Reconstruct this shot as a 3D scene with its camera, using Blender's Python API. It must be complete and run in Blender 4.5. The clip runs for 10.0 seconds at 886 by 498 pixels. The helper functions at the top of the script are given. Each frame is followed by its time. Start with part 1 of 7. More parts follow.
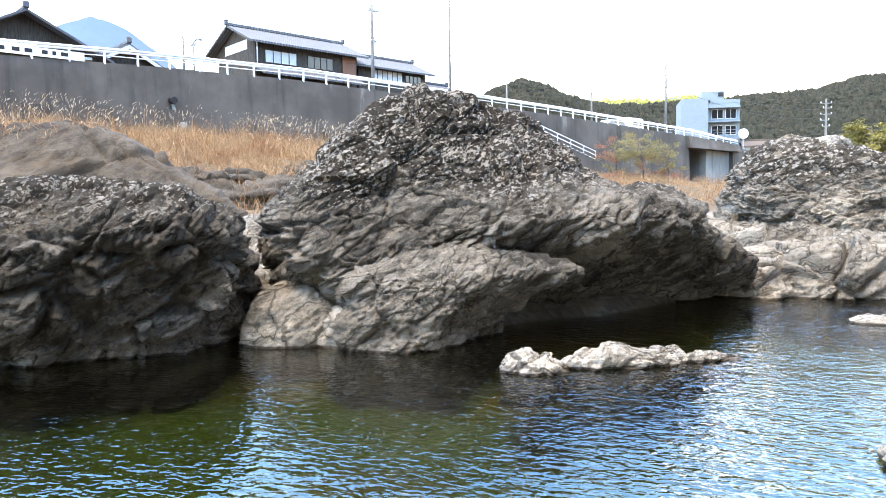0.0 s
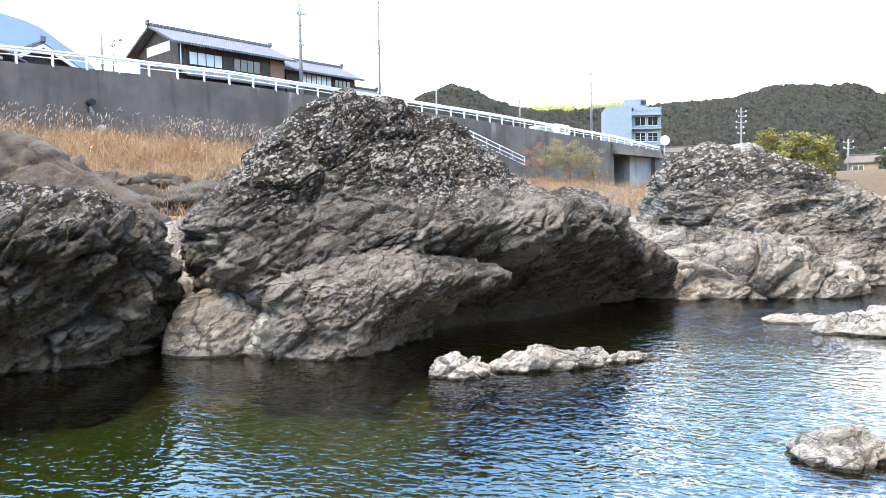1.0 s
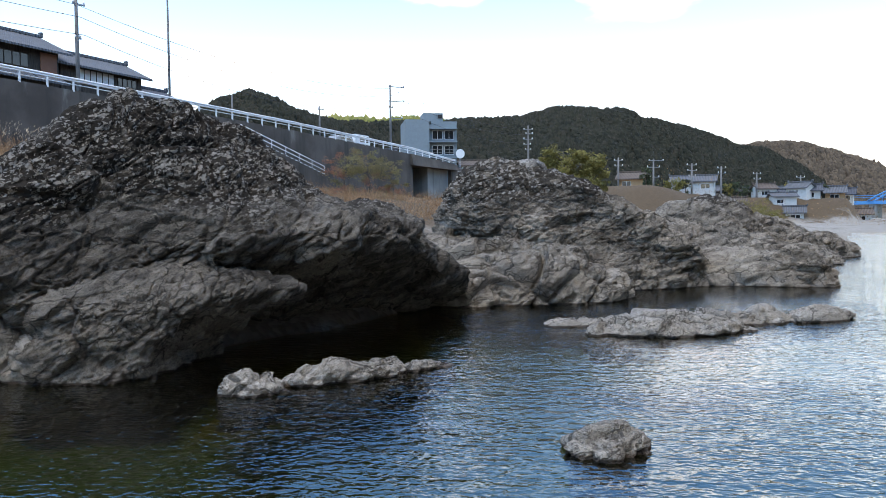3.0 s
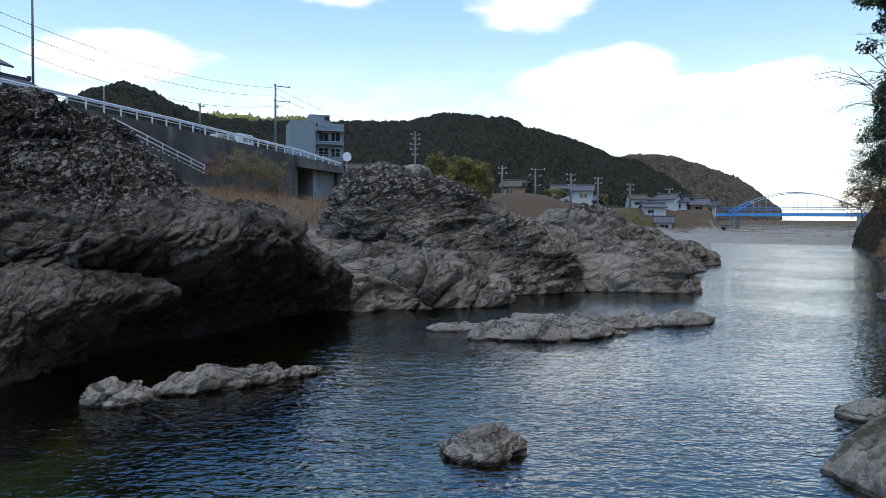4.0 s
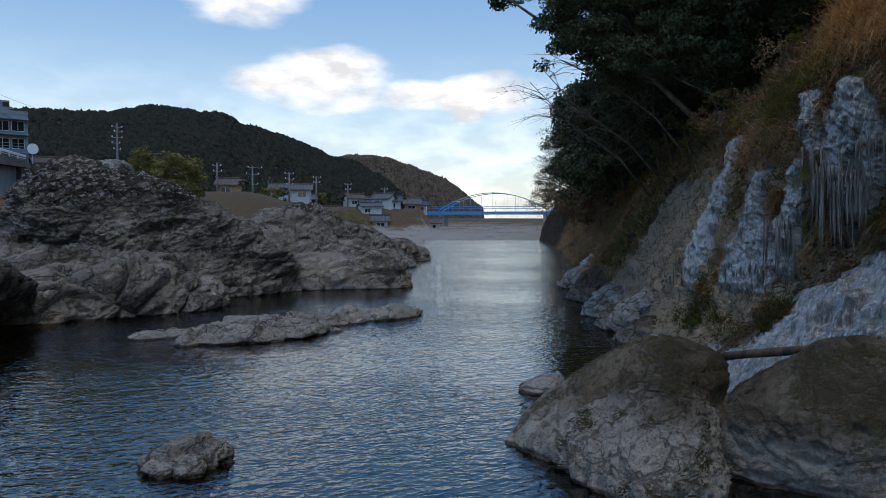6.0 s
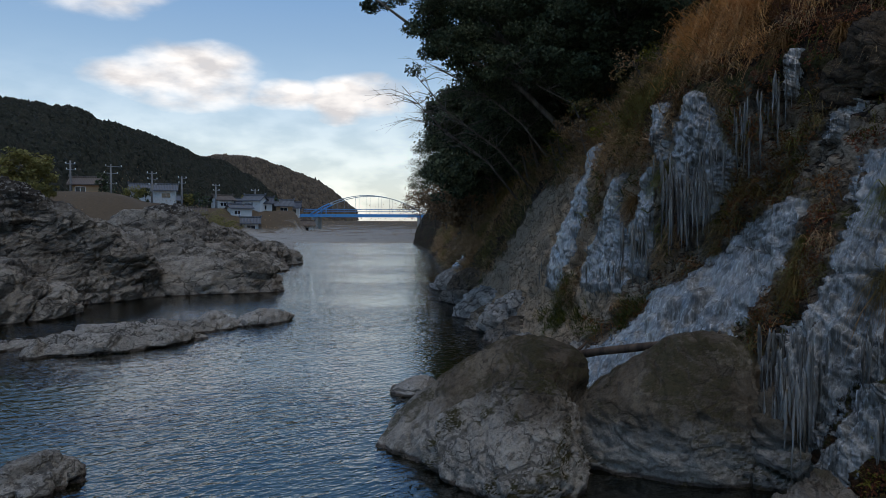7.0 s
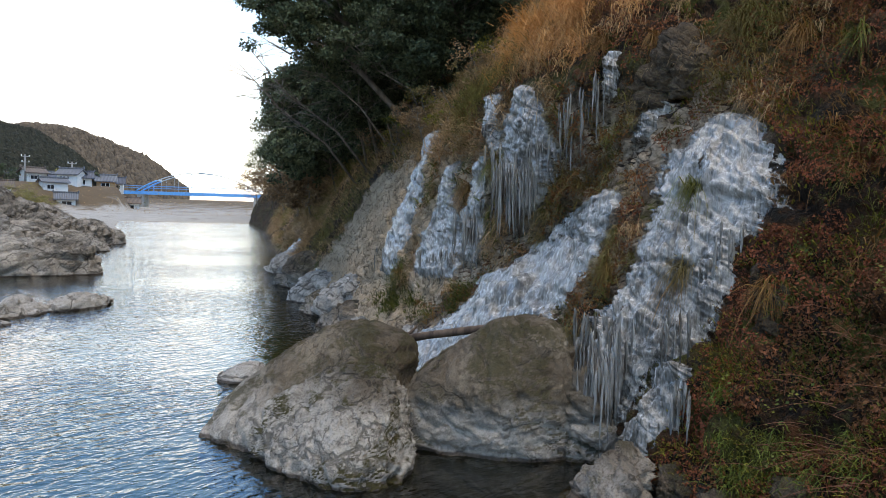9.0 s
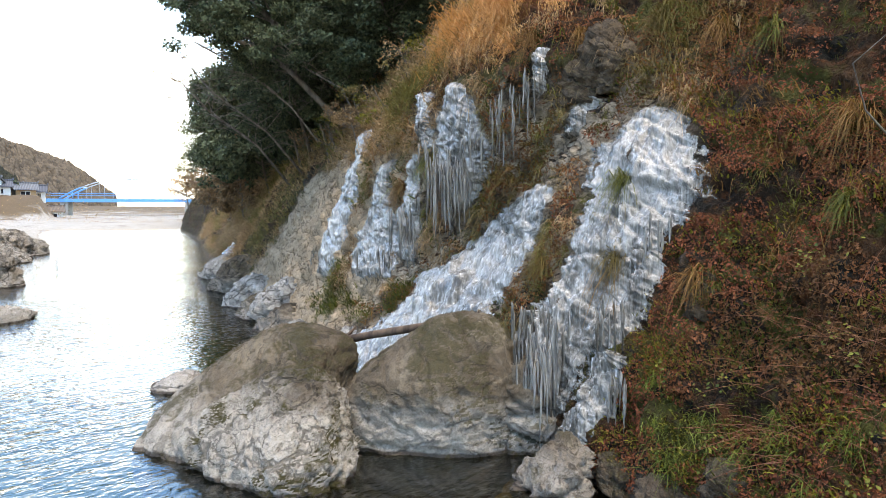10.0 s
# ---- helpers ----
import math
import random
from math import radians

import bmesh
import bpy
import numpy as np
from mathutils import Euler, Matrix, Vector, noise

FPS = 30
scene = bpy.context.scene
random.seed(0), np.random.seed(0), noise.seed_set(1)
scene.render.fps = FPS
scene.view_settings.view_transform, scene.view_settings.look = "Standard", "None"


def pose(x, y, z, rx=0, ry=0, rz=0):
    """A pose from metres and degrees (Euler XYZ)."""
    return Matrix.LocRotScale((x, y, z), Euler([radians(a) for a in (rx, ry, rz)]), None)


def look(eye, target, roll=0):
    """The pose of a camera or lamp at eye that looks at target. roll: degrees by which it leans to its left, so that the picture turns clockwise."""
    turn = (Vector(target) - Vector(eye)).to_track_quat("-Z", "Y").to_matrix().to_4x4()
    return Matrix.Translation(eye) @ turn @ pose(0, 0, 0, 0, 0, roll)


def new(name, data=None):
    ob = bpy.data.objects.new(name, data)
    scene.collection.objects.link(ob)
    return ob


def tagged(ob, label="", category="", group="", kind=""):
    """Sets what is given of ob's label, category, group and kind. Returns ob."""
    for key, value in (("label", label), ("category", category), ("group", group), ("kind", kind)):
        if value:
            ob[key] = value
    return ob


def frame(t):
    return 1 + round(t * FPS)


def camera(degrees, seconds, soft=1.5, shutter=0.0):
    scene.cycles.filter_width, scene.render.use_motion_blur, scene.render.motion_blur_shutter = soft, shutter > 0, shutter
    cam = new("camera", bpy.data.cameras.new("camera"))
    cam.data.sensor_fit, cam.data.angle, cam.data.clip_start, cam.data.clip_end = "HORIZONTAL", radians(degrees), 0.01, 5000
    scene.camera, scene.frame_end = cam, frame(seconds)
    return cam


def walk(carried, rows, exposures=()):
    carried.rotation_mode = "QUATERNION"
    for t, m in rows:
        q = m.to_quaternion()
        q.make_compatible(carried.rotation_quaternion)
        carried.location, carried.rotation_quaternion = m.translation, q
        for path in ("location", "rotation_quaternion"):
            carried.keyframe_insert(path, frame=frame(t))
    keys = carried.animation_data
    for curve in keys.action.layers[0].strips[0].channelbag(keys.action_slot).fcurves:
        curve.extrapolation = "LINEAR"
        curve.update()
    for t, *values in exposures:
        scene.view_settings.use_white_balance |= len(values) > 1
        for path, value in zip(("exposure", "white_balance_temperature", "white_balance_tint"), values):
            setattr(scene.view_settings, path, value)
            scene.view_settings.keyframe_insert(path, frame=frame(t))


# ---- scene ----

cam = camera(62.2, 10.0, soft=0.5)
# seconds, eye (x, y, z), yaw, pitch, roll
PATH = [
    (0.0, 0.000, -0.000, 2.500, -0.00, -3.24, -0.79),
    (0.5, 0.021, -0.005, 2.505, -2.33, -3.14, -1.02),
    (1.0, 0.051, -0.026, 2.511, -5.35, -2.94, -0.94),
    (1.5, 0.092, -0.016, 2.518, -9.77, -2.87, -0.74),
    (2.0, 0.132, -0.024, 2.531, -13.27, -2.88, -0.45),
    (3.5, 0.201, -0.001, 2.547, -25.11, -2.22, -0.17),
    (4.0, 0.228, -0.002, 2.550, -29.62, -2.08, 0.56),
    (4.5, 0.244, -0.052, 2.549, -33.87, -1.80, -0.11),
    (5.0, 0.284, -0.086, 2.555, -39.87, -1.93, -0.84),
    (5.5, 0.325, -0.107, 2.554, -45.86, -2.11, -0.29),
    (7.0, 0.366, -0.177, 2.562, -60.93, -1.79, 0.25),
    (7.5, 0.378, -0.207, 2.567, -65.52, -1.88, 0.60),
    (8.0, 0.390, -0.224, 2.580, -68.40, -2.08, 1.25),
    (8.5, 0.398, -0.238, 2.582, -71.69, -2.51, 1.86),
    (9.0, 0.401, -0.251, 2.580, -73.42, -2.88, 1.68),
    (9.5, 0.407, -0.262, 2.587, -75.74, -3.04, 0.71),
    (10.0, 0.422, -0.272, 2.576, -78.22, -2.92, 0.03),
]
walk(cam, [(t, pose(x, y, z, 90 + pitch, 0, yaw) @ pose(0, 0, 0, 0, 0, roll)) for t, x, y, z, yaw, pitch, roll in PATH],
     [(0.0, 3.28, 9250, 15), (1.0, 3.15, 9150, 15), (1.5, 2.72, 8750, 14), (2.0, 2.3, 8450, 14), (3.5, 1.08, 7600, 12), (4.5, 0.42, 7150, 11), (5.5, 0.2, 7050, 11),
      (7.0, -0.14, 7250, 12), (7.5, 0.06, 7450, 12), (8.0, 0.46, 7850, 13), (8.5, 1.08, 8300, 13), (9.0, 1.58, 8600, 14), (9.5, 1.95, 9000, 15), (10.0, 2.5, 9500, 15)])

# ---------------------------------------------------------------- world, sun
SUN_AZ, SUN_EL = 225.0, 71.0      # compass-like angle from +y towards +x


def build_world():
    w = bpy.data.worlds.new("sky")
    scene.world = w
    w.use_nodes = True
    nt = w.node_tree
    nt.nodes.clear()
    N, L = nt.nodes.new, nt.links.new

    def math_node(op, a, b=None, clamp=False):
        m = N("ShaderNodeMath")
        m.operation, m.use_clamp = op, clamp
        for i, v in enumerate((a, b)):
            if v is None:
                continue
            if isinstance(v, (int, float)):
                m.inputs[i].default_value = v
            else:
                L(v, m.inputs[i])
        return m.outputs[0]

    sky = N("ShaderNodeTexSky")
    sky.sky_type, sky.sun_disc = "NISHITA", False
    sky.sun_elevation, sky.sun_rotation = radians(SUN_EL), radians(SUN_AZ)
    sky.altitude, sky.dust_density, sky.ozone_density = 200, 0.6, 1.5
    tc = N("ShaderNodeTexCoord")
    sep = N("ShaderNodeSeparateXYZ")
    L(tc.outputs["Generated"], sep.inputs[0])
    x, y, z = sep.outputs
    az = math_node("ARCTAN2", x, y)                # radians from +y towards +x
    el = math_node("ARCSINE", z)
    # billow shared by all clouds
    noise_a = N("ShaderNodeTexNoise")
    noise_a.inputs["Scale"].default_value, noise_a.inputs["Detail"].default_value = 9.0, 7.0
    mp = N("ShaderNodeMapping")
    mp.inputs["Scale"].default_value = (1, 1, 2.6)
    L(tc.outputs["Generated"], mp.inputs[0])
    L(mp.outputs[0], noise_a.inputs["Vector"])
    total = None
    # centre azimuth, centre elevation, half width, half height (degrees)
    for a, e, ha, he in ((41.5, 10.6, 6.5, 2.5), (48.7, 9.8, 3.0, 1.4), (54.5, 9.6, 4.4, 2.0), (36.5, 16.6, 5.0, 2.2), (22.0, 17.6, 5.0, 1.6),
                         (6.0, 11.4, 6.0, 1.6), (-34.0, 12.0, 16.0, 6.0)):
        u = math_node("DIVIDE", math_node("SUBTRACT", az, radians(a)), radians(ha))
        v = math_node("DIVIDE", math_node("SUBTRACT", el, radians(e)), radians(he))
        d = math_node("ADD", math_node("MULTIPLY", u, u), math_node("MULTIPLY", v, v))
        g = math_node("SUBTRACT", 1.0, d)
        total = g if total is None else math_node("MAXIMUM", total, g)
    bill = math_node("MULTIPLY", math_node("SUBTRACT", noise_a.outputs["Fac"], 0.5), 3.2)
    veil = math_node("MAXIMUM", math_node("ADD", total, bill), -1.0)
    ramp = N("ShaderNodeMapRange")
    ramp.interpolation_type = "SMOOTHSTEP"
    ramp.inputs["From Min"].default_value, ramp.inputs["From Max"].default_value = -0.35, 1.1
    L(veil, ramp.inputs["Value"])
    # bright haze low over the horizon
    haze = N("ShaderNodeMapRange")
    haze.interpolation_type = "SMOOTHSTEP"
    haze.inputs["From Min"].default_value, haze.inputs["From Max"].default_value = radians(14), radians(0)
    haze.inputs["To Max"].default_value = 0.6
    L(el, haze.inputs["Value"])
    high = N("ShaderNodeMapRange")             # unseen thin bright cloud overhead, added for neutral light from above
    high.interpolation_type = "SMOOTHSTEP"
    high.inputs["From Min"].default_value, high.inputs["From Max"].default_value = radians(38), radians(58)
    high.inputs["To Max"].default_value = 0.55
    L(el, high.inputs["Value"])
    cover = math_node("MAXIMUM", math_node("MAXIMUM", ramp.outputs[0], high.outputs[0]), haze.outputs[0], True)
    mix = N("ShaderNodeMix")
    mix.data_type = "RGBA"
    L(cover, mix.inputs["Factor"])
    tint = N("ShaderNodeMix")
    tint.data_type, tint.blend_type = "RGBA", "MULTIPLY"
    tint.inputs["Factor"].default_value = 1.0
    L(sky.outputs[0], tint.inputs["A"])
    rise = N("ShaderNodeMapRange")             # the open sky grows darker upwards
    rise.interpolation_type = "SMOOTHSTEP"
    rise.inputs["From Min"].default_value, rise.inputs["From Max"].default_value = radians(12), radians(28)
    L(el, rise.inputs["Value"])
    grade = N("ShaderNodeMix")
    grade.data_type = "RGBA"
    L(rise.outputs[0], grade.inputs["Factor"])
    grade.inputs["A"].default_value, grade.inputs["B"].default_value = (0.91, 1.01, 1.05, 1), (0.48, 0.97, 1.33, 1)
    L(grade.outputs["Result"], tint.inputs["B"])
    L(tint.outputs["Result"], mix.inputs["A"])
    body = N("ShaderNodeMapRange")             # greyer under-sides and hollows of the clouds
    body.inputs["From Min"].default_value, body.inputs["From Max"].default_value = 0.38, 0.62
    noise_b = N("ShaderNodeTexNoise")
    noise_b.inputs["Scale"].default_value, noise_b.inputs["Detail"].default_value = 16.0, 6.0
    L(mp.outputs[0], noise_b.inputs["Vector"])
    L(noise_b.outputs["Fac"], body.inputs["Value"])
    cloud = N("ShaderNodeMix")
    cloud.data_type = "RGBA"
    L(body.outputs[0], cloud.inputs["Factor"])
    cloud.inputs["A"].default_value, cloud.inputs["B"].default_value = (4.6, 4.8, 5.3, 1), (7.6, 7.8, 8.2, 1)
    L(cloud.outputs["Result"], mix.inputs["B"])
    bg = N("ShaderNodeBackground")
    bg.inputs["Strength"].default_value = 0.16
    L(mix.outputs["Result"], bg.inputs["Color"])
    out = N("ShaderNodeOutputWorld")
    L(bg.outputs[0], out.inputs["Surface"])


build_world()

sun_data = bpy.data.lights.new("sun", "SUN")
sun_data.energy, sun_data.angle, sun_data.color = 0.55, radians(32), (1.0, 0.90, 0.76)
sun = new("sun", sun_data)
_a, _e = radians(SUN_AZ), radians(SUN_EL)
sun.matrix_world = look((60 * math.sin(_a) * math.cos(_e), 60 * math.cos(_a) * math.cos(_e), 60 * math.sin(_e)), (0, 0, 0))

# ---------------------------------------------------------------- helpers for shape
RNG = np.random.default_rng(7)
_PERM = np.random.default_rng(3).permutation(4096)
_GRAD = np.random.default_rng(5).normal(size=(4096, 3))
_GRAD /= np.linalg.norm(_GRAD, axis=1, keepdims=True)


def pnoise(p, seed=0):
    """Gradient noise in about -0.7..0.7 at the rows of p."""
    p = np.asarray(p, float) + seed * 17.31
    i = np.floor(p).astype(np.int64)
    f = p - i
    s = f * f * f * (f * (f * 6 - 15) + 10)
    total = 0.0
    for c in range(8):
        o = np.array([c & 1, (c >> 1) & 1, (c >> 2) & 1])
        k = i + o
        h = _PERM[(_PERM[(_PERM[k[:, 0] & 4095] + k[:, 1]) & 4095] + k[:, 2]) & 4095]
        w = np.prod(np.where(o, s, 1 - s), axis=1)
        total = total + w * ((f - o) * _GRAD[h]).sum(1)
    return total


def fbm(p, octaves=4, seed=0, gain=0.5):
    p = np.asarray(p, float)
    total, amp = 0.0, 1.0
    for o in range(octaves):
        total = total + amp * pnoise(p * 2.03 ** o, seed + o * 3)
        amp *= gain
    return total


def cells(p, seed=0):
    """Distance to the nearest and second nearest of jittered cell points, and the nearest cell's number."""
    p = np.asarray(p, float) + seed * 9.7
    i = np.floor(p).astype(np.int64)
    d1 = np.full(len(p), 9.0)
    d2 = np.full(len(p), 9.0)
    idn = np.zeros(len(p), np.int64)
    for a in (-1, 0, 1):
        for b in (-1, 0, 1):
            for c in (-1, 0, 1):
                k = i + (a, b, c)
                h = _PERM[(_PERM[(_PERM[k[:, 0] & 4095] + k[:, 1]) & 4095] + k[:, 2]) & 4095]
                q = k + 0.5 + 0.45 * _GRAD[h]
                d = np.linalg.norm(q - p, axis=1)
                near = d < d1
                d2 = np.where(near, d1, np.minimum(d2, d))
                idn = np.where(near, h, idn)
                d1 = np.where(near, d, d1)
    return d1, d2, idn


def mesh_np(name, verts, faces, material=None, smooth=True, materials=()):
    me = bpy.data.meshes.new(name)
    verts = np.asarray(verts, np.float32)
    faces = np.asarray(faces, np.int32)
    k = faces.shape[1]
    me.vertices.add(len(verts))
    me.vertices.foreach_set("co", verts.ravel())
    me.loops.add(faces.size)
    me.loops.foreach_set("vertex_index", faces.ravel())
    me.polygons.add(len(faces))
    me.polygons.foreach_set("loop_start", np.arange(len(faces), dtype=np.int32) * k)
    me.polygons.foreach_set("use_smooth", np.full(len(faces), smooth))
    me.update(calc_edges=True)
    me.validate()
    for m in ((material,) if material else materials):
        me.materials.append(m)
    return me


def grid_faces(nu, nv, closed=False):
    """Quads of a grid of nu columns (index fastest) and nv rows."""
    u = np.arange(nu if closed else nu - 1)
    a = (np.arange(nv - 1)[:, None] * nu + u[None]).ravel()
    b = (np.arange(nv - 1)[:, None] * nu + ((u + 1) % nu)[None]).ravel()
    return np.stack([a, b, b + nu, a + nu], 1)


def normals_of(verts, faces):
    n = np.zeros_like(verts)
    v = verts[faces]
    fn = np.cross(v[:, 2] - v[:, 0], v[:, 3] - v[:, 1])
    for k in range(4):
        np.add.at(n, faces[:, k], fn)
    return n / (np.linalg.norm(n, axis=1, keepdims=True) + 1e-9)


def place_mesh(name, verts, faces, material, base=None, smooth=True, parent=None):
    """An object whose origin lies at its base."""
    verts = np.asarray(verts, float)
    if base is None:
        base = np.array([verts[:, 0].mean(), verts[:, 1].mean(), verts[:, 2].min()])
    ob = new(name, mesh_np(name, verts - base, faces, material, smooth))
    ob.location = base
    if parent is not None:
        ob.parent = parent
        ob.matrix_parent_inverse = parent.matrix_world.inverted() if parent.matrix_world else Matrix()
    return ob


def spline_closed(pts, n):
    """Catmull-Rom through closed control points, n samples."""
    pts = np.asarray(pts, float)
    m = len(pts)
    s = np.linspace(0, m, n, endpoint=False)
    if m == 9:                      # sections of nine points: fewer samples round the back (points 5 to 8)
        w = np.array([0, 1, 2, 3, 4, 5, 6, 7, 8, 9.0])
        share = np.array([1.3, 1.3, 1.3, 1.3, 1.1, 0.5, 0.4, 0.6, 1.2])
        s = np.interp(np.linspace(0, 1, n, endpoint=False), np.r_[0, np.cumsum(share) / share.sum()], w)
    i = s.astype(int)
    f = (s - i)[:, None]
    p0, p1, p2, p3 = pts[(i - 1) % m], pts[i % m], pts[(i + 1) % m], pts[(i + 2) % m]
    return 0.5 * (2 * p1 + (p2 - p0) * f + (2 * p0 - 5 * p1 + 4 * p2 - p3) * f ** 2 + (3 * p1 - p0 - 3 * p2 + p3) * f ** 3)


def spline_open(ctrl, n):
    ctrl = np.asarray(ctrl, float)
    m = len(ctrl) - 1
    s = np.linspace(0, m, n)
    i = np.minimum(s.astype(int), m - 1)
    f = (s - i).reshape(-1, *([1] * (ctrl.ndim - 1)))
    p0, p1, p2, p3 = ctrl[np.maximum(i - 1, 0)], ctrl[i], ctrl[i + 1], ctrl[np.minimum(i + 2, m)]
    t1, t2 = (p2 - p0) / 2, (p3 - p1) / 2
    return (2 * f ** 3 - 3 * f ** 2 + 1) * p1 + (f ** 3 - 2 * f ** 2 + f) * t1 + (-2 * f ** 3 + 3 * f ** 2) * p2 + (f ** 3 - f ** 2) * t2


def weather(v, n, size, seed, bed=(-0.36, -0.3, 0.88), rough=1.0, cracks=1.0, blocks=0.5):
    """Pushes the surface in and out along n: broad bulges, slaty facets, bedding ledges, joints and fine relief. size: bulge size in metres."""
    bed = np.array(bed, float)
    bed /= np.linalg.norm(bed)
    d = 0.13 * size * fbm(v / size, 3, seed)
    warp = 0.5 * fbm(v * 0.6 / max(size, 0.3), 3, seed + 20)
    q = (v @ bed) * 1.7 / max(size, 0.4) + warp * 1.6
    saw = q - np.floor(q)
    ledge = np.where(saw < 0.85, saw / 0.85, (1 - saw) / 0.15) - 0.5
    mask = np.clip(0.5 + 1.6 * fbm(v * 0.8 / size, 2, seed + 31), 0, 1)
    d += rough * 0.07 * size * ledge * mask
    # slaty facets: cells flattened across the bedding, each with its own tilt
    wv = v + 0.12 * size * np.stack([pnoise(v * 1.7 / size, seed + 70 + c) for c in range(3)], 1)
    flat = wv + np.outer(wv @ bed, bed) * 1.6
    # large joint blocks with open fissures between them
    c1, c2, idn = cells((v + 0.25 * (wv - v) + np.outer(v @ bed, bed) * 0.7) / (1.15 * size), seed + 95)
    tilt = _GRAD[(idn * 11 + 5) % 4096]
    d += blocks * size * (0.20 * ((idn % 89) / 89.0 - 0.5) + 0.16 * (v * tilt).sum(1) / size % 0.5 - 0.04) * np.clip((c2 - c1) * 6, 0, 1)
    d -= blocks * 0.12 * size * np.exp(-((c2 - c1) / 0.05) ** 2)
    for step, amp in ((0.75, 0.085), (0.3, 0.05), (0.13, 0.026), (0.06, 0.012)):
        c1, c2, idn = cells(flat / (step * size), seed + 50)
        tilt = _GRAD[(idn * 7 + 3) % 4096]
        lift = ((idn % 97) / 97.0 - 0.5) + 0.8 * np.abs(c1) * np.sign(tilt[:, 1])
        d += rough * amp * size * lift * np.clip((c2 - c1) * 9, 0, 1)
    d *= np.where(n[:, 2] > 0, 1 - 0.4 * np.clip(n[:, 2] - 0.25, 0, 0.5) / 0.5, 1)      # worn smoother where it faces the sky
    j = pnoise(v * 0.9 / size + 0.3 * warp[:, None], seed + 40)
    d -= cracks * 0.03 * size * np.exp(-(j / 0.016) ** 2)
    j = pnoise((v + np.outer(v @ bed, bed) * 2.0) * 1.2 / size, seed + 45)
    d -= cracks * 0.04 * size * np.exp(-(j / 0.02) ** 2)
    d += rough * 0.02 * size * fbm(v * 5.0 / size, 3, seed + 60, 0.65)
    return v + n * d[:, None]


class Lump:
    """A rock as a loft through level plan sections, from its foot to its top."""

    def __init__(self, top):
        self.z, self.secs, self.top = [], [], np.array(top, float)

    def level(self, z, *xy):
        self.z.append(z)
        self.secs.append(np.array(xy, float).reshape(-1, 2))
        return self

    def surface(self, nu, nv, size, seed, **kw):
        k = len(self.secs[0])
        ctrl = [np.c_[s, np.full(k, z)] for z, s in zip(self.z, self.secs)]
        ctrl.append(np.c_[0.45 * ctrl[-1][:, :2] + 0.55 * self.top[:2], np.full(k, 0.12 * self.z[-1] + 0.88 * self.top[2])])
        ctrl.append(np.tile(self.top, (k, 1)))
        rings = np.array([spline_closed(c, nu) for c in ctrl])      # levels, nu, 3
        fine = spline_open(rings, 220)
        # even steps along the mean profile
        step = np.linalg.norm(np.diff(fine, axis=0), axis=2).mean(1)
        run = np.r_[0, np.cumsum(step)]
        want = np.linspace(0, run[-1], nv)
        i = np.clip(np.searchsorted(run, want) - 1, 0, len(run) - 2)
        f = ((want - run[i]) / (run[i + 1] - run[i]))[:, None, None]
        v = (fine[i] * (1 - f) + fine[i + 1] * f).reshape(-1, 3)
        faces = grid_faces(nu, nv, True)
        n = normals_of(v, faces)
        top_n = n[-nu:].mean(0)
        n[-nu:] = top_n / (np.linalg.norm(top_n) + 1e-9)
        v = weather(v, n, size, seed, **kw)
        v[-nu:] = v[-nu:].mean(0)
        return v, faces


def join_surfaces(parts):
    vs, fs, k = [], [], 0
    for v, f in parts:
        vs.append(v)
        fs.append(f + k)
        k += len(v)
    return np.concatenate(vs), np.concatenate(fs)


def blob(cx, cy, z0, rx, ry, h, turn=0.0, lean=(0.0, 0.0), square=2.4, under=0.5):
    """A Lump for a plain stone: foot at z0 - under, top at z0 + h."""
    c, s = math.cos(radians(turn)), math.sin(radians(turn))
    lump = Lump((cx + lean[0], cy + lean[1], z0 + h))
    for g, r in ((-under, 0.9), (0.0, 1.0), (0.45 * h, 0.93), (0.8 * h, 0.66)):
        k = max(0.0, g / h)
        pts = []
        for a in range(10):
            t = a * math.pi / 5
            ca, sa = math.cos(t), math.sin(t)
            m = (abs(ca) ** square + abs(sa) ** square) ** (-1 / square)
            px, py = r * rx * m * ca, r * ry * m * sa
            pts += [cx + lean[0] * k + c * px - s * py, cy + lean[1] * k + s * px + c * py]
        lump.level(z0 + g, *pts)
    return lump


def part(name, bm, material, parent, label=""):
    """One mesh object from a bmesh, under a thing or a part; its coordinates are those of the thing."""
    me = bpy.data.meshes.new(name)
    bm.to_mesh(me)
    bm.free()
    if material:
        me.materials.append(material)
    ob = new(name, me)
    ob.parent = parent
    if label:
        ob["label"] = label
    return ob


def add_box(bm, x0, y0, z0, x1, y1, z1, bevel=0.0):
    vs = [bm.verts.new((x, y, z)) for z in (z0, z1) for x, y in ((x0, y0), (x1, y0), (x1, y1), (x0, y1))]
    fs = [bm.faces.new([vs[i] for i in q]) for q in ((3, 2, 1, 0), (4, 5, 6, 7), (0, 1, 5, 4), (1, 2, 6, 5), (2, 3, 7, 6), (3, 0, 4, 7))]
    if bevel:
        bmesh.ops.bevel(bm, geom=list({e for f in fs for e in f.edges}), offset=bevel, segments=1, affect="EDGES")
    return bm


def box(*a, bevel=0.0):
    return add_box(bmesh.new(), *a, bevel=bevel)


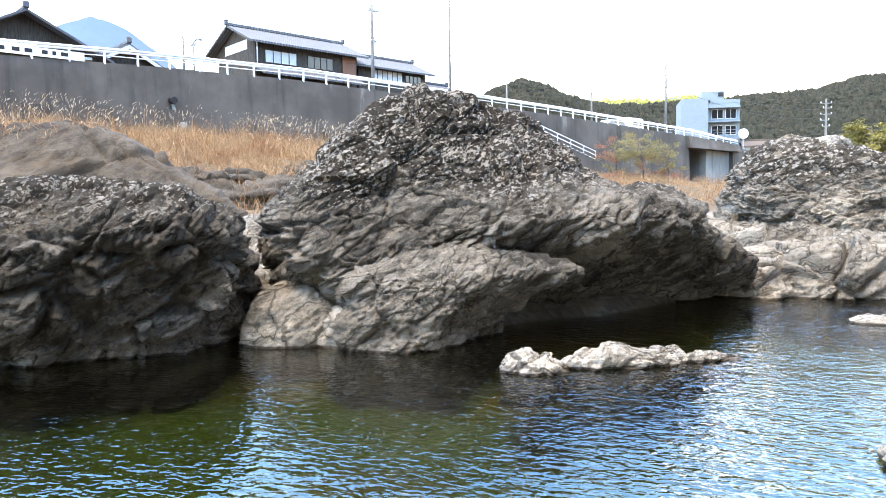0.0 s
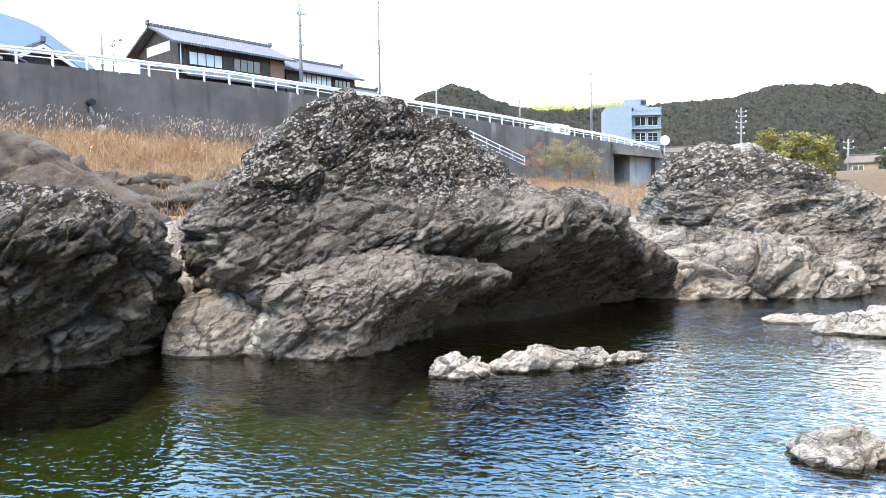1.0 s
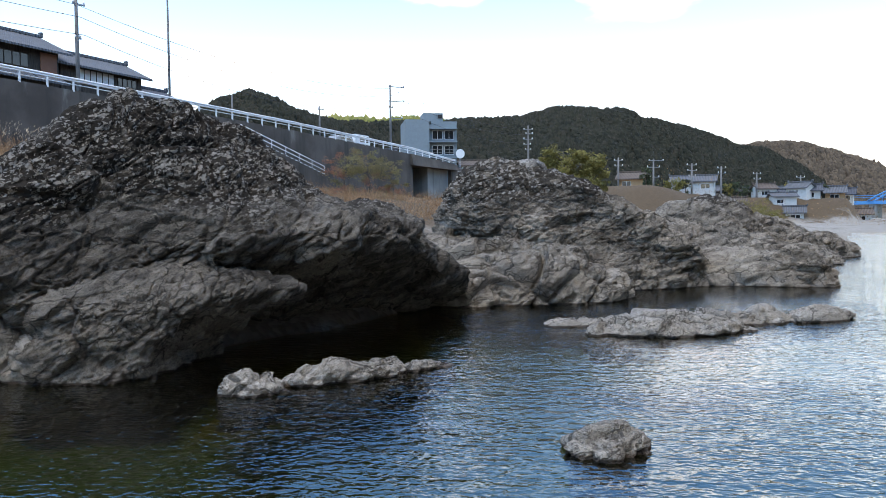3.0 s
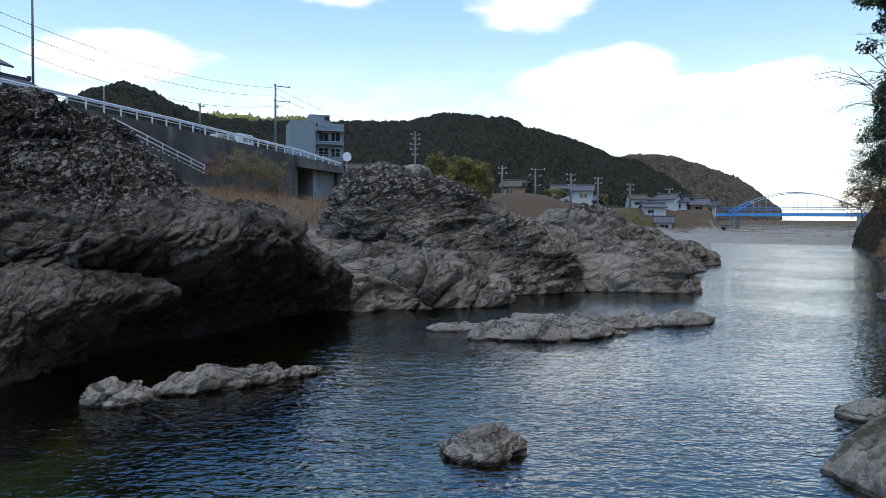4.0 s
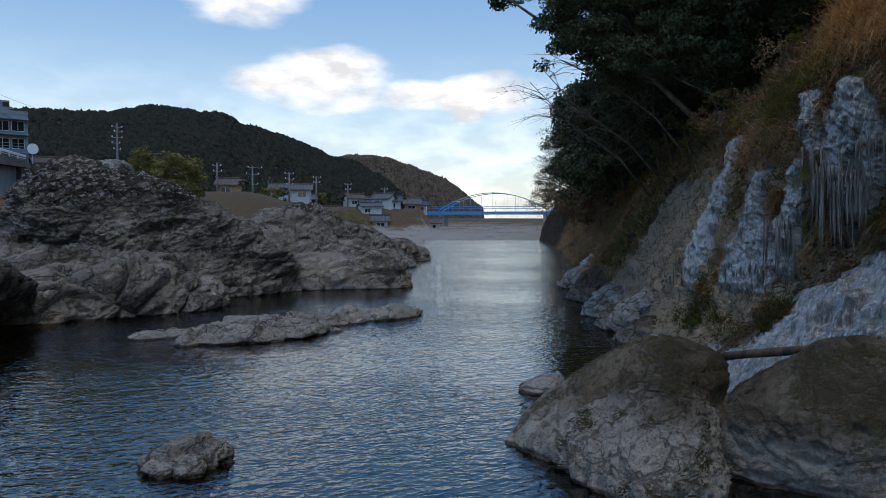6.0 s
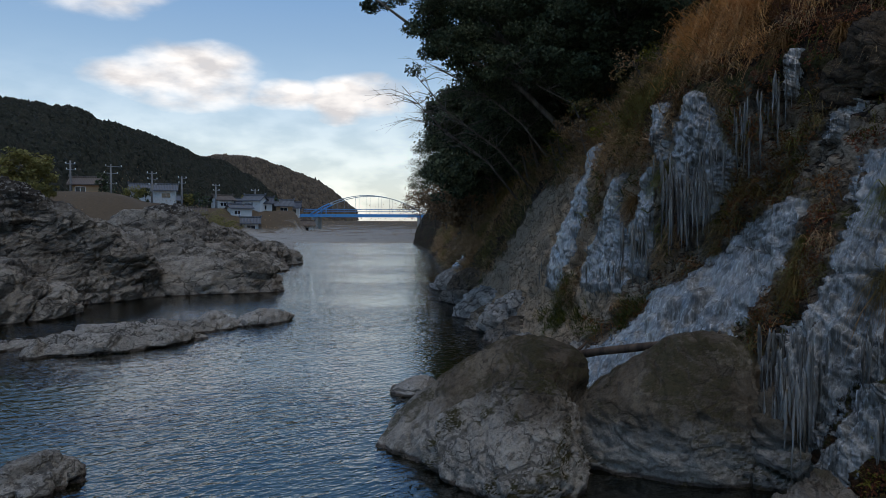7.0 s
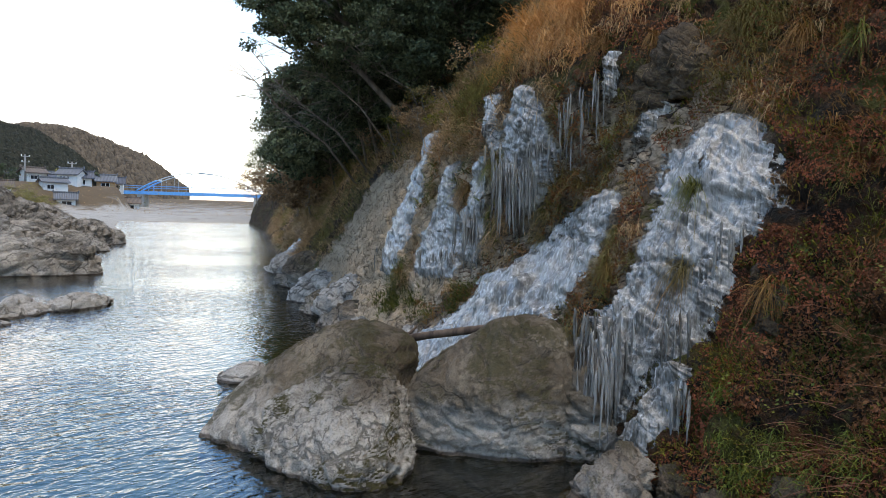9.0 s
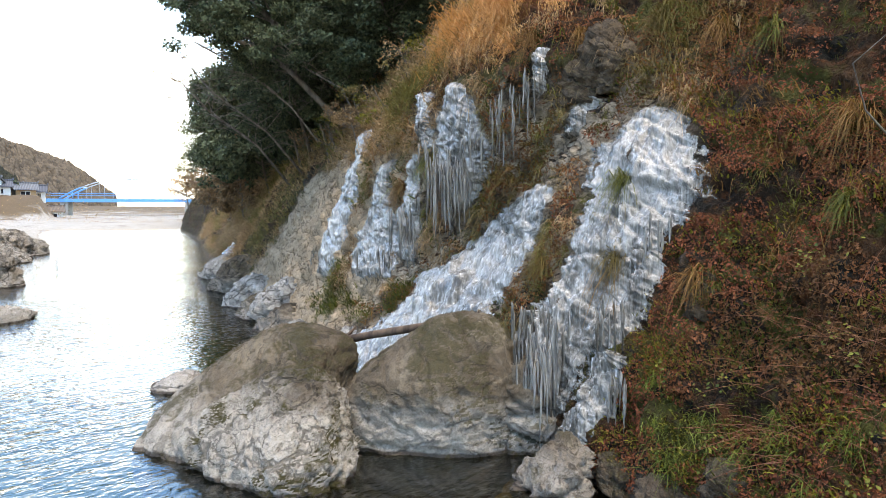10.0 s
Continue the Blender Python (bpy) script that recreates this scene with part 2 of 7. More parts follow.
def add_tube(bm, pts, radii, sides=8, cap=True):
    """A tapered tube along points."""
    pts = [Vector(p) for p in pts]
    rings = []
    for i, p in enumerate(pts):
        d = (pts[min(i + 1, len(pts) - 1)] - pts[max(i - 1, 0)]).normalized()
        a = d.orthogonal().normalized() if abs(d.z) > 0.95 else d.cross(Vector((0, 0, 1))).normalized()
        b = d.cross(a)
        r = radii[i] if hasattr(radii, "__len__") else radii
        rings.append([bm.verts.new(p + r * (math.cos(2 * math.pi * k / sides) * a + math.sin(2 * math.pi * k / sides) * b)) for k in range(sides)])
    for r0, r1 in zip(rings, rings[1:]):
        for k in range(sides):
            f = bm.faces.new((r0[k], r0[(k + 1) % sides], r1[(k + 1) % sides], r1[k]))
            f.smooth = True
    if cap:
        bm.faces.new(rings[0][::-1])
        bm.faces.new(rings[-1])
    return bm


def empty(name, x, y, z, turn=0.0, label="", category="", group="", kind=""):
    ob = new(name)
    ob.matrix_basis = pose(x, y, z, 0, 0, turn)
    ob.empty_display_size = 0.2
    return tagged(ob, label, category, group, kind)

# ---------------------------------------------------------------- materials
class Shader:
    """A node material with short ways to add nodes."""

    def __init__(self, name):
        self.m = bpy.data.materials.new(name)
        self.m.use_nodes = True
        self.nt = self.m.node_tree
        self.nt.nodes.clear()
        self.out = self.add("ShaderNodeOutputMaterial")
        self.geo = self.add("ShaderNodeNewGeometry")
        self.pos = self.geo.outputs["Position"]

    def add(self, kind):
        return self.nt.nodes.new(kind)

    def put(self, socket, v):
        if hasattr(v, "is_output"):
            self.nt.links.new(v, socket)
        elif isinstance(v, (tuple, list)) and len(v) == 3 and socket.type == "RGBA":
            socket.default_value = (*v, 1)
        else:
            socket.default_value = v

    def scaled(self, s, v=None):
        m = self.add("ShaderNodeMapping")
        self.put(m.inputs["Vector"], v or self.pos)
        m.inputs["Scale"].default_value = s if isinstance(s, tuple) else (s, s, s)
        return m.outputs[0]

    def turned(self, s, rot, v=None):
        m = self.add("ShaderNodeMapping")
        self.put(m.inputs["Vector"], v or self.pos)
        m.inputs["Rotation"].default_value = [radians(a) for a in rot]
        return self.scaled(s, m.outputs[0])

    def noise(self, scale, detail=6.0, rough=0.6, v=None, distortion=0.0, out="Fac"):
        n = self.add("ShaderNodeTexNoise")
        self.put(n.inputs["Vector"], v or self.pos)
        for k, val in (("Scale", scale), ("Detail", detail), ("Roughness", rough), ("Distortion", distortion)):
            n.inputs[k].default_value = val
        return n.outputs[out]

    def voronoi(self, scale, v=None, feature="F1", out="Distance", rand=1.0):
        n = self.add("ShaderNodeTexVoronoi")
        n.feature = feature
        self.put(n.inputs["Vector"], v or self.pos)
        n.inputs["Scale"].default_value = scale
        n.inputs["Randomness"].default_value = rand
        return n.outputs[out]

    def span(self, v, a, b, c=0.0, d=1.0, smooth=True):
        n = self.add("ShaderNodeMapRange")
        n.interpolation_type = "SMOOTHSTEP" if smooth else "LINEAR"
        self.put(n.inputs["Value"], v)
        for k, val in (("From Min", a), ("From Max", b), ("To Min", c), ("To Max", d)):
            self.put(n.inputs[k], val)
        return n.outputs[0]

    def math(self, op, a, b=0.0, clamp=False):
        n = self.add("ShaderNodeMath")
        n.operation, n.use_clamp = op, clamp
        self.put(n.inputs[0], a)
        self.put(n.inputs[1], b)
        return n.outputs[0]

    def mix(self, f, a, b, blend="MIX"):
        n = self.add("ShaderNodeMix")
        n.data_type, n.blend_type = "RGBA", blend
        self.put(n.inputs["Factor"], f)
        self.put(n.inputs["A"], a)
        self.put(n.inputs["B"], b)
        return n.outputs["Result"]

    def vec(self, op, a, b=None):
        n = self.add("ShaderNodeVectorMath")
        n.operation = op
        self.put(n.inputs[0], a)
        if op == "SCALE":
            self.put(n.inputs["Scale"], b)
        elif b is not None:
            self.put(n.inputs[1], b)
        return n.outputs[0]

    def xyz(self, v=None):
        n = self.add("ShaderNodeSeparateXYZ")
        self.put(n.inputs[0], v or self.pos)
        return n.outputs

    def up(self):
        return self.xyz(self.geo.outputs["True Normal"])[2]

    def bump(self, h, strength=0.5, distance=0.05, normal=None):
        n = self.add("ShaderNodeBump")
        n.inputs["Strength"].default_value, n.inputs["Distance"].default_value = strength, distance
        self.put(n.inputs["Height"], h)
        if normal is not None:
            self.put(n.inputs["Normal"], normal)
        return n.outputs[0]

    def skin(self, color, rough=0.8, normal=None, metal=0.0, spec=0.3, **more):
        b = self.add("ShaderNodeBsdfPrincipled")
        self.put(b.inputs["Base Color"], color)
        self.put(b.inputs["Roughness"], rough)
        self.put(b.inputs["Metallic"], metal)
        self.put(b.inputs["Specular IOR Level"], spec)
        if normal is not None:
            self.put(b.inputs["Normal"], normal)
        for k, v in more.items():
            self.put(b.inputs[k.replace("_", " ")], v)
        self.nt.links.new(b.outputs[0], self.out.inputs["Surface"])
        self.bsdf = b
        return self.m


def rock_material(name, dark, light, lichen=0.0, lichen_z=(2.0, 3.2), pale=0.0, pale_z=0.5, brown=0.0, bed=(-15, 22, 10), moss=0.0, cracks=0.8, facet=1.0, grainy=1.0, flecks=15.0):
    """Broken bedded rock: plates with their own tilt and tone, thin cracks between them, grain, lichen, bleached foot."""
    s = Shader(name)
    z = s.xyz()[2]
    wob = s.vec("ADD", s.pos, s.vec("SCALE", s.vec("SUBTRACT", s.noise(1.1, 4, 0.6, out="Color"), (0.5, 0.5, 0.5)), 0.9))
    wob_b = s.vec("ADD", s.pos, s.vec("SCALE", s.vec("SUBTRACT", s.noise(4.0, 4, 0.65, out="Color"), (0.5, 0.5, 0.5)), 0.28))
    qa, qb = s.turned((0.5, 0.7, 1.7), bed, wob), s.turned((0.55, 0.8, 1.9), bed, wob_b)
    plate_a, plate_b = s.voronoi(1.0, qa, "F1", "Color"), s.voronoi(3.4, qb, "F1", "Color")
    plate_c = s.voronoi(12.0, qb, "F1", "Color")
    edge_a, edge_b = s.voronoi(1.0, qa, "DISTANCE_TO_EDGE"), s.voronoi(3.4, qb, "DISTANCE_TO_EDGE")
    nrm = s.geo.outputs["Normal"]
    for plate, k in ((plate_a, 0.42), (plate_b, 0.34), (plate_c, 0.26)):
        nrm = s.vec("ADD", nrm, s.vec("SCALE", s.vec("SUBTRACT", plate, (0.5, 0.5, 0.5)), k * facet))
    nrm = s.vec("NORMALIZE", nrm)
    broad = s.noise(0.5, 5, 0.65)
    grain = s.noise(16, 8, 0.75)
    streak = s.noise(1.0, 9, 0.72, s.turned((0.7, 0.9, 6.5), bed), 0.35)
    tone = s.math("ADD", s.math("MULTIPLY", broad, 0.55), s.math("ADD", s.math("MULTIPLY", streak, 0.5), s.math("MULTIPLY", s.xyz(plate_b)[0], 0.10)))
    col = s.mix(s.span(tone, 0.42, 0.72), dark, light)
    if brown:
        col = s.mix(s.math("MULTIPLY", s.span(s.noise(0.8, 6, 0.65), 0.46, 0.66), brown), col, (0.13, 0.09, 0.055))
    if pale:
        edge = s.math("ADD", z, s.math("MULTIPLY", s.math("SUBTRACT", s.noise(1.4, 6, 0.65), 0.5), 0.7))
        band = s.math("MULTIPLY", s.span(edge, pale_z + 0.26, pale_z - 0.16), pale)
        col = s.mix(band, col, s.mix(s.span(s.noise(7, 8, 0.75), 0.25, 0.6), (0.29, 0.265, 0.228), (0.49, 0.455, 0.40)))
        wet = s.span(s.math("ADD", z, s.math("MULTIPLY", s.math("SUBTRACT", s.noise(2.5), 0.5), 0.06)), 0.055, 0.025)
        col = s.mix(s.math("MULTIPLY", wet, 0.8), col, (0.04, 0.024, 0.015))
    col = s.mix(s.span(grain, 0.52, 0.36, 0.0, 0.62 * grainy), col, s.mix(0.75, col, (0.02, 0.019, 0.017)))
    col = s.mix(s.span(grain, 0.58, 0.72, 0.0, 0.35 * grainy), col, tuple(min(0.6, 1.5 * v) for v in light))
    speck = s.noise(48, 5, 0.72)
    col = s.mix(s.span(speck, 0.49, 0.42, 0.0, 0.75 * grainy), col, s.mix(0.8, col, (0.015, 0.014, 0.012)))
    some = s.span(s.noise(0.9, 3), 0.46, 0.58)
    crack = s.math("MAXIMUM", s.span(edge_a, 0.006, 0.032, 1.0, 0.0), s.math("MULTIPLY", s.span(edge_b, 0.010, 0.045, 1.0, 0.0), some))
    fine_crack = s.noise(5.0, 3, 0.6, s.turned((0.7, 1.0, 1.8), bed, wob_b), 1.2)
    fine_crack = s.span(s.math("ABSOLUTE", s.math("SUBTRACT", fine_crack, 0.5)), 0.004, 0.018, 1.0, 0.0)
    crack = s.math("MAXIMUM", crack, s.math("MULTIPLY", fine_crack, 0.7))
    col = s.mix(s.math("MULTIPLY", crack, cracks), col, s.mix(0.85, col, (0.010, 0.009, 0.008)))
    relief = s.math("ADD", s.math("MULTIPLY", streak, 0.8), s.math("ADD", s.math("MULTIPLY", speck, 0.16), s.math("MULTIPLY", grain, 0.42)))
    relief = s.math("SUBTRACT", relief, s.math("MULTIPLY", crack, 0.28 * cracks))
    if lichen:
        reach = s.math("ADD", z, s.math("MULTIPLY", s.math("SUBTRACT", s.noise(0.6, 5, 0.6), 0.5), 2.4))
        area = s.span(reach, lichen_z[0], lichen_z[1])
        spot = s.turned((0.55, 0.62, 1.6), bed, s.vec("ADD", s.pos, s.vec("SCALE", s.vec("SUBTRACT", s.noise(14.0, 3, 0.6, out="Color"), (0.5, 0.5, 0.5)), 0.17)))
        reach_r = s.math("ADD", s.span(s.xyz(s.voronoi(flecks, spot, "F1", "Color"))[0], 0.0, 1.0, 0.14, 0.64), s.math("MULTIPLY", s.math("SUBTRACT", s.noise(1.3, 5, 0.65), 0.5), 1.1))
        fl = s.math("SUBTRACT", reach_r, s.voronoi(flecks, spot))
        crust = s.math("MULTIPLY", s.math("MULTIPLY", area, s.span(s.noise(1.6, 5, 0.6), 0.28, 0.46)), 0.95 * lichen * lichen)
        col = s.mix(crust, col, s.mix(grain, (0.008, 0.007, 0.006), (0.035, 0.028, 0.021)))
        keep = s.math("MULTIPLY", area, s.span(fl, 0.0, 0.10))
        col = s.mix(s.math("MULTIPLY", keep, lichen), col, s.mix(grain, (0.16, 0.152, 0.136), (0.44, 0.42, 0.385)))
        relief = s.math("ADD", relief, s.math("MULTIPLY", keep, 0.16))
    if moss:
        mm = s.math("MULTIPLY", s.span(s.up(), 0.2, 0.65), s.span(s.noise(1.5, 6, 0.7), 0.48, 0.56))
        col = s.mix(s.math("MULTIPLY", mm, moss), col, s.mix(s.noise(25, 3), (0.022, 0.024, 0.008), (0.085, 0.07, 0.022)))
        relief = s.math("ADD", relief, s.math("MULTIPLY", s.math("MULTIPLY", mm, s.noise(60, 3)), 0.5))
    return s.skin(col, s.span(grain, 0.2, 0.8, 0.75, 0.95), s.bump(relief, 1.0, 0.11, nrm), spec=0.25)


M_BOULDER = rock_material("boulder_rock", (0.038, 0.034, 0.029), (0.27, 0.248, 0.215), 1.0, (2.5, 3.3), 0.3, 0.2, grainy=0.8)
M_DARKROCK = rock_material("dark_rock", (0.024, 0.022, 0.019), (0.185, 0.172, 0.15), 0.9, (2.0, 3.0), 0.3, 0.2, 0.3)
M_SHELF = rock_material("shelf_rock", (0.12, 0.109, 0.094), (0.41, 0.375, 0.32), 0.0, (9, 10), 0.4, 0.3, 0.25, grainy=0.6)
M_RIGHTROCK = rock_material("far_rock", (0.095, 0.085, 0.072), (0.40, 0.355, 0.295), 0.95, (2.4, 3.6), 0.35, 0.3, 0.25, flecks=9.0, grainy=0.6)
M_BANKROCK = rock_material("bank_rock", (0.042, 0.033, 0.025), (0.135, 0.112, 0.088), 0.0, (9, 10), 0.0, 0.0, 0.6, cracks=0.35, facet=0.5)
M_PALE = rock_material("pale_stone", (0.20, 0.19, 0.172), (0.50, 0.48, 0.445), 0.0, (9, 10), 0.5, 0.4, 0.0, grainy=0.55)
M_NEARROCK = rock_material("near_rock", (0.09, 0.071, 0.050), (0.225, 0.185, 0.135), 0.0, (9, 10), 0.72, 0.44, 0.35, moss=0.7, cracks=0.5, facet=0.5, grainy=0.35)
M_NEARPALE = rock_material("bleached_rock", (0.08, 0.068, 0.053), (0.21, 0.18, 0.145), 0.0, (9, 10), 0.85, 0.62, 0.35, moss=1.0, cracks=0.7, facet=0.9, grainy=0.4)
M_SLOPEROCK = rock_material("slope_rock", (0.028, 0.020, 0.014), (0.13, 0.094, 0.063), 0.0, (9, 10), 0.0, 0.0, 0.8, moss=0.5, grainy=0.5)
M_CLIFFROCK = rock_material("cliff_rock", (0.05, 0.037, 0.026), (0.24, 0.19, 0.14), 0.0, (9, 10), 0.5, 0.3, 0.6, moss=0.5, grainy=0.5)


def earth_material(name):
    s = Shader(name)
    a = s.noise(1.2, 6, 0.65)
    b = s.noise(18, 5, 0.7)
    col = s.mix(s.span(a, 0.35, 0.65), (0.045, 0.028, 0.016), (0.105, 0.062, 0.03))
    col = s.mix(s.span(b, 0.5, 0.65), col, (0.13, 0.06, 0.028))
    col = s.mix(s.span(s.noise(2.3, 5), 0.54, 0.64), col, (0.045, 0.05, 0.014))
    return s.skin(col, 0.92, s.bump(s.math("ADD", a, s.math("MULTIPLY", b, 0.4)), 1.0, 0.1), spec=0.15)


def gravel_material(name, a, b):
    s = Shader(name)
    cell = s.voronoi(7.0, None, "F1", "Color")
    st = s.voronoi(7.0)
    col = s.mix(s.noise(0.25, 6, 0.65), a, b)
    col = s.mix(0.35, col, s.mix(s.xyz(cell)[0], (0.08, 0.075, 0.065), (0.42, 0.40, 0.36)))
    col = s.mix(s.span(s.noise(0.12, 5), 0.52, 0.66), col, (0.22, 0.15, 0.075))
    return s.skin(col, 0.9, s.bump(st, 0.6, 0.06), spec=0.2)


def concrete_material(name, a, b, streaks=0.6, pour=0.0):
    s = Shader(name)
    big = s.noise(0.25, 5, 0.6)
    drip = s.noise(1.0, 6, 0.65, s.scaled((0.9, 0.9, 0.08)))
    col = s.mix(s.span(big, 0.35, 0.65), a, b)
    col = s.mix(s.math("MULTIPLY", s.span(drip, 0.48, 0.70), streaks), col, (0.03, 0.03, 0.028))
    col = s.mix(s.span(s.noise(0.5, 6, 0.6, s.scaled((1, 1, 0.25))), 0.62, 0.72, 0.0, 0.5), col, (0.32, 0.31, 0.28))
    fine = s.noise(30, 4, 0.7)
    col = s.mix(s.span(fine, 0.3, 0.7, 0, 0.25), col, (0.05, 0.05, 0.05))
    return s.skin(col, 0.88, s.bump(fine, 0.3, 0.01), spec=0.25)


def paint_material(name, col, rough=0.5, wear=0.25, metal=0.0, worn=(0.25, 0.2, 0.16)):
    s = Shader(name)
    n = s.noise(2.0, 6, 0.65)
    c = s.mix(s.span(n, 0.3, 0.7, 0, wear), col, tuple(v * 0.6 for v in col))
    c = s.mix(s.span(s.noise(9, 5, 0.7), 0.64, 0.72, 0, wear * 1.5), c, worn)
    return s.skin(c, rough, s.bump(s.noise(40, 3), 0.1, 0.004), metal=metal)


def wood_material(name, a, b):
    s = Shader(name)
    g = s.noise(3, 6, 0.6, s.scaled((4, 4, 0.5)), 0.5)
    return s.skin(s.mix(s.span(g, 0.3, 0.7), a, b), 0.8, s.bump(g, 0.3, 0.01), spec=0.2)


def leaf_material(name, a, b, c=None, through_light=0.25, rough=0.6):
    """Foliage: colour varies from clump to clump."""
    s = Shader(name)
    r = s.geo.outputs["Random Per Island"]
    col = s.mix(r, a, b)
    if c:
        col = s.mix(s.span(s.noise(0.35, 3), 0.5, 0.62), col, c)
    s.skin(col, rough, spec=0.2)
    t = s.add("ShaderNodeBsdfTranslucent")
    s.put(t.inputs["Color"], col)
    mx = s.add("ShaderNodeMixShader")
    mx.inputs[0].default_value = through_light
    s.nt.links.new(s.bsdf.outputs[0], mx.inputs[1])
    s.nt.links.new(t.outputs[0], mx.inputs[2])
    s.nt.links.new(mx.outputs[0], s.out.inputs["Surface"])
    return s.m


def water_material():
    s = Shader("river_water")
    big = s.noise(1.0, 2, 0.5, s.turned((1.7, 3.6, 1), (0, 0, 30)), 0.6)
    mid = s.noise(1.0, 0.6, 0.5, s.turned((8.0, 12.0, 1), (0, 0, 24)), 0.7)
    small = s.noise(1.0, 2, 0.5, s.turned((13.0, 24.0, 1), (0, 0, 36)), 0.4)
    calm = s.span(s.noise(0.13, 3), 0.36, 0.62, 0.45, 1.0)
    h = s.math("MULTIPLY", s.math("ADD", s.math("MULTIPLY", big, 1.5), s.math("ADD", s.math("MULTIPLY", mid, 0.85), s.math("MULTIPLY", small, 0.08))), calm)
    nrm = s.bump(h, 1.0, 0.022)
    gl = s.add("ShaderNodeBsdfGlossy")
    gl.inputs["Roughness"].default_value, gl.inputs["Color"].default_value = 0.02, (1, 1, 1, 1)
    s.put(gl.inputs["Normal"], nrm)
    tr = s.add("ShaderNodeBsdfTransparent")
    tr.inputs["Color"].default_value = (0.44, 0.49, 0.33, 1)
    fr = s.add("ShaderNodeFresnel")
    fr.inputs["IOR"].default_value = 1.8
    s.put(fr.inputs["Normal"], nrm)
    mx = s.add("ShaderNodeMixShader")
    s.nt.links.new(fr.outputs[0], mx.inputs[0])
    s.nt.links.new(tr.outputs[0], mx.inputs[1])
    s.nt.links.new(gl.outputs[0], mx.inputs[2])
    s.nt.links.new(mx.outputs[0], s.out.inputs["Surface"])
    return s.m


M_EARTH = earth_material("leafy_earth")
M_GRAVEL = gravel_material("bank_gravel", (0.19, 0.175, 0.15), (0.33, 0.31, 0.28))
M_CONCRETE = concrete_material("old_concrete", (0.08, 0.067, 0.057), (0.13, 0.112, 0.096))
M_CONCRETE_PALE = concrete_material("pale_concrete", (0.25, 0.24, 0.22), (0.36, 0.35, 0.32), 0.35)
M_WATER = water_material()
M_WHITE = paint_material("white_paint", (0.78, 0.79, 0.79), 0.45, 0.12)
M_BLUE = paint_material("blue_bridge_paint", (0.06, 0.27, 0.54), 0.45, 0.15)
M_BRIDGEGREY = paint_material("faded_bridge_paint", (0.36, 0.43, 0.47), 0.5, 0.2)
M_PALEBLUE = paint_material("pale_blue_render", (0.20, 0.245, 0.268), 0.8, 0.25)
M_DARKWOOD = wood_material("dark_boards", (0.035, 0.028, 0.024), (0.085, 0.068, 0.055))
M_POLE = concrete_material("pole_concrete", (0.16, 0.155, 0.15), (0.26, 0.25, 0.24), 0.3)
M_STEEL = paint_material("grey_steel", (0.28, 0.29, 0.30), 0.45, 0.3, 0.4)
M_CABLE = paint_material("black_cable", (0.02, 0.02, 0.022), 0.6, 0.1)

# ---------------------------------------------------------------- ground, water, wall
LEFT_SHORE = np.array([(-400, -20), (-60, 4), (-30, 9), (-9, 13), (-5, 14.6), (-2, 14.3), (1, 15), (5, 17.5), (8.5, 21), (13, 21), (17, 22.5),
                       (22, 23.5), (32, 31), (40, 34), (58, 49), (86, 73), (100, 84)], float)
RIGHT_SHORE = np.array([(-60, -60), (-22, -24), (-6, -13), (0.6, -6.0), (3.6, -3.2), (5.4, -2.0), (6.4, -1.2), (7.4, -0.3), (8.5, 0.6), (9.7, 2.3), (11.2, 3.7), (13.6, 5.4),
                        (17, 7.6), (20.8, 10.3), (34, 18.6), (60, 34.5), (86, 52), (125, 76)], float)
WALL_A, WALL_U = np.array([-4.0, 60.0]), np.array([0.741, 0.671])
WALL_N = np.array([-0.671, 0.741])


def along_wall(s, back=0.0):
    return WALL_A + s * WALL_U + back * WALL_N


def shore_distance(xy, line):
    """Distance to a shore line; above zero to its left as the line runs."""
    best = np.full(len(xy), 1e9)
    sign = np.ones(len(xy))
    for a, b in zip(line[:-1], line[1:]):
        d = b - a
        f = np.clip(((xy - a) @ d) / (d @ d), 0, 1)
        q = xy - (a + f[:, None] * d)
        dist = np.hypot(q[:, 0], q[:, 1])
        side = np.sign(d[0] * q[:, 1] - d[1] * q[:, 0])
        near = dist < best
        best, sign = np.where(near, dist, best), np.where(near, side, sign)
    return best * np.where(sign == 0, 1, sign)


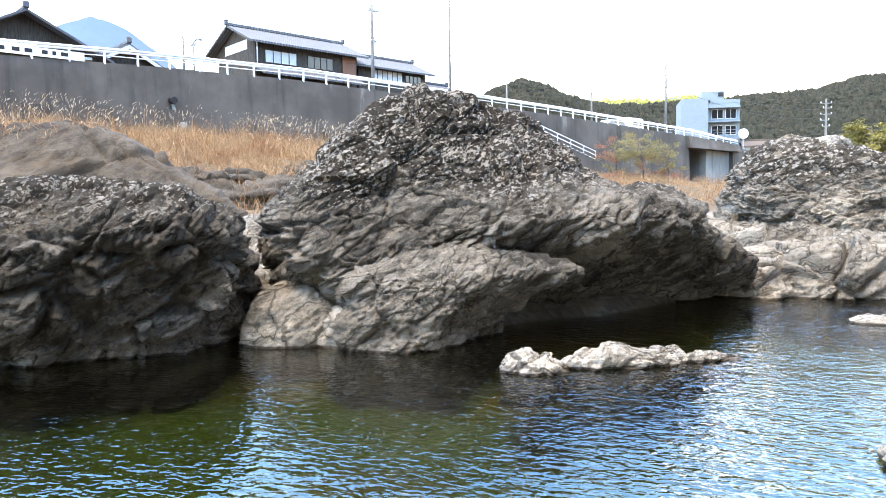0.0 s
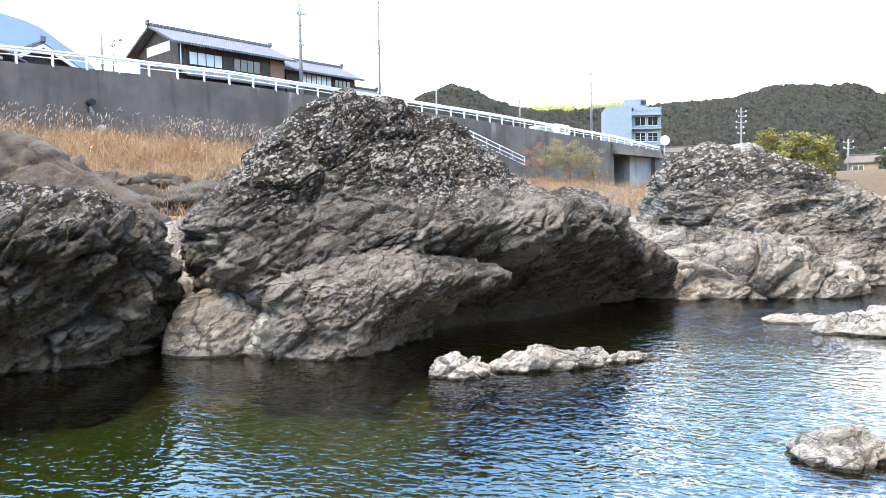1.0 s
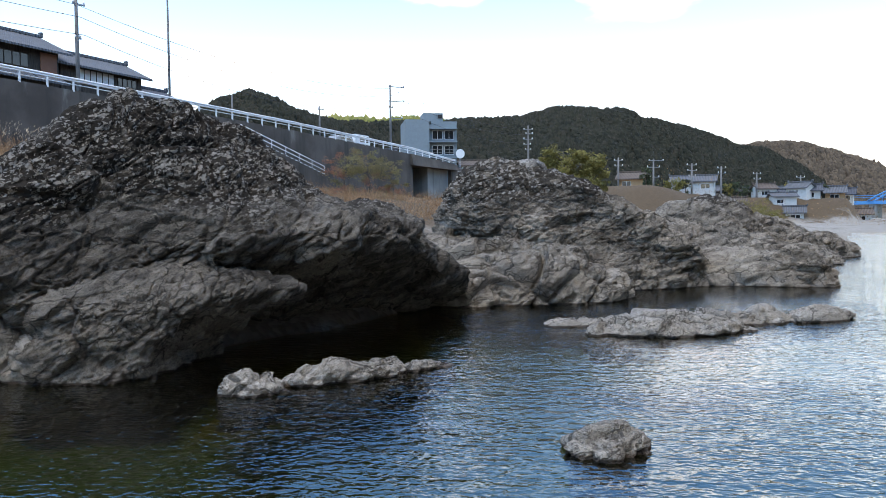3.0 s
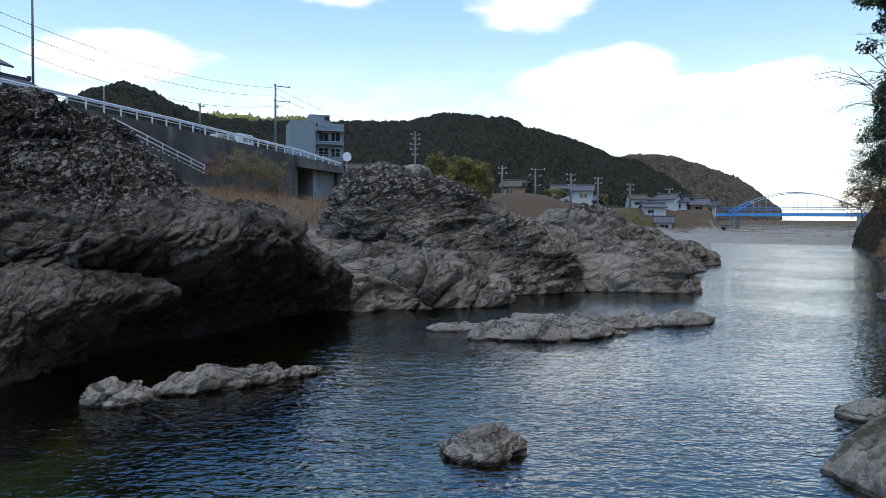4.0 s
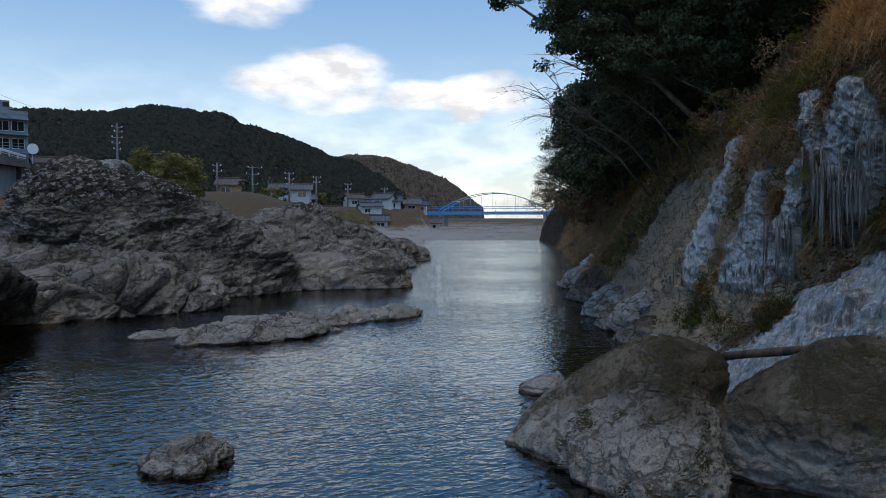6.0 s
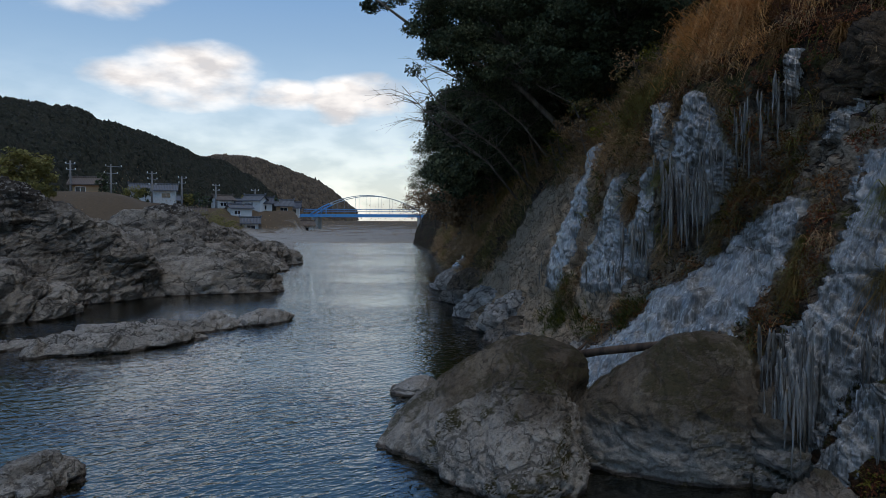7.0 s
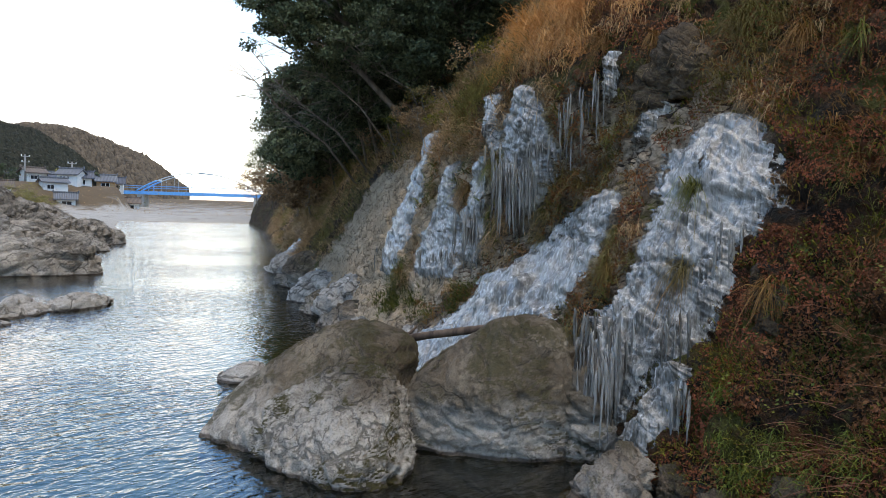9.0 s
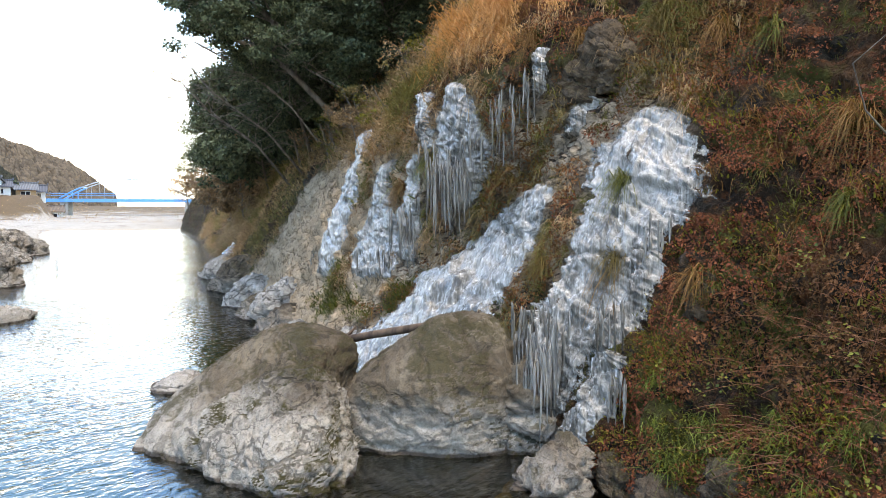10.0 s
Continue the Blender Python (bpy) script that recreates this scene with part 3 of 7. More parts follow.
def ground_height(xy):
    xy = np.asarray(xy, float)
    left = shore_distance(xy, LEFT_SHORE)
    right = -shore_distance(xy, RIGHT_SHORE)
    s = (xy - WALL_A) @ WALL_U
    back = (xy - WALL_A) @ WALL_N
    p3 = np.c_[xy, np.zeros(len(xy))]
    foot = np.interp(s, [-60, -10, 30, 62, 110, 200], [8.0, 7.2, 5.6, 5.0, 3.6, 3.0])
    road = np.interp(s, [-60, 55, 75, 130, 300], [11.6, 11.1, 9.6, 5.0, 5.0])
    f = np.clip(left / (left + np.maximum(-back, 0) + 1e-3), 0, 1)
    bank = 0.15 + (foot - 0.15) * f ** 0.95 + 0.35 * fbm(p3 * 0.22, 4, 2) * np.clip(left / 4, 0, 1)
    blend = np.clip((back - 4.5) / np.interp(s, [0, 60, 75, 120], [3.0, 3.0, 8, 25]), 0, 1)
    h = bank * (1 - blend) + road * blend
    bed = -np.minimum(0.15 + 0.42 * np.minimum(-left, -right * 1.5), 1.7) + 0.25 * fbm(p3 * 0.5, 3, 9)
    shelf = np.exp(-(((xy[:, 0] - 2.6) / 2.6) ** 2 + ((xy[:, 1] - 11.9 - 0.12 * xy[:, 0]) / 0.9) ** 2) ** 2)
    bed = np.maximum(bed, -0.16 - 1.5 * (1 - shelf))
    shoal = np.exp(-(((xy[:, 0] + 1.0) / 2.2) ** 2 + ((xy[:, 1] - 8.6) / 1.5) ** 2) ** 2)
    bed = np.maximum(bed, -0.75 - 1.5 * (1 - shoal))
    wet = (left < 0) & (right < 0)
    h = np.where(wet, np.minimum(bed, -0.05), h)
    h = np.where((right >= 0) & (left < 0), -0.3, h)
    # the rock on which one stands
    r = np.hypot(xy[:, 0] - 0.2, xy[:, 1] + 1.4)
    h = np.maximum(h, 0.95 - 0.35 * np.clip(r - 0.9, 0, 9) ** 1.6)
    # gravel bar that closes the reach
    far = (xy @ np.array([0.80, 0.60]))
    bar = 0.55 + 0.012 * (far - 112) + 0.15 * fbm(p3 * 0.08, 3, 4)
    h = np.where(far > 112, np.maximum(h, np.minimum(bar * np.clip((far - 112) / 10, 0, 1), 4.5)), h)
    # village terrace over the bank
    t = np.clip((left - 12) / 16, 0, 1) * np.clip((far - 92) / 22, 0, 1)
    t = t * t * (3 - 2 * t)
    h = np.where(t > 0.02, np.maximum(h, t * np.interp(far, [120, 160, 220], [7.4, 5.6, 4.5]) * (back < 6)), h)
    dist = np.hypot(xy[:, 0], xy[:, 1])
    return h + np.clip((dist - 260) / 2000, 0, 1) * 10.0


def build_ground():
    n = 330
    u = np.linspace(-1, 1, n)
    gx = 14 + 26 * np.sinh(5.2 * u)
    gy = 18 + 26 * np.sinh(5.2 * u)
    X, Y = np.meshgrid(gx, gy)
    xy = np.c_[X.ravel(), Y.ravel()]
    v = np.c_[xy, ground_height(xy)]
    s = Shader("bank_ground")
    z = s.xyz()[2]
    cell = s.voronoi(6.0, None, "F1", "Color")
    stones = s.mix(s.noise(0.3, 6, 0.65), (0.17, 0.155, 0.13), (0.36, 0.34, 0.31))
    stones = s.mix(0.3, stones, s.mix(s.xyz(cell)[0], (0.08, 0.075, 0.065), (0.45, 0.43, 0.39)))
    dry = s.mix(s.noise(2.5, 6, 0.7), (0.045, 0.034, 0.022), (0.15, 0.105, 0.065))
    land = s.mix(s.span(s.math("ADD", s.math("MULTIPLY", z, 0.12), s.noise(0.16, 5, 0.6)), 0.64, 0.82), stones, dry)
    deep = s.span(s.math("ADD", z, s.math("MULTIPLY", s.math("SUBTRACT", s.noise(0.8, 5), 0.5), 0.7)), -1.1, -0.1)
    silt = s.mix(deep, s.mix(s.noise(0.7, 4), (0.035, 0.065, 0.02), (0.11, 0.15, 0.048)), s.mix(s.noise(2.0, 5), (0.11, 0.06, 0.022), (0.26, 0.14, 0.05)))
    col = s.mix(s.span(z, -0.06, 0.06), silt, land)
    m = s.skin(col, 0.9, s.bump(s.math("ADD", s.voronoi(6.0), s.noise(3, 6)), 0.7, 0.08), spec=0.15)
    ob = new("ground", mesh_np("ground", v, grid_faces(n, n), m))
    tagged(ob, "stony river bank with a green silty bed, rising to dry grass", "ground", kind="structure")


build_ground()


def build_water():
    n = 70
    u = np.linspace(-1, 1, n)
    X, Y = np.meshgrid(20 + 24 * np.sinh(2.6 * u), 16 + 24 * np.sinh(2.6 * u))
    ob = new("water", mesh_np("water", np.c_[X.ravel(), Y.ravel(), 0 * X.ravel()], grid_faces(n, n), M_WATER))
    tagged(ob, "clear rippled river water reflecting the sky", "water", kind="structure")


build_water()


def wall_frame(name, label, category, kind="", s=0.0, z=0.0):
    """An Empty on the wall's line, with x along the wall and y away from the river."""
    p = along_wall(s)
    return empty(name, p[0], p[1], z, math.degrees(math.atan2(WALL_U[1], WALL_U[0])), label, category, "", kind)


def build_wall():
    w = wall_frame("retaining_wall", "tall dark weathered concrete retaining wall under the riverside road", "wall", "structure")

    def top(s):
        return np.interp(s, [-90, -28, -20, -8, 0, 22, 47, 59], [11.0, 11.35, 11.7, 12.0, 11.9, 11.6, 10.95, 10.2])

    # upper face leans back a little; a lower course stands 0.35 m proud
    def slab(s0, s1, y0, y1, zlow, ztop, n):
        bm = bmesh.new()
        rows = []
        for s in np.linspace(s0, s1, n):
            rows.append([bm.verts.new((s, y, z)) for y, z in ((y0, zlow), (y0 + 0.25, ztop(s)), (y1, ztop(s)), (y1, zlow))])
        for a, b in zip(rows, rows[1:]):
            for k in range(4):
                bm.faces.new((a[k], a[(k + 1) % 4], b[(k + 1) % 4], b[k]))
        bm.faces.new(rows[0])
        bm.faces.new(rows[-1][::-1])
        bmesh.ops.recalc_face_normals(bm, faces=bm.faces)
        return bm

    part("wall_face", slab(-90, 47, 0, 0.8, 3.5, top, 30), M_CONCRETE, w)
    part("lower_course", slab(-90, -1, -0.6, 0.0, 3.5, lambda s: np.interp(s, [-90, -28, -18, 0], [8.2, 8.6, 9.1, 8.1]), 20), M_CONCRETE, w)
    part("far_wall_face", slab(58.5, 75, 0, 0.8, 2.5, lambda s: 10.1 - 0.06 * (s - 58), 4), M_CONCRETE, w)
    part("bridge_deck", slab(46.5, 60, -0.3, 7, 9.45, lambda s: np.interp(s, [47, 59], [10.95, 10.3]), 3), M_CONCRETE, w)
    part("abutment", box(52.5, 0.9, 2.5, 58.6, 7, 9.6), M_CONCRETE_PALE, w)
    part("inner_wall", box(46.0, 0.8, 2.5, 47.0, 7, 9.45), M_CONCRETE, w)
    part("back_wall", box(46.0, 7.0, 2.5, 60.0, 7.5, 9.45), M_CONCRETE, w)
    # drain pipe with a pale lime streak under it
    bm = bmesh.new()
    add_tube(bm, [(-18, 0.3, 9.66), (-18, -0.35, 9.62)], 0.22, 14)
    part("drain_pipe", bm, M_CABLE, w, "black drain pipe")
    bm = bmesh.new()
    add_tube(bm, [(-17.95, 0.12, 9.4), (-17.85, 0.05, 8.9), (-17.6, -0.03, 8.2), (-17.4, -0.62, 7.7)], [0.08, 0.16, 0.3, 0.35], 8)
    part("lime_streak", bm, M_CONCRETE_PALE, w)

    f = wall_frame("guard_fence", "white painted steel guard fence along the road edge", "fence")
    bm = bmesh.new()
    ss = np.linspace(-89, 60, 60)
    add_tube(bm, [(s, 0.3, top(s) + 0.83) for s in ss], 0.085, 8)
    add_tube(bm, [(s, 0.3, top(s) + 0.68) for s in ss], 0.07, 8)
    part("top_rail", bm, M_WHITE, f)
    bm = bmesh.new()
    add_tube(bm, [(s, 0.3, top(s) + 0.42) for s in ss], 0.035, 6)
    part("lower_rail", bm, M_WHITE, f)
    me = bpy.data.meshes.new("post")
    bm = box(-0.06, 0.24, -0.1, 0.06, 0.36, 0.85, bevel=0.01)
    bm.to_mesh(me)
    bm.free()
    me.materials.append(M_WHITE)
    for s in np.arange(-88, 60, 2.0):
        p = new("post", me)
        p.parent = f
        p.location = (s, 0, top(s))


build_wall()

# ---------------------------------------------------------------- rocks
def rock(name, label, material, surfaces, base=None, group="", category="boulder"):
    v, f = join_surfaces(surfaces)
    ob = place_mesh(name, v, f, material, base)
    return tagged(ob, label, category, group)


def build_main_boulder():
    m = Lump((-0.2, 16.7, 5.1))
    m.level(-0.8, -1.5, 13.4, -0.3, 13.6, 1.5, 16.2, 4.6, 18.2, 7.2, 19.8, 7.5, 21, 2.5, 21, -2.5, 19, -3.3, 15.7)
    m.level(0.3, -1.6, 13.5, -0.3, 13.7, 1.5, 16.0, 4.5, 18.0, 7.3, 19.5, 7.5, 20.8, 2.5, 20.8, -2.5, 18.8, -3.3, 15.6)
    m.level(0.85, -2.0, 13.6, -0.5, 13.6, 1.7, 15.5, 4.6, 17.2, 7.45, 18.0, 7.4, 20, 2.5, 20.5, -2.5, 18.5, -3.5, 15.3)
    m.level(1.55, -2.6, 13.55, -0.6, 13.7, 1.8, 14.5, 4.7, 15.8, 6.75, 17.4, 6.7, 19.6, 2.4, 20.2, -2.4, 18.3, -3.6, 15.2)
    m.level(2.1, -2.75, 13.8, -0.6, 14.0, 1.7, 13.9, 4.7, 14.9, 6.0, 17.1, 6.3, 19.4, 2.3, 20, -2.4, 18.2, -3.6, 15.2)
    m.level(2.62, -2.7, 14.1, -0.6, 14.4, 1.6, 14.3, 4.5, 15.2, 5.85, 17.5, 5.5, 19.2, 2.0, 19.5, -2.0, 17.8, -3.4, 15.3)
    m.level(3.0, -2.5, 14.4, -0.6, 14.7, 1.3, 14.9, 3.2, 16.2, 4.1, 18.0, 3.6, 18.9, 1.5, 19.0, -1.8, 17.6, -3.05, 15.5)
    m.level(3.8, -1.9, 15.1, -0.5, 15.2, 0.9, 15.6, 2.2, 16.5, 2.95, 17.7, 2.4, 18.5, 0.6, 18.4, -1.4, 17.4, -2.45, 15.9)
    m.level(4.6, -1.1, 15.9, -0.4, 15.9, 0.4, 16.1, 1.2, 16.7, 1.8, 17.5, 1.2, 17.9, 0.3, 17.7, -0.8, 17.2, -1.5, 16.4)
    g = Lump((0.2, 14.0, 1.72))
    g.level(-0.8, -1.9, 12.8, -0.8, 12.6, 0.0, 12.55, 0.3, 12.8, 0.9, 13.6, 1.5, 14.2, 0.5, 15, -1.5, 14.6, -2.2, 13.6)
    g.level(0.2, -1.75, 12.85, -0.8, 12.65, -0.15, 12.6, 0.1, 13.0, 0.6, 13.8, 1.1, 14.4, 0.5, 15, -1.4, 14.6, -2.0, 13.6)
    g.level(0.85, -1.55, 12.95, -0.8, 12.75, 0.05, 12.65, 0.55, 13.0, 1.3, 13.6, 1.8, 14.2, 0.8, 15, -1.2, 14.6, -1.8, 13.7)
    g.level(1.3, -1.45, 13.1, -0.7, 12.95, 0.2, 12.85, 1.1, 13.0, 2.35, 13.3, 2.4, 14, 0.8, 15, -1.0, 14.6, -1.6, 13.8)
    bed = (-0.36, -0.3, 0.88)
    rock("boulder", "huge grey bedded boulder with lichen flecks over its dark top", M_BOULDER,
         [m.surface(700, 340, 1.5, 1, bed=bed, rough=1.05, cracks=1.5, blocks=0.28), g.surface(380, 140, 0.9, 4, bed=bed, rough=1.1, cracks=1.4, blocks=0.3)], (1.5, 16.5, -0.8))


def build_left_boulder():
    m = Lump((-7.2, 13.6, 3.0))
    m.level(-0.8, -11, 11.3, -8, 11.5, -6, 12.3, -4.7, 12.9, -4.4, 14, -4.8, 16, -7.5, 17, -11, 16.5, -13, 13.5)
    m.level(0.3, -11, 11.2, -8, 11.5, -6, 12.2, -4.6, 12.8, -4.2, 13.9, -4.6, 15.8, -7.5, 16.8, -11, 16.3, -13, 13.5)
    m.level(1.0, -10.7, 11.0, -8, 11.2, -5.9, 11.9, -4.4, 12.8, -3.85, 13.8, -4.4, 15.4, -7.2, 16.4, -11, 16, -12.8, 13.5)
    m.level(1.9, -10.5, 11.1, -7.8, 11.2, -5.7, 11.7, -4.15, 12.5, -3.75, 13.4, -4.3, 15, -7, 16, -11, 15.5, -12.5, 13.5)
    m.level(2.45, -10, 11.7, -7.6, 11.9, -5.6, 12.1, -4.4, 12.7, -4.0, 13.4, -4.6, 14.6, -7, 15.2, -10.5, 15, -12, 13.6)
    k = blob(-4.9, 12.9, 2.2, 0.75, 0.6, 0.78, 10)
    rock("boulder", "broad dark boulder with pale lichen on top, undercut at the water", M_DARKROCK,
         [m.surface(520, 220, 1.2, 11, rough=1.4, blocks=0.7), k.surface(80, 40, 0.6, 12)], (-8, 13.8, -0.8))


def build_other_rocks():
    bed = (-0.25, -0.3, 0.92)
    rock("boulder", "squat grey boulder with a pale foot between larger rocks", M_SHELF, [blob(-2.85, 13.8, 0, 0.95, 0.7, 1.12, 5, (0.0, 0.1), 2.2).surface(150, 70, 0.8, 21, rough=0.7, blocks=0.12)])
    rock("boulder", "small pale water-worn rock wedged at the waterline", M_PALE, [blob(-1.85, 13.55, 0, 0.42, 0.5, 0.75).surface(70, 40, 0.5, 22)])
    rock("bedrock_shelf", "pale rounded bedrock hollow behind the boulders", M_SHELF,
         [blob(-4.4, 16.6, 0, 1.9, 1.6, 1.15, 10).surface(160, 70, 1.1, 23), blob(-3.6, 15.2, 0, 1.2, 1.0, 0.85, 0).surface(100, 50, 0.8, 24),
          blob(-5.4, 20.4, 0.6, 3.2, 2.2, 1.6, 8).surface(150, 60, 1.3, 25)], category="rock")
    m = Lump((-13.5, 23, 5.15))
    m.level(0.5, -20, 17, -13, 17.5, -8, 18.5, -5.2, 20, -5, 22, -6, 25, -11, 27, -18, 27, -22, 22)
    m.level(2.5, -19, 18.2, -13, 19, -8.5, 20, -6.3, 21, -6.2, 22.3, -7, 24.5, -11, 26, -18, 26, -21, 22)
    m.level(3.7, -18, 19.5, -13, 20.3, -9.8, 21, -8.4, 21.7, -8.2, 22.5, -8.8, 24, -12, 25, -17, 25, -19, 22)
    m.level(4.7, -17, 21, -13, 21.5, -11, 21.8, -10.1, 22.2, -10, 22.8, -10.3, 23.6, -13, 24.3, -16, 24, -18, 22.5)
    rock("bank_outcrop", "smooth brownish rock slope of the bank below dry grass", M_BANKROCK, [m.surface(260, 110, 2.2, 31, rough=0.5, cracks=0.5)], category="rock")

    # right-hand rocks of the left bank
    m = Lump((11.0, 21.3, 1.5))
    m.level(-0.7, 7.6, 20, 9.5, 18.9, 11.5, 18.6, 13.0, 18.9, 13.6, 20, 13.2, 22.5, 11, 23.5, 8.5, 23.5, 7.2, 22)
    m.level(0.35, 7.6, 20.1, 9.5, 19.0, 11.5, 18.7, 12.9, 19.0, 13.5, 20, 13.1, 22.5, 11, 23.5, 8.5, 23.5, 7.2, 22)
    m.level(0.95, 7.8, 20.6, 9.6, 19.6, 11.5, 19.2, 12.7, 19.5, 13.0, 20.4, 12.6, 22.4, 11, 23.2, 8.7, 23.2, 7.6, 22.2)
    rock("rock_shelf", "low pale grey rock shelf folded at the water's edge", M_SHELF, [m.surface(380, 120, 1.2, 41, rough=1.3, blocks=1.2)], category="rock")
    m = Lump((12.5, 26.2, 4.75))
    m.level(-0.7, 11.0, 23.2, 12.8, 21.6, 15.2, 20.9, 17.8, 20.9, 19.6, 22.4, 20, 28, 15, 32, 11, 30, 10.2, 26)
    m.level(0.6, 11.0, 23.6, 12.6, 22.3, 15.0, 21.5, 17.5, 21.2, 19.0, 22.2, 19.6, 27, 15.2, 31.3, 11.1, 29.8, 10.3, 26.2)
    m.level(1.4, 10.9, 24.2, 12.4, 23.1, 14.8, 22.3, 17.2, 21.3, 18.3, 21.9, 19, 26, 15.5, 30.5, 11.2, 29.5, 10.4, 26.4)
    m.level(2.2, 10.6, 24.8, 12.2, 23.6, 14.4, 22.9, 16.5, 22.0, 17.4, 22.5, 17.6, 25.5, 15, 29.5, 11.3, 29.2, 10.3, 26.6)
    m.level(3.0, 10.5, 25.2, 12.0, 24.2, 13.9, 23.4, 15.5, 22.8, 16.3, 23.3, 16.2, 25.5, 14.5, 28.8, 11.4, 28.8, 10.4, 26.9)
    m.level(3.9, 10.9, 25.5, 12.0, 24.9, 13.2, 24.4, 14.3, 24.0, 14.9, 24.4, 14.8, 25.8, 13.8, 28, 11.7, 28.2, 10.8, 26.8)
    m.level(4.5, 11.5, 25.9, 12.2, 25.5, 12.8, 25.3, 13.4, 25.3, 13.7, 25.6, 13.5, 26.4, 12.9, 27.2, 12.0, 27.2, 11.4, 26.5)
    rock("rock_mound", "big grey lichen-flecked rock mound sloping to the river", M_RIGHTROCK, [m.surface(560, 260, 1.3, 42, bed=bed, rough=1.25, blocks=0.35)], category="rock")
    rock("capstone", "pale rounded stone perched on the rock mound", M_PALE, [blob(13.5, 25.6, 4.35, 0.7, 0.45, 0.45, under=0.4).surface(50, 30, 0.5, 43)], category="stone")
    for k, (x, y, rx, ry, h, t) in enumerate(((20.0, 22.1, 2.7, 1.5, 1.3, -42), (21.6, 20.3, 1.15, 0.95, 1.3, -35), (18.3, 23.2, 1.4, 1.3, 1.6, -30), (22.5, 25.0, 2.4, 1.6, 1.7, -30), (24.9, 26.0, 2.2, 1.5, 1.6, -30),
                                             (27.2, 27.9, 2.0, 1.4, 1.6, -20), (23.5, 28.5, 2.6, 2.0, 3.2, -20), (26.5, 30.5, 2.6, 2.0, 3.5, -20), (29.6, 31.6, 2.4, 1.8, 2.6, -10), (30.9, 30.0, 2.6, 1.5, 0.95, -42),
                                             (33.2, 31.2, 1.9, 1.1, 1.6, 20), (36.2, 32.4, 1.8, 1.0, 1.5, 20), (38.2, 32.6, 1.0, 0.7, 0.8, 20), (34.0, 34.2, 3.0, 2.0, 2.3, 20), (21.0, 26.5, 2.0, 1.8, 2.2, 0))):
        rock("rock_outcrop", "grey fissured rock outcrop running into the river", M_RIGHTROCK if k % 3 else M_SHELF,
             [blob(x, y, 0, rx, ry, h, t, (0.3, 0.4), 3.6, 0.6).surface(170, 74, 0.95, 50 + k, bed=bed, rough=1.3, blocks=0.6)], group="rocks of the far bank", category="rock")
    for k, (x, y, z, rx, ry, h) in enumerate(((9.4, 25.0, 0.6, 2.3, 2.0, 1.25), (8.2, 22.8, 0.0, 1.7, 1.4, 1.1), (7.4, 25.5, 0.8, 1.6, 1.6, 1.3), (12.2, 20.6, 0.0, 1.1, 1.0, 1.0), (9.0, 20.2, 0.0, 1.2, 0.9, 0.75))):
        rock("bedrock", "pale folded bedrock beside the rock mound", M_SHELF, [blob(x, y, z, rx, ry, h, 15 * k, (0, 0.3), 2.4, 0.6).surface(160, 70, 0.9, 110 + k, rough=1.3, blocks=1.2)], group="rocks of the far bank", category="rock")
    rock("rock_slab", "flat pale grey rock slab barely above the water", M_PALE,
         [blob(10.6, 13.5, 0, 1.7, 1.05, 0.27, -12).surface(220, 60, 0.7, 61, rough=1.3, blocks=0.9), blob(9.2, 14.95, 0, 0.7, 0.3, 0.14, -10).surface(50, 24, 0.5, 62),
          blob(13.1, 13.6, 0, 1.7, 0.4, 0.17, 0).surface(120, 36, 0.6, 63, rough=1.4), blob(15.0, 13.35, 0, 0.95, 0.42, 0.3, 5).surface(90, 36, 0.5, 64, rough=1.4),
          blob(13.9, 14.1, 0, 0.4, 0.3, 0.33).surface(40, 24, 0.4, 65)], category="rock")
    rock("stone", "single grey stone standing out of the river", M_PALE, [blob(4.66, 6.8, 0, 0.42, 0.34, 0.21, 10, (0.1, 0)).surface(110, 50, 0.45, 66, rough=1.5)], category="stone")
    for k, (x, y, rx, ry, h, t) in enumerate(((1.28, 11.05, 0.42, 0.24, 0.24, 5), (2.75, 11.35, 0.95, 0.24, 0.26, 4), (4.15, 11.7, 0.62, 0.16, 0.13, 12), (3.75, 12.1, 0.24, 0.12, 0.12, 0))):
        rock("white_stone", "bleached white stone breaking the shallow water", M_PALE, [blob(x, y, 0, rx, ry, h, t).surface(110, 44, 0.5, 70 + k, rough=1.6)], group="white stones of the shoal", category="stone")

    # boulders at the foot of the cliff
    m = Lump((8.62, 3.18, 1.22))
    m.level(-0.6, 7.65, 4.7, 7.2, 3.9, 7.2, 3.1, 7.8, 2.6, 8.6, 2.6, 9.3, 3.0, 9.5, 3.9, 9.1, 4.6, 8.4, 4.9)
    m.level(0.05, 7.6, 4.68, 7.15, 3.9, 7.2, 3.1, 7.8, 2.6, 8.6, 2.6, 9.3, 3.0, 9.5, 3.9, 9.1, 4.6, 8.4, 4.85)
    m.level(0.5, 8.0, 4.35, 7.55, 3.65, 7.45, 2.98, 7.95, 2.55, 8.65, 2.55, 9.25, 2.9, 9.45, 3.65, 9.05, 4.25, 8.55, 4.45)
    m.level(0.98, 8.25, 3.75, 8.05, 3.32, 7.95, 2.88, 8.2, 2.62, 8.7, 2.58, 9.1, 2.78, 9.3, 3.35, 9.0, 3.72, 8.6, 3.85)
    g = Lump((7.75, 2.75, 0.86))
    g.level(-0.6, 7.2, 3.9, 6.7, 3.2, 6.45, 2.6, 6.8, 2.1, 7.4, 2.05, 8.1, 2.4, 8.2, 3.0, 7.9, 3.6, 7.5, 3.9)
    g.level(0.1, 7.15, 3.85, 6.72, 3.15, 6.5, 2.55, 6.85, 2.12, 7.4, 2.1, 8.1, 2.4, 8.2, 3.0, 7.9, 3.6, 7.5, 3.85)
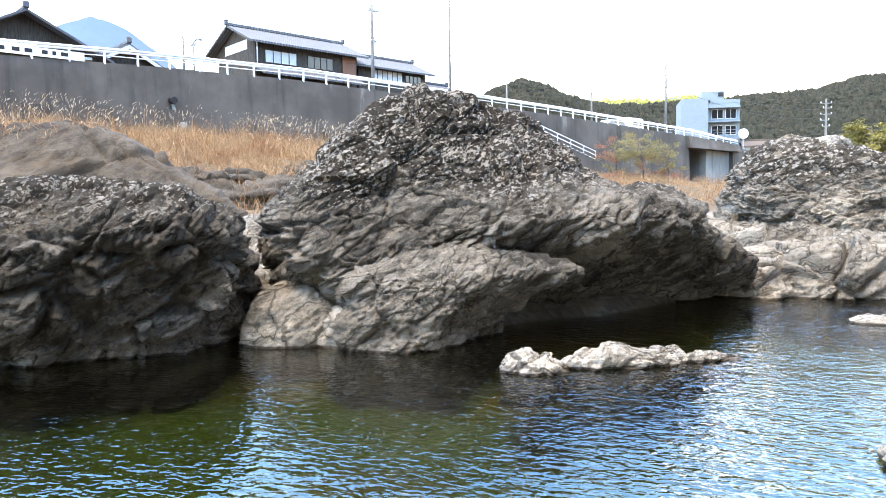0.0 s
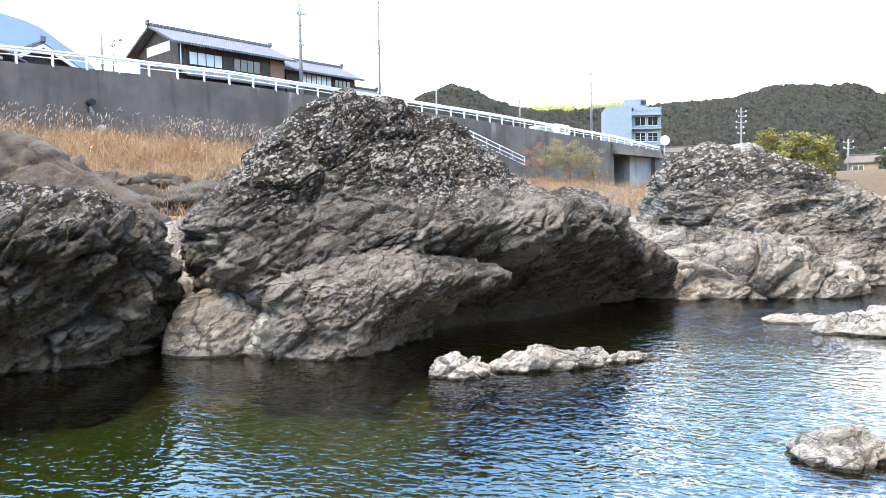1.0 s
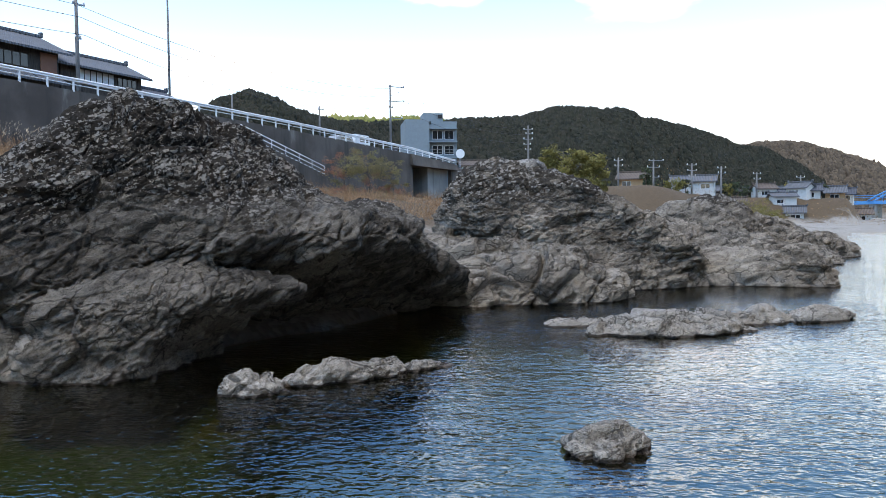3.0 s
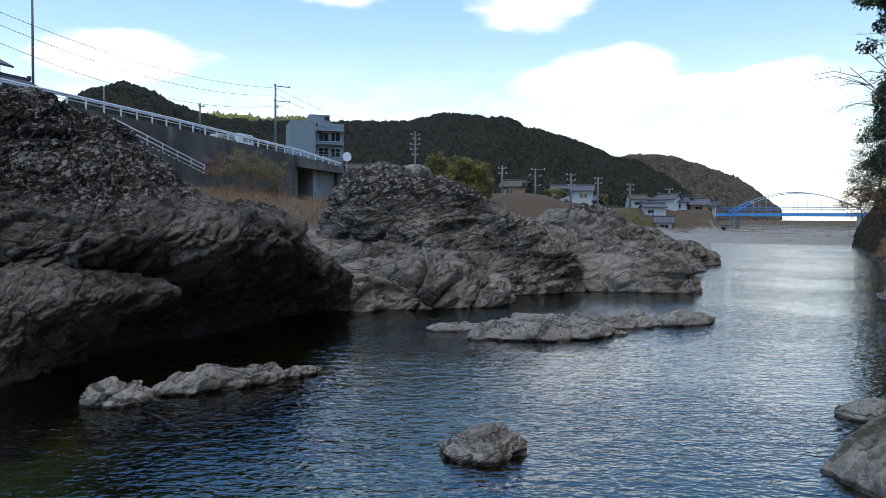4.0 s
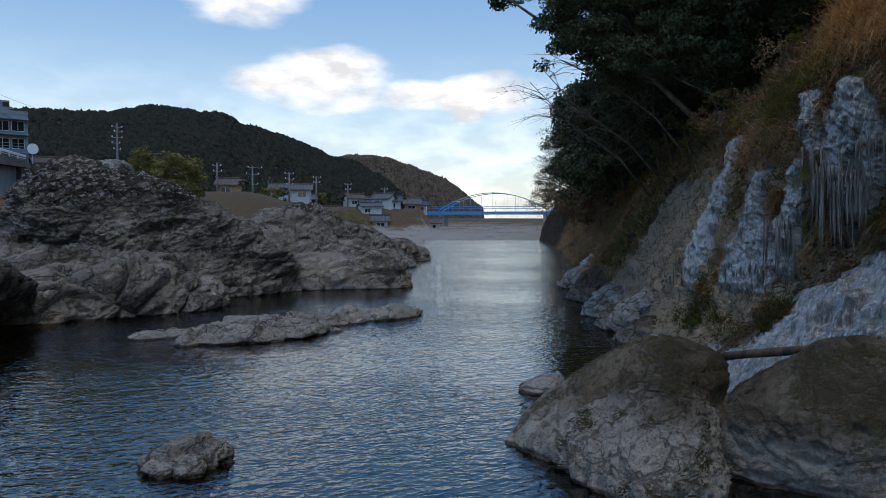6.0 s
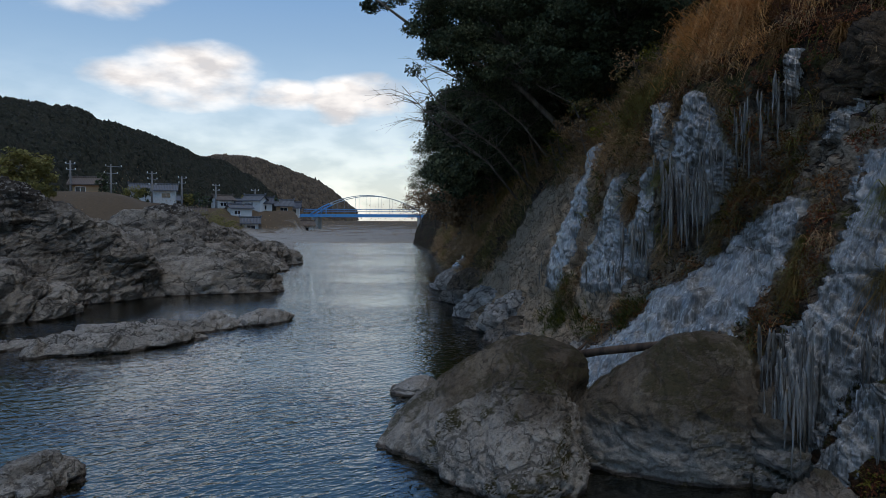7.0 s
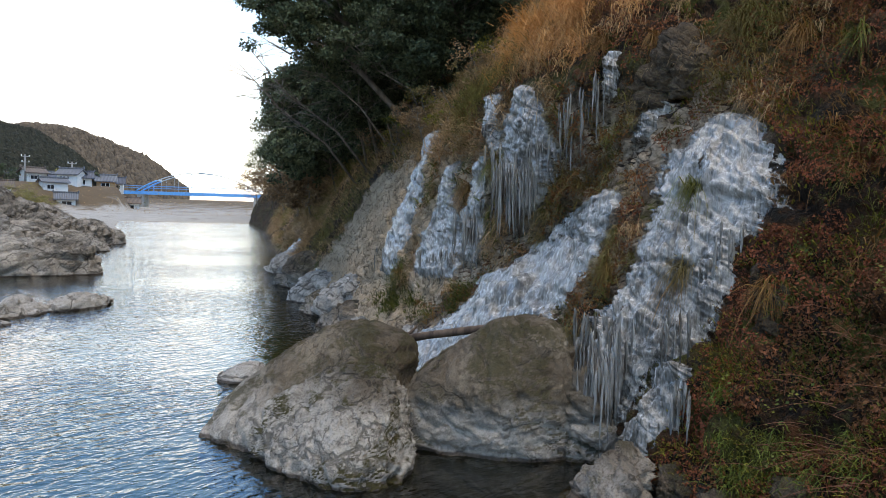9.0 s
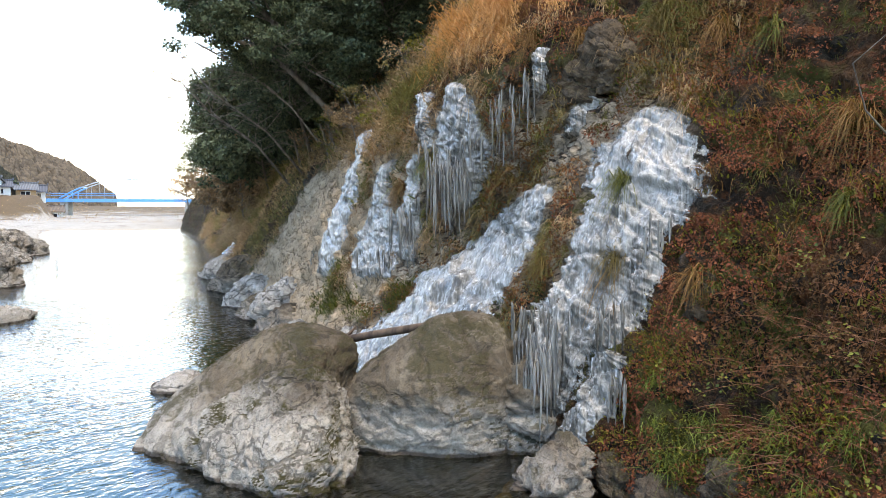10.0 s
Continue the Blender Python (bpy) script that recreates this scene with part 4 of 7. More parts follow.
    g.level(0.42, 7.3, 3.7, 6.95, 3.1, 6.78, 2.62, 7.05, 2.28, 7.5, 2.25, 8.05, 2.45, 8.15, 3.0, 7.9, 3.5, 7.6, 3.7)
    g.level(0.7, 7.55, 3.35, 7.3, 2.95, 7.2, 2.65, 7.4, 2.42, 7.7, 2.4, 8.0, 2.5, 8.05, 2.9, 7.9, 3.2, 7.7, 3.4)
    rock("boulder", "rounded river boulder, bleached white below and mossy above", M_NEARROCK,
         [m.surface(320, 130, 0.62, 81, rough=0.6, cracks=0.8, blocks=0.15)])
    rock("boulder", "bleached white rock lobe below a boulder, mossy on top", M_NEARPALE, [g.surface(300, 120, 0.5, 86, rough=1.1, cracks=0.8, blocks=0.3)])
    m = Lump((8.85, 1.15, 1.4))
    m.level(-0.6, 8.0, 2.5, 7.8, 1.9, 7.8, 1.3, 8.0, 0.8, 8.4, 0.45, 9.3, 0.4, 9.9, 1.2, 9.6, 2.2, 8.8, 2.7)
    m.level(0.6, 8.05, 2.35, 7.85, 1.8, 7.85, 1.25, 8.05, 0.85, 8.4, 0.55, 9.2, 0.5, 9.7, 1.2, 9.5, 2.0, 8.8, 2.4)
    m.level(1.05, 8.4, 1.9, 8.2, 1.6, 8.2, 1.2, 8.35, 0.9, 8.6, 0.7, 9.2, 0.7, 9.5, 1.2, 9.3, 1.7, 8.9, 1.9)
    rock("boulder", "smooth grey boulder with a pale waterline below the ice", M_NEARROCK, [m.surface(320, 130, 0.65, 82, rough=0.6, cracks=0.8, blocks=0.12)])
    rock("boulder", "narrow brown rock wedged beside the hanging ice", M_NEARROCK, [blob(8.5, 0.42, 0, 0.36, 0.36, 0.95).surface(110, 60, 0.5, 83, rough=1.2)])
    rock("boulder", "pale broken rock at the foot of the leafy slope", M_CLIFFROCK, [blob(7.22, 0.12, 0, 0.34, 0.26, 0.36, 25, (0.15, -0.2)).surface(130, 60, 0.5, 84, rough=1.8)])
    rock("stone", "low pale stone in the water behind the boulder", M_PALE, [blob(10.05, 5.75, 0, 0.42, 0.26, 0.19, 30, (0.1, -0.1)).surface(60, 30, 0.3, 85)], category="stone")


build_main_boulder()
build_left_boulder()
build_other_rocks()

# ---------------------------------------------------------------- the cliff of the near bank
CLIFF_Z = np.array([-1.2, 0, 1.0, 2.2, 3.4, 4.6, 6.0, 9.0, 14.0, 24.0, 40.0])
CLIFF = [  # foot x, y; setbacks at the heights above
    ((125, 76), (-0.6, 0, 0.4, 0.9, 1.5, 2.2, 3.2, 5.5, 10, 22, 50)),
    ((86, 52), (-0.6, 0, 0.4, 0.9, 1.5, 2.2, 3.2, 5.5, 10, 22, 50)),
    ((60, 34.5), (-0.6, 0, 0.5, 1.0, 1.7, 2.4, 3.4, 5.6, 9.5, 20, 45)),
    ((34, 18.6), (-0.6, 0, 0.6, 1.2, 1.9, 2.6, 3.5, 5.4, 9, 18, 40)),
    ((24, 12.4), (-0.5, 0, 0.6, 1.2, 1.9, 2.6, 3.5, 5.4, 9, 18, 40)),
    ((17, 7.6), (-0.5, 0, 0.5, 0.9, 1.4, 2.2, 3.3, 5.4, 9, 18, 40)),
    ((13.6, 5.4), (-0.5, 0, 0.7, 1.0, 1.3, 1.9, 3.0, 5.2, 8.5, 17, 38)),
    ((11.2, 3.7), (-0.5, 0, 0.9, 1.5, 1.5, 1.7, 2.7, 5.0, 8.5, 17, 38)),
    # from here on the unseen upper rows are steepened to block skylight
    ((9.7, 2.3), (-0.5, 0, 0.7, 1.7, 1.7, 1.8, 2.6, 4.8, 7.5, 12, 22)),
    ((8.5, 0.6), (-0.2, 0.3, 0.25, 0.8, 1.5, 2.1, 2.9, 4.8, 7.5, 12, 22)),
    ((7.4, -0.3), (-0.4, 0, 0.4, 1.0, 1.6, 2.3, 3.1, 5.0, 7, 10, 15)),
    ((6.4, -1.2), (-0.5, 0, 0.5, 1.1, 1.8, 2.5, 3.3, 5.2, 7, 10, 15)),
    ((5.4, -2.0), (-0.5, 0, 0.5, 1.1, 1.8, 2.5, 3.3, 5.2, 7, 10, 15)),
    ((3.6, -3.2), (-0.5, 0, 0.5, 1.1, 1.8, 2.5, 3.3, 5.2, 7, 10, 15)),
    ((0.6, -6.0), (-0.5, 0, 0.5, 1.1, 1.8, 2.5, 3.3, 5.2, 7, 10, 15)),
    ((-6, -13), (-0.5, 0, 0.5, 1.1, 1.8, 2.5, 3.3, 5.2, 7, 10, 15)),
    ((-22, -24), (-0.5, 0, 0.5, 1.1, 1.8, 2.5, 3.3, 5.2, 7, 10, 15)),
    ((-60, -60), (-0.5, 0, 0.5, 1.1, 1.8, 2.5, 3.3, 5.2, 7, 10, 15)),
]
_foot = np.array([c[0] for c in CLIFF], float)
_back = np.array([c[1] for c in CLIFF], float)
_run = np.r_[0, np.cumsum(np.hypot(*np.diff(_foot, axis=0).T))]
_dir = np.gradient(_foot, axis=0)
_dir /= np.linalg.norm(_dir, axis=1, keepdims=True)
_inland = np.c_[-_dir[:, 1], _dir[:, 0]]
for _k in range(3):
    _inland[1:-1] = (_inland[:-2] + 2 * _inland[1:-1] + _inland[2:]) / 4
_inland /= np.linalg.norm(_inland, axis=1, keepdims=True)


def cliff_plain(k, z):
    """The cliff's smooth surface at a station (real number along the list) and a height."""
    k = np.asarray(k, float)
    z = np.asarray(z, float)
    i = np.clip(k.astype(int), 0, len(CLIFF) - 2)
    f = k - i
    g = f * f * (3 - 2 * f)
    foot = np.stack([np.interp(k, np.arange(len(CLIFF)), _foot[:, c]) for c in (0, 1)], -1)
    inl = _inland[i] * (1 - f)[:, None] + _inland[i + 1] * f[:, None]
    j = np.clip(np.searchsorted(CLIFF_Z, z) - 1, 0, len(CLIFF_Z) - 2)
    t = np.clip((z - CLIFF_Z[j]) / (CLIFF_Z[j + 1] - CLIFF_Z[j]), 0, 1)
    s0 = _back[i, j] * (1 - t) + _back[i, j + 1] * t
    s1 = _back[i + 1, j] * (1 - t) + _back[i + 1, j + 1] * t
    s = s0 * (1 - g) + s1 * g
    return np.c_[foot + inl * s[:, None], z]


def cliff_surface(k, z):
    p = cliff_plain(k, z)
    e = 1e-2
    n = np.cross(cliff_plain(k, z + e) - p, cliff_plain(k + e, z) - p)
    n /= np.linalg.norm(n, axis=1, keepdims=True) + 1e-9
    flip = (n[:, :2] * np.stack([np.interp(k, np.arange(len(CLIFF)), _inland[:, c]) for c in (0, 1)], -1)).sum(1) > 0
    n[flip] *= -1
    return weather(p, n, 1.1, 90, rough=1.0, blocks=0.12), n


def build_cliff():
    ks = np.r_[np.linspace(0, 4, 60, endpoint=False), np.linspace(4, 13, 460, endpoint=False), np.linspace(13, 17, 40)]
    zs = np.r_[np.linspace(-1.2, 6.5, 150, endpoint=False), np.linspace(6.5, 14, 50, endpoint=False), np.linspace(14, 40, 26)]
    K, Z = np.meshgrid(ks, zs)
    v, n = cliff_surface(K.ravel(), Z.ravel())
    s = Shader("cliff_face")
    z = s.xyz()[2]
    vein = s.noise(1.0, 8, 0.68, s.turned((0.8, 0.8, 2.6), (20, -25, 10)), 0.6)
    sliver = s.noise(1.0, 9, 0.72, s.turned((2.4, 3.0, 9.0), (-15, 22, 10)), 0.5)
    stone = s.mix(s.span(vein, 0.36, 0.66), (0.085, 0.066, 0.046), (0.42, 0.345, 0.26))
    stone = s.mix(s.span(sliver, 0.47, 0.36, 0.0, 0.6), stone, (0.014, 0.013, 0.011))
    a, b = s.noise(1.1, 6, 0.65), s.noise(16, 5, 0.7)
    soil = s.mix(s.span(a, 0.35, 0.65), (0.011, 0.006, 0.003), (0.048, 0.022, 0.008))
    soil = s.mix(s.span(b, 0.52, 0.64), soil, (0.07, 0.031, 0.012))
    soil = s.mix(s.span(s.noise(1.3, 6, 0.65), 0.50, 0.58), soil, s.mix(b, (0.02, 0.022, 0.005), (0.085, 0.08, 0.016)))
    soil = s.mix(s.span(s.noise(0.9, 6, 0.7, s.scaled((1, 1, 1.6))), 0.56, 0.62), soil, (0.10, 0.036, 0.013))
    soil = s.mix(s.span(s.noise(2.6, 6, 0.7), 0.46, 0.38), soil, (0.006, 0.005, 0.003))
    x = s.xyz()[0]
    bare = s.span(s.math("ADD", s.noise(0.9, 6, 0.65), s.math("MULTIPLY", s.up(), -0.35)), 0.22, 0.34)
    low = s.span(s.math("ADD", z, s.math("MULTIPLY", s.noise(0.7), 2.0)), 6.0, 4.6)
    stretch = s.math("MULTIPLY", s.math("MULTIPLY", s.span(x, 8.2, 10.0), s.span(x, 19.5, 16.5)), low)
    edge = s.math("ADD", z, s.math("MULTIPLY", s.math("SUBTRACT", s.noise(1.2, 5, 0.65), 0.5), 1.4))
    slant = s.math("ADD", edge, s.math("MULTIPLY", x, 0.95))
    face = s.math("MULTIPLY", s.math("MULTIPLY", s.span(x, 12.0, 12.8), s.span(slant, 21.5, 20.9)), s.span(edge, 3.9, 3.5))
    wob = s.vec("ADD", s.pos, s.vec("SCALE", s.vec("SUBTRACT", s.noise(5.0, 4, 0.65, out="Color"), (0.5, 0.5, 0.5)), 0.25))
    crackle = s.voronoi(3.6, s.turned((1.0, 1.0, 0.8), (15, 20, 0), wob), "DISTANCE_TO_EDGE")
    crackle_b = s.voronoi(9.0, wob, "DISTANCE_TO_EDGE")
    stone = s.mix(s.math("MULTIPLY", face, 0.65), stone, s.mix(s.noise(4.0, 8, 0.75), (0.29, 0.205, 0.13), (0.70, 0.53, 0.36)))
    stone = s.mix(s.span(crackle, 0.05, 0.0, 0.0, 0.7), stone, (0.03, 0.024, 0.017))
    stone = s.mix(s.span(crackle_b, 0.06, 0.0, 0.0, 0.4), stone, (0.05, 0.04, 0.03))
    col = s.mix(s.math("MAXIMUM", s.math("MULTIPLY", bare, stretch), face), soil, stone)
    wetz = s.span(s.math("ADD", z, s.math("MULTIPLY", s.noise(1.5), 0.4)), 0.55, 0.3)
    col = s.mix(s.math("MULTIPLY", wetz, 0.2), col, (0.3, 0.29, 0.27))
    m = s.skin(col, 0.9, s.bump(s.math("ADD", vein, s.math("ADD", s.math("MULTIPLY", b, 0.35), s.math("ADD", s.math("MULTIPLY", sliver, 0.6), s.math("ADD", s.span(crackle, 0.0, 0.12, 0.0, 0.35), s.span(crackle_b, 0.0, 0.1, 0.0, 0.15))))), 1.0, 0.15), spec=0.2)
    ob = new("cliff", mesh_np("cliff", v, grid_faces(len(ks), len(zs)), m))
    tagged(ob, "steep rocky river cliff covered in soil, moss and dead leaves", "cliff", kind="structure")


build_cliff()


def build_foot_rocks():
    for i, (k, r, ry, h, turn, out) in enumerate(((3.75, 1.3, 0.9, 0.9, 30, 0.3), (4.25, 1.0, 0.8, 1.15, 40, 0.3), (4.7, 0.9, 0.7, 0.8, 25, 0.4), (5.0, 0.8, 0.6, 0.55, 30, 0.5), (5.25, 0.7, 0.55, 1.0, 60, 0.2),
                                                  (5.55, 0.6, 0.5, 0.5, 20, 0.4), (5.9, 0.6, 0.45, 0.4, 35, 0.35), (6.3, 0.5, 0.4, 0.35, 20, 0.3), (6.7, 0.5, 0.35, 0.5, 40, 0.1))):
        p = cliff_plain(np.array([k]), np.array([0.0]))[0]
        inl = np.array([np.interp(k, np.arange(len(CLIFF)), _inland[:, c]) for c in (0, 1)])
        x, y = p[:2] - inl * (out - 0.5)
        rock("foot_rock", "pale angular rock at the foot of the cliff", M_PALE if i % 2 == 0 else M_CLIFFROCK, [blob(x, y, 0, r, ry, h, turn, (0.1, -0.1)).surface(110, 54, 0.7, 140 + i, rough=1.6)], group="rocks at the cliff foot", category="rock")
    for i, (k, z, r, h) in enumerate(((10.15, 0.2, 0.24, 0.2), (10.6, 0.15, 0.26, 0.2), (11.0, 0.5, 0.2, 0.15), (10.35, 1.9, 0.16, 0.2), (10.2, 2.1, 0.12, 0.15), (8.7, 4.5, 0.38, 0.6), (8.6, 4.3, 0.30, 0.4), (8.85, 4.35, 0.26, 0.4))):
        p = cliff_surface(np.array([k]), np.array([z]))[0][0]
        rock("slope_rock", "brown angular rock bedded in the leafy slope", M_SLOPEROCK, [blob(p[0] + 0.05, p[1] - 0.05, p[2] - 0.1, r, r * 0.8, h, 40 * i, under=0.25).surface(80, 44, 0.4, 160 + i, rough=1.3, blocks=0.5)], group="rocks in the slope", category="rock")


build_foot_rocks()


def build_bank_rocks():
    for i, (x, y, rx, ry, h) in enumerate(((-7.6, 27.0, 2.6, 2.0, 0.45), (-6.0, 30.5, 2.2, 2.0, 0.4), (-4.6, 36.0, 2.8, 2.4, 0.5), (-9.4, 30.0, 2.4, 2.0, 0.3))):
        z = float(ground_height(np.array([[x, y]]))[0])
        rock("bank_rock", "grey weathered rock slope below the dry reeds", M_BANKROCK, [blob(x, y, z, rx, ry, h, 12 * i, (0, 0.5), 2.6, 1.8).surface(130, 54, 1.3, 180 + i, rough=1.1, blocks=0.9)], group="rocks of the bank slope", category="rock")


build_bank_rocks()

# ---------------------------------------------------------------- ice on the cliff
def ice_material(name, clear, ragged=False):
    s = Shader(name)
    streak = s.noise(1.0, 5, 0.62, s.scaled((20, 20, 1.5)), 0.5)
    ripple = s.noise(1.0, 4, 0.6, s.scaled((26, 26, 9)), 0.2)
    broad = s.noise(1.0, 5, 0.65, s.scaled((2.6, 2.6, 0.9)))
    f = s.math("ADD", s.math("MULTIPLY", streak, 0.45), s.math("ADD", s.math("MULTIPLY", ripple, 0.2), s.math("MULTIPLY", broad, 0.5)))
    col = s.mix(s.span(f, 0.44, 0.70), (0.058, 0.054, 0.046), (0.30, 0.292, 0.268))
    col = s.mix(s.math("MULTIPLY", s.span(streak, 0.55, 0.72), s.span(ripple, 0.40, 0.62)), col, (0.52, 0.52, 0.50))
    h = s.math("ADD", s.math("MULTIPLY", streak, 0.6), s.math("MULTIPLY", ripple, 0.5))
    m = s.skin(col, s.span(ripple, 0.3, 0.7, 0.06, 0.24), s.bump(h, 1.0, 0.03), spec=0.6, Transmission_Weight=clear, IOR=1.31)
    if ragged:                                  # the sheet thins out to nothing at its rim
        at = s.add("ShaderNodeAttribute")
        at.attribute_name = "thickness"
        eat = s.noise(1.0, 6, 0.7, s.scaled((9, 9, 4)))
        keep = s.span(s.math("ADD", at.outputs["Fac"], s.math("MULTIPLY", s.math("SUBTRACT", eat, 0.5), 2.2)), 0.22, 0.42)
        tr = s.add("ShaderNodeBsdfTransparent")
        mx = s.add("ShaderNodeMixShader")
        s.put(mx.inputs[0], keep)
        s.nt.links.new(tr.outputs[0], mx.inputs[1])
        s.nt.links.new(s.bsdf.outputs[0], mx.inputs[2])
        s.nt.links.new(mx.outputs[0], s.out.inputs["Surface"])
    return m


M_ICE = ice_material("white_ice", 0.2, True)
M_ICICLE = ice_material("clear_ice", 0.3)


def cliff_normal(k, z):
    e = 1e-2
    p = cliff_plain(k, z)
    n = np.cross(cliff_plain(k, z + e) - p, cliff_plain(k + e, z) - p)
    n /= np.linalg.norm(n, axis=1, keepdims=True) + 1e-9
    inl = np.stack([np.interp(k, np.arange(len(CLIFF)), _inland[:, c]) for c in (0, 1)], -1)
    n[(n[:, :2] * inl).sum(1) > 0] *= -1
    return p, n


def icicle_mesh(seed):
    """A hanging icicle one metre long with knots along it."""
    r = random.Random(seed)
    bm = bmesh.new()
    pts, rad = [], []
    for i in range(9):
        t = i / 8
        pts.append((r.uniform(-0.01, 0.01), r.uniform(-0.01, 0.01), -t))
        rad.append(0.004 if i == 0 else max(0.003, 0.040 * min(1, 0.35 + 2.6 * t) * (1 - t) ** 0.75 * r.uniform(0.82, 1.15)))
    add_tube(bm, pts, rad, 7)
    me = bpy.data.meshes.new("icicle")
    bm.to_mesh(me)
    bm.free()
    me.materials.append(M_ICICLE)
    return me


ICICLES = [icicle_mesh(k) for k in range(6)]
ICE_PATHS = []


def ice_flow(label, rows, thick, icicles=(), seed=0):
    """rows from top to bottom: station and height of one edge, of the other edge. icicles: (number, station from, to, height, length from, to)."""
    rows = np.array(rows, float)
    ICE_PATHS.append(np.c_[(rows[:, 0] + rows[:, 2]) / 2, (rows[:, 1] + rows[:, 3]) / 2, np.abs(rows[:, 2] - rows[:, 0]) / 2])
    nv, nw = 120, 80
    rr = spline_open(rows, nv)
    rnd = np.random.default_rng(seed + 200)
    w = np.linspace(-1, 1, nw)
    line = np.c_[np.linspace(0, len(rows) * 1.6, nv), np.zeros(nv), np.full(nv, seed)]
    ja, jb = 1.16 + 0.4 * fbm(line, 5, seed, 0.7), 1.16 + 0.4 * fbm(line + (0, 7, 0), 5, seed + 1, 0.7)
    half = np.where(w[None] < 0, ja[:, None], jb[:, None]) * w[None]
    K = ((rr[:, 0] + rr[:, 2]) / 2)[:, None] + half * ((rr[:, 2] - rr[:, 0]) / 2)[:, None]
    Z = ((rr[:, 1] + rr[:, 3]) / 2)[:, None] + half * ((rr[:, 3] - rr[:, 1]) / 2)[:, None]
    K, Z = K.ravel(), Z.ravel()
    p = 0.5 * cliff_plain(K, Z) + 0.5 * cliff_surface(K, Z)[0]
    n = cliff_normal(K, Z)[1]
    end = np.minimum(1, np.minimum(np.arange(nv), nv - 1 - np.arange(nv)) / 12.0)
    dome = ((1 - np.abs(w[None]) ** 2.6) * end[:, None]).ravel()
    across = K * 1.6
    own = np.full(K.size, seed)
    lump = 0.6 + 0.9 * fbm(np.c_[across * 4.0, Z * 1.2, own], 4, seed + 5, 0.6)
    rib = np.abs(pnoise(np.c_[across * 11, Z * 0.8, own], seed + 9))
    fine = fbm(np.c_[across * 9, Z * 9, own], 3, seed + 8, 0.7)
    gaps = fbm(np.c_[across * 3.0, Z * 2.2, own], 3, seed + 15, 0.6)
    off = -0.06 + dome * (0.125 + 0.09 * gaps + 0.5 * thick * np.clip(lump, 0.05, 2) + 0.09 * rib) + 0.014 * fine
    v = p + n * off[:, None]
    base = v.mean(0)
    thing = empty("ice_fall", base[0], base[1], base[2], 0, label, "ice", "frozen seeps on the cliff")
    me = mesh_np("ice_sheet", v - base, grid_faces(nw, nv), M_ICE)
    me.attributes.new("thickness", "FLOAT", "POINT").data.foreach_set("value", dome.astype(np.float32))
    ob = new("ice_sheet", me)
    ob.parent = thing
    for num, k0, k1, zt, l0, l1 in icicles:
        kk = rnd.uniform(k0, k1, num)
        zz = zt + rnd.uniform(-0.12, 0.12, num)
        q, nn = cliff_normal(kk, zz)
        q = q + nn * rnd.uniform(0.08, 0.08 + thick + 0.12, num)[:, None]
        for i in range(num):
            o = new("icicle", ICICLES[rnd.integers(6)])
            o.parent = thing
            length = rnd.uniform(l0, l1) * (0.55 if rnd.random() < 0.3 else 1.0)
            wd = rnd.uniform(0.3, 0.95) * (0.55 + 0.45 * min(1, length))
            o.matrix_basis = pose(*(q[i] - base + (0, 0, 0.05)), rnd.uniform(-2, 2), rnd.uniform(-2, 2), rnd.uniform(0, 360)) @ Matrix.Diagonal((wd, wd, length, 1))


ice_flow("tall tapering curtain of white ice fringed with long icicles", [(7.34, 4.65, 7.5, 4.6), (7.23, 4.16, 7.74, 4.03), (7.18, 3.53, 7.92, 3.4), (7.3, 3.07, 7.81, 3.01), (7.42, 2.5, 7.6, 2.5)], 0.2,
         [(14, 7.2, 7.35, 3.5, 0.4, 0.75), (24, 7.33, 7.5, 3.25, 0.6, 1.0), (20, 7.45, 7.62, 3.0, 0.7, 0.95), (24, 7.55, 7.75, 3.3, 0.6, 0.95), (12, 7.72, 7.92, 3.55, 0.3, 0.6), (11, 7.95, 8.2, 4.05, 0.4, 1.0)], 1)
ice_flow("grey ice crust below dry grass", [(6.75, 4.62, 7.02, 4.6), (6.88, 4.2, 7.1, 4.1), (6.95, 3.8, 7.14, 3.85), (7.12, 3.5, 7.2, 3.55)], 0.07, [(6, 6.95, 7.1, 3.9, 0.2, 0.4)], 2)
ice_flow("thin hanging ice with two long icicles", [(8.2, 4.8, 8.32, 4.8), (8.22, 4.5, 8.33, 4.5), (8.26, 4.15, 8.33, 4.15)], 0.07, [(6, 8.22, 8.33, 4.35, 0.5, 0.85), (6, 8.08, 8.2, 4.2, 0.25, 0.6)], 3)
ice_flow("small patch of grey ice on the rock", [(8.68, 4.05, 8.8, 4.02), (8.58, 3.8, 8.78, 3.8), (8.55, 3.52, 8.72, 3.52)], 0.04, (), 4)
ice_flow("slanting streak of white ice down bare rock", [(5.84, 4.4, 5.97, 4.3), (5.78, 3.6, 6.05, 3.5), (5.7, 2.87, 6.14, 2.81), (5.65, 1.95, 6.1, 1.95), (5.7, 1.15, 5.98, 1.15)], 0.08, [(10, 5.7, 6.0, 1.6, 0.25, 0.5)], 5)
ice_flow("broad streak of frozen seepage", [(6.47, 3.55, 6.62, 3.6), (6.4, 3.0, 6.62, 3.0), (6.34, 2.6, 6.68, 2.5), (6.26, 1.9, 6.76, 1.95), (6.32, 1.3, 6.85, 1.4)], 0.08, [(16, 6.4, 6.85, 1.75, 0.25, 0.5)], 6)
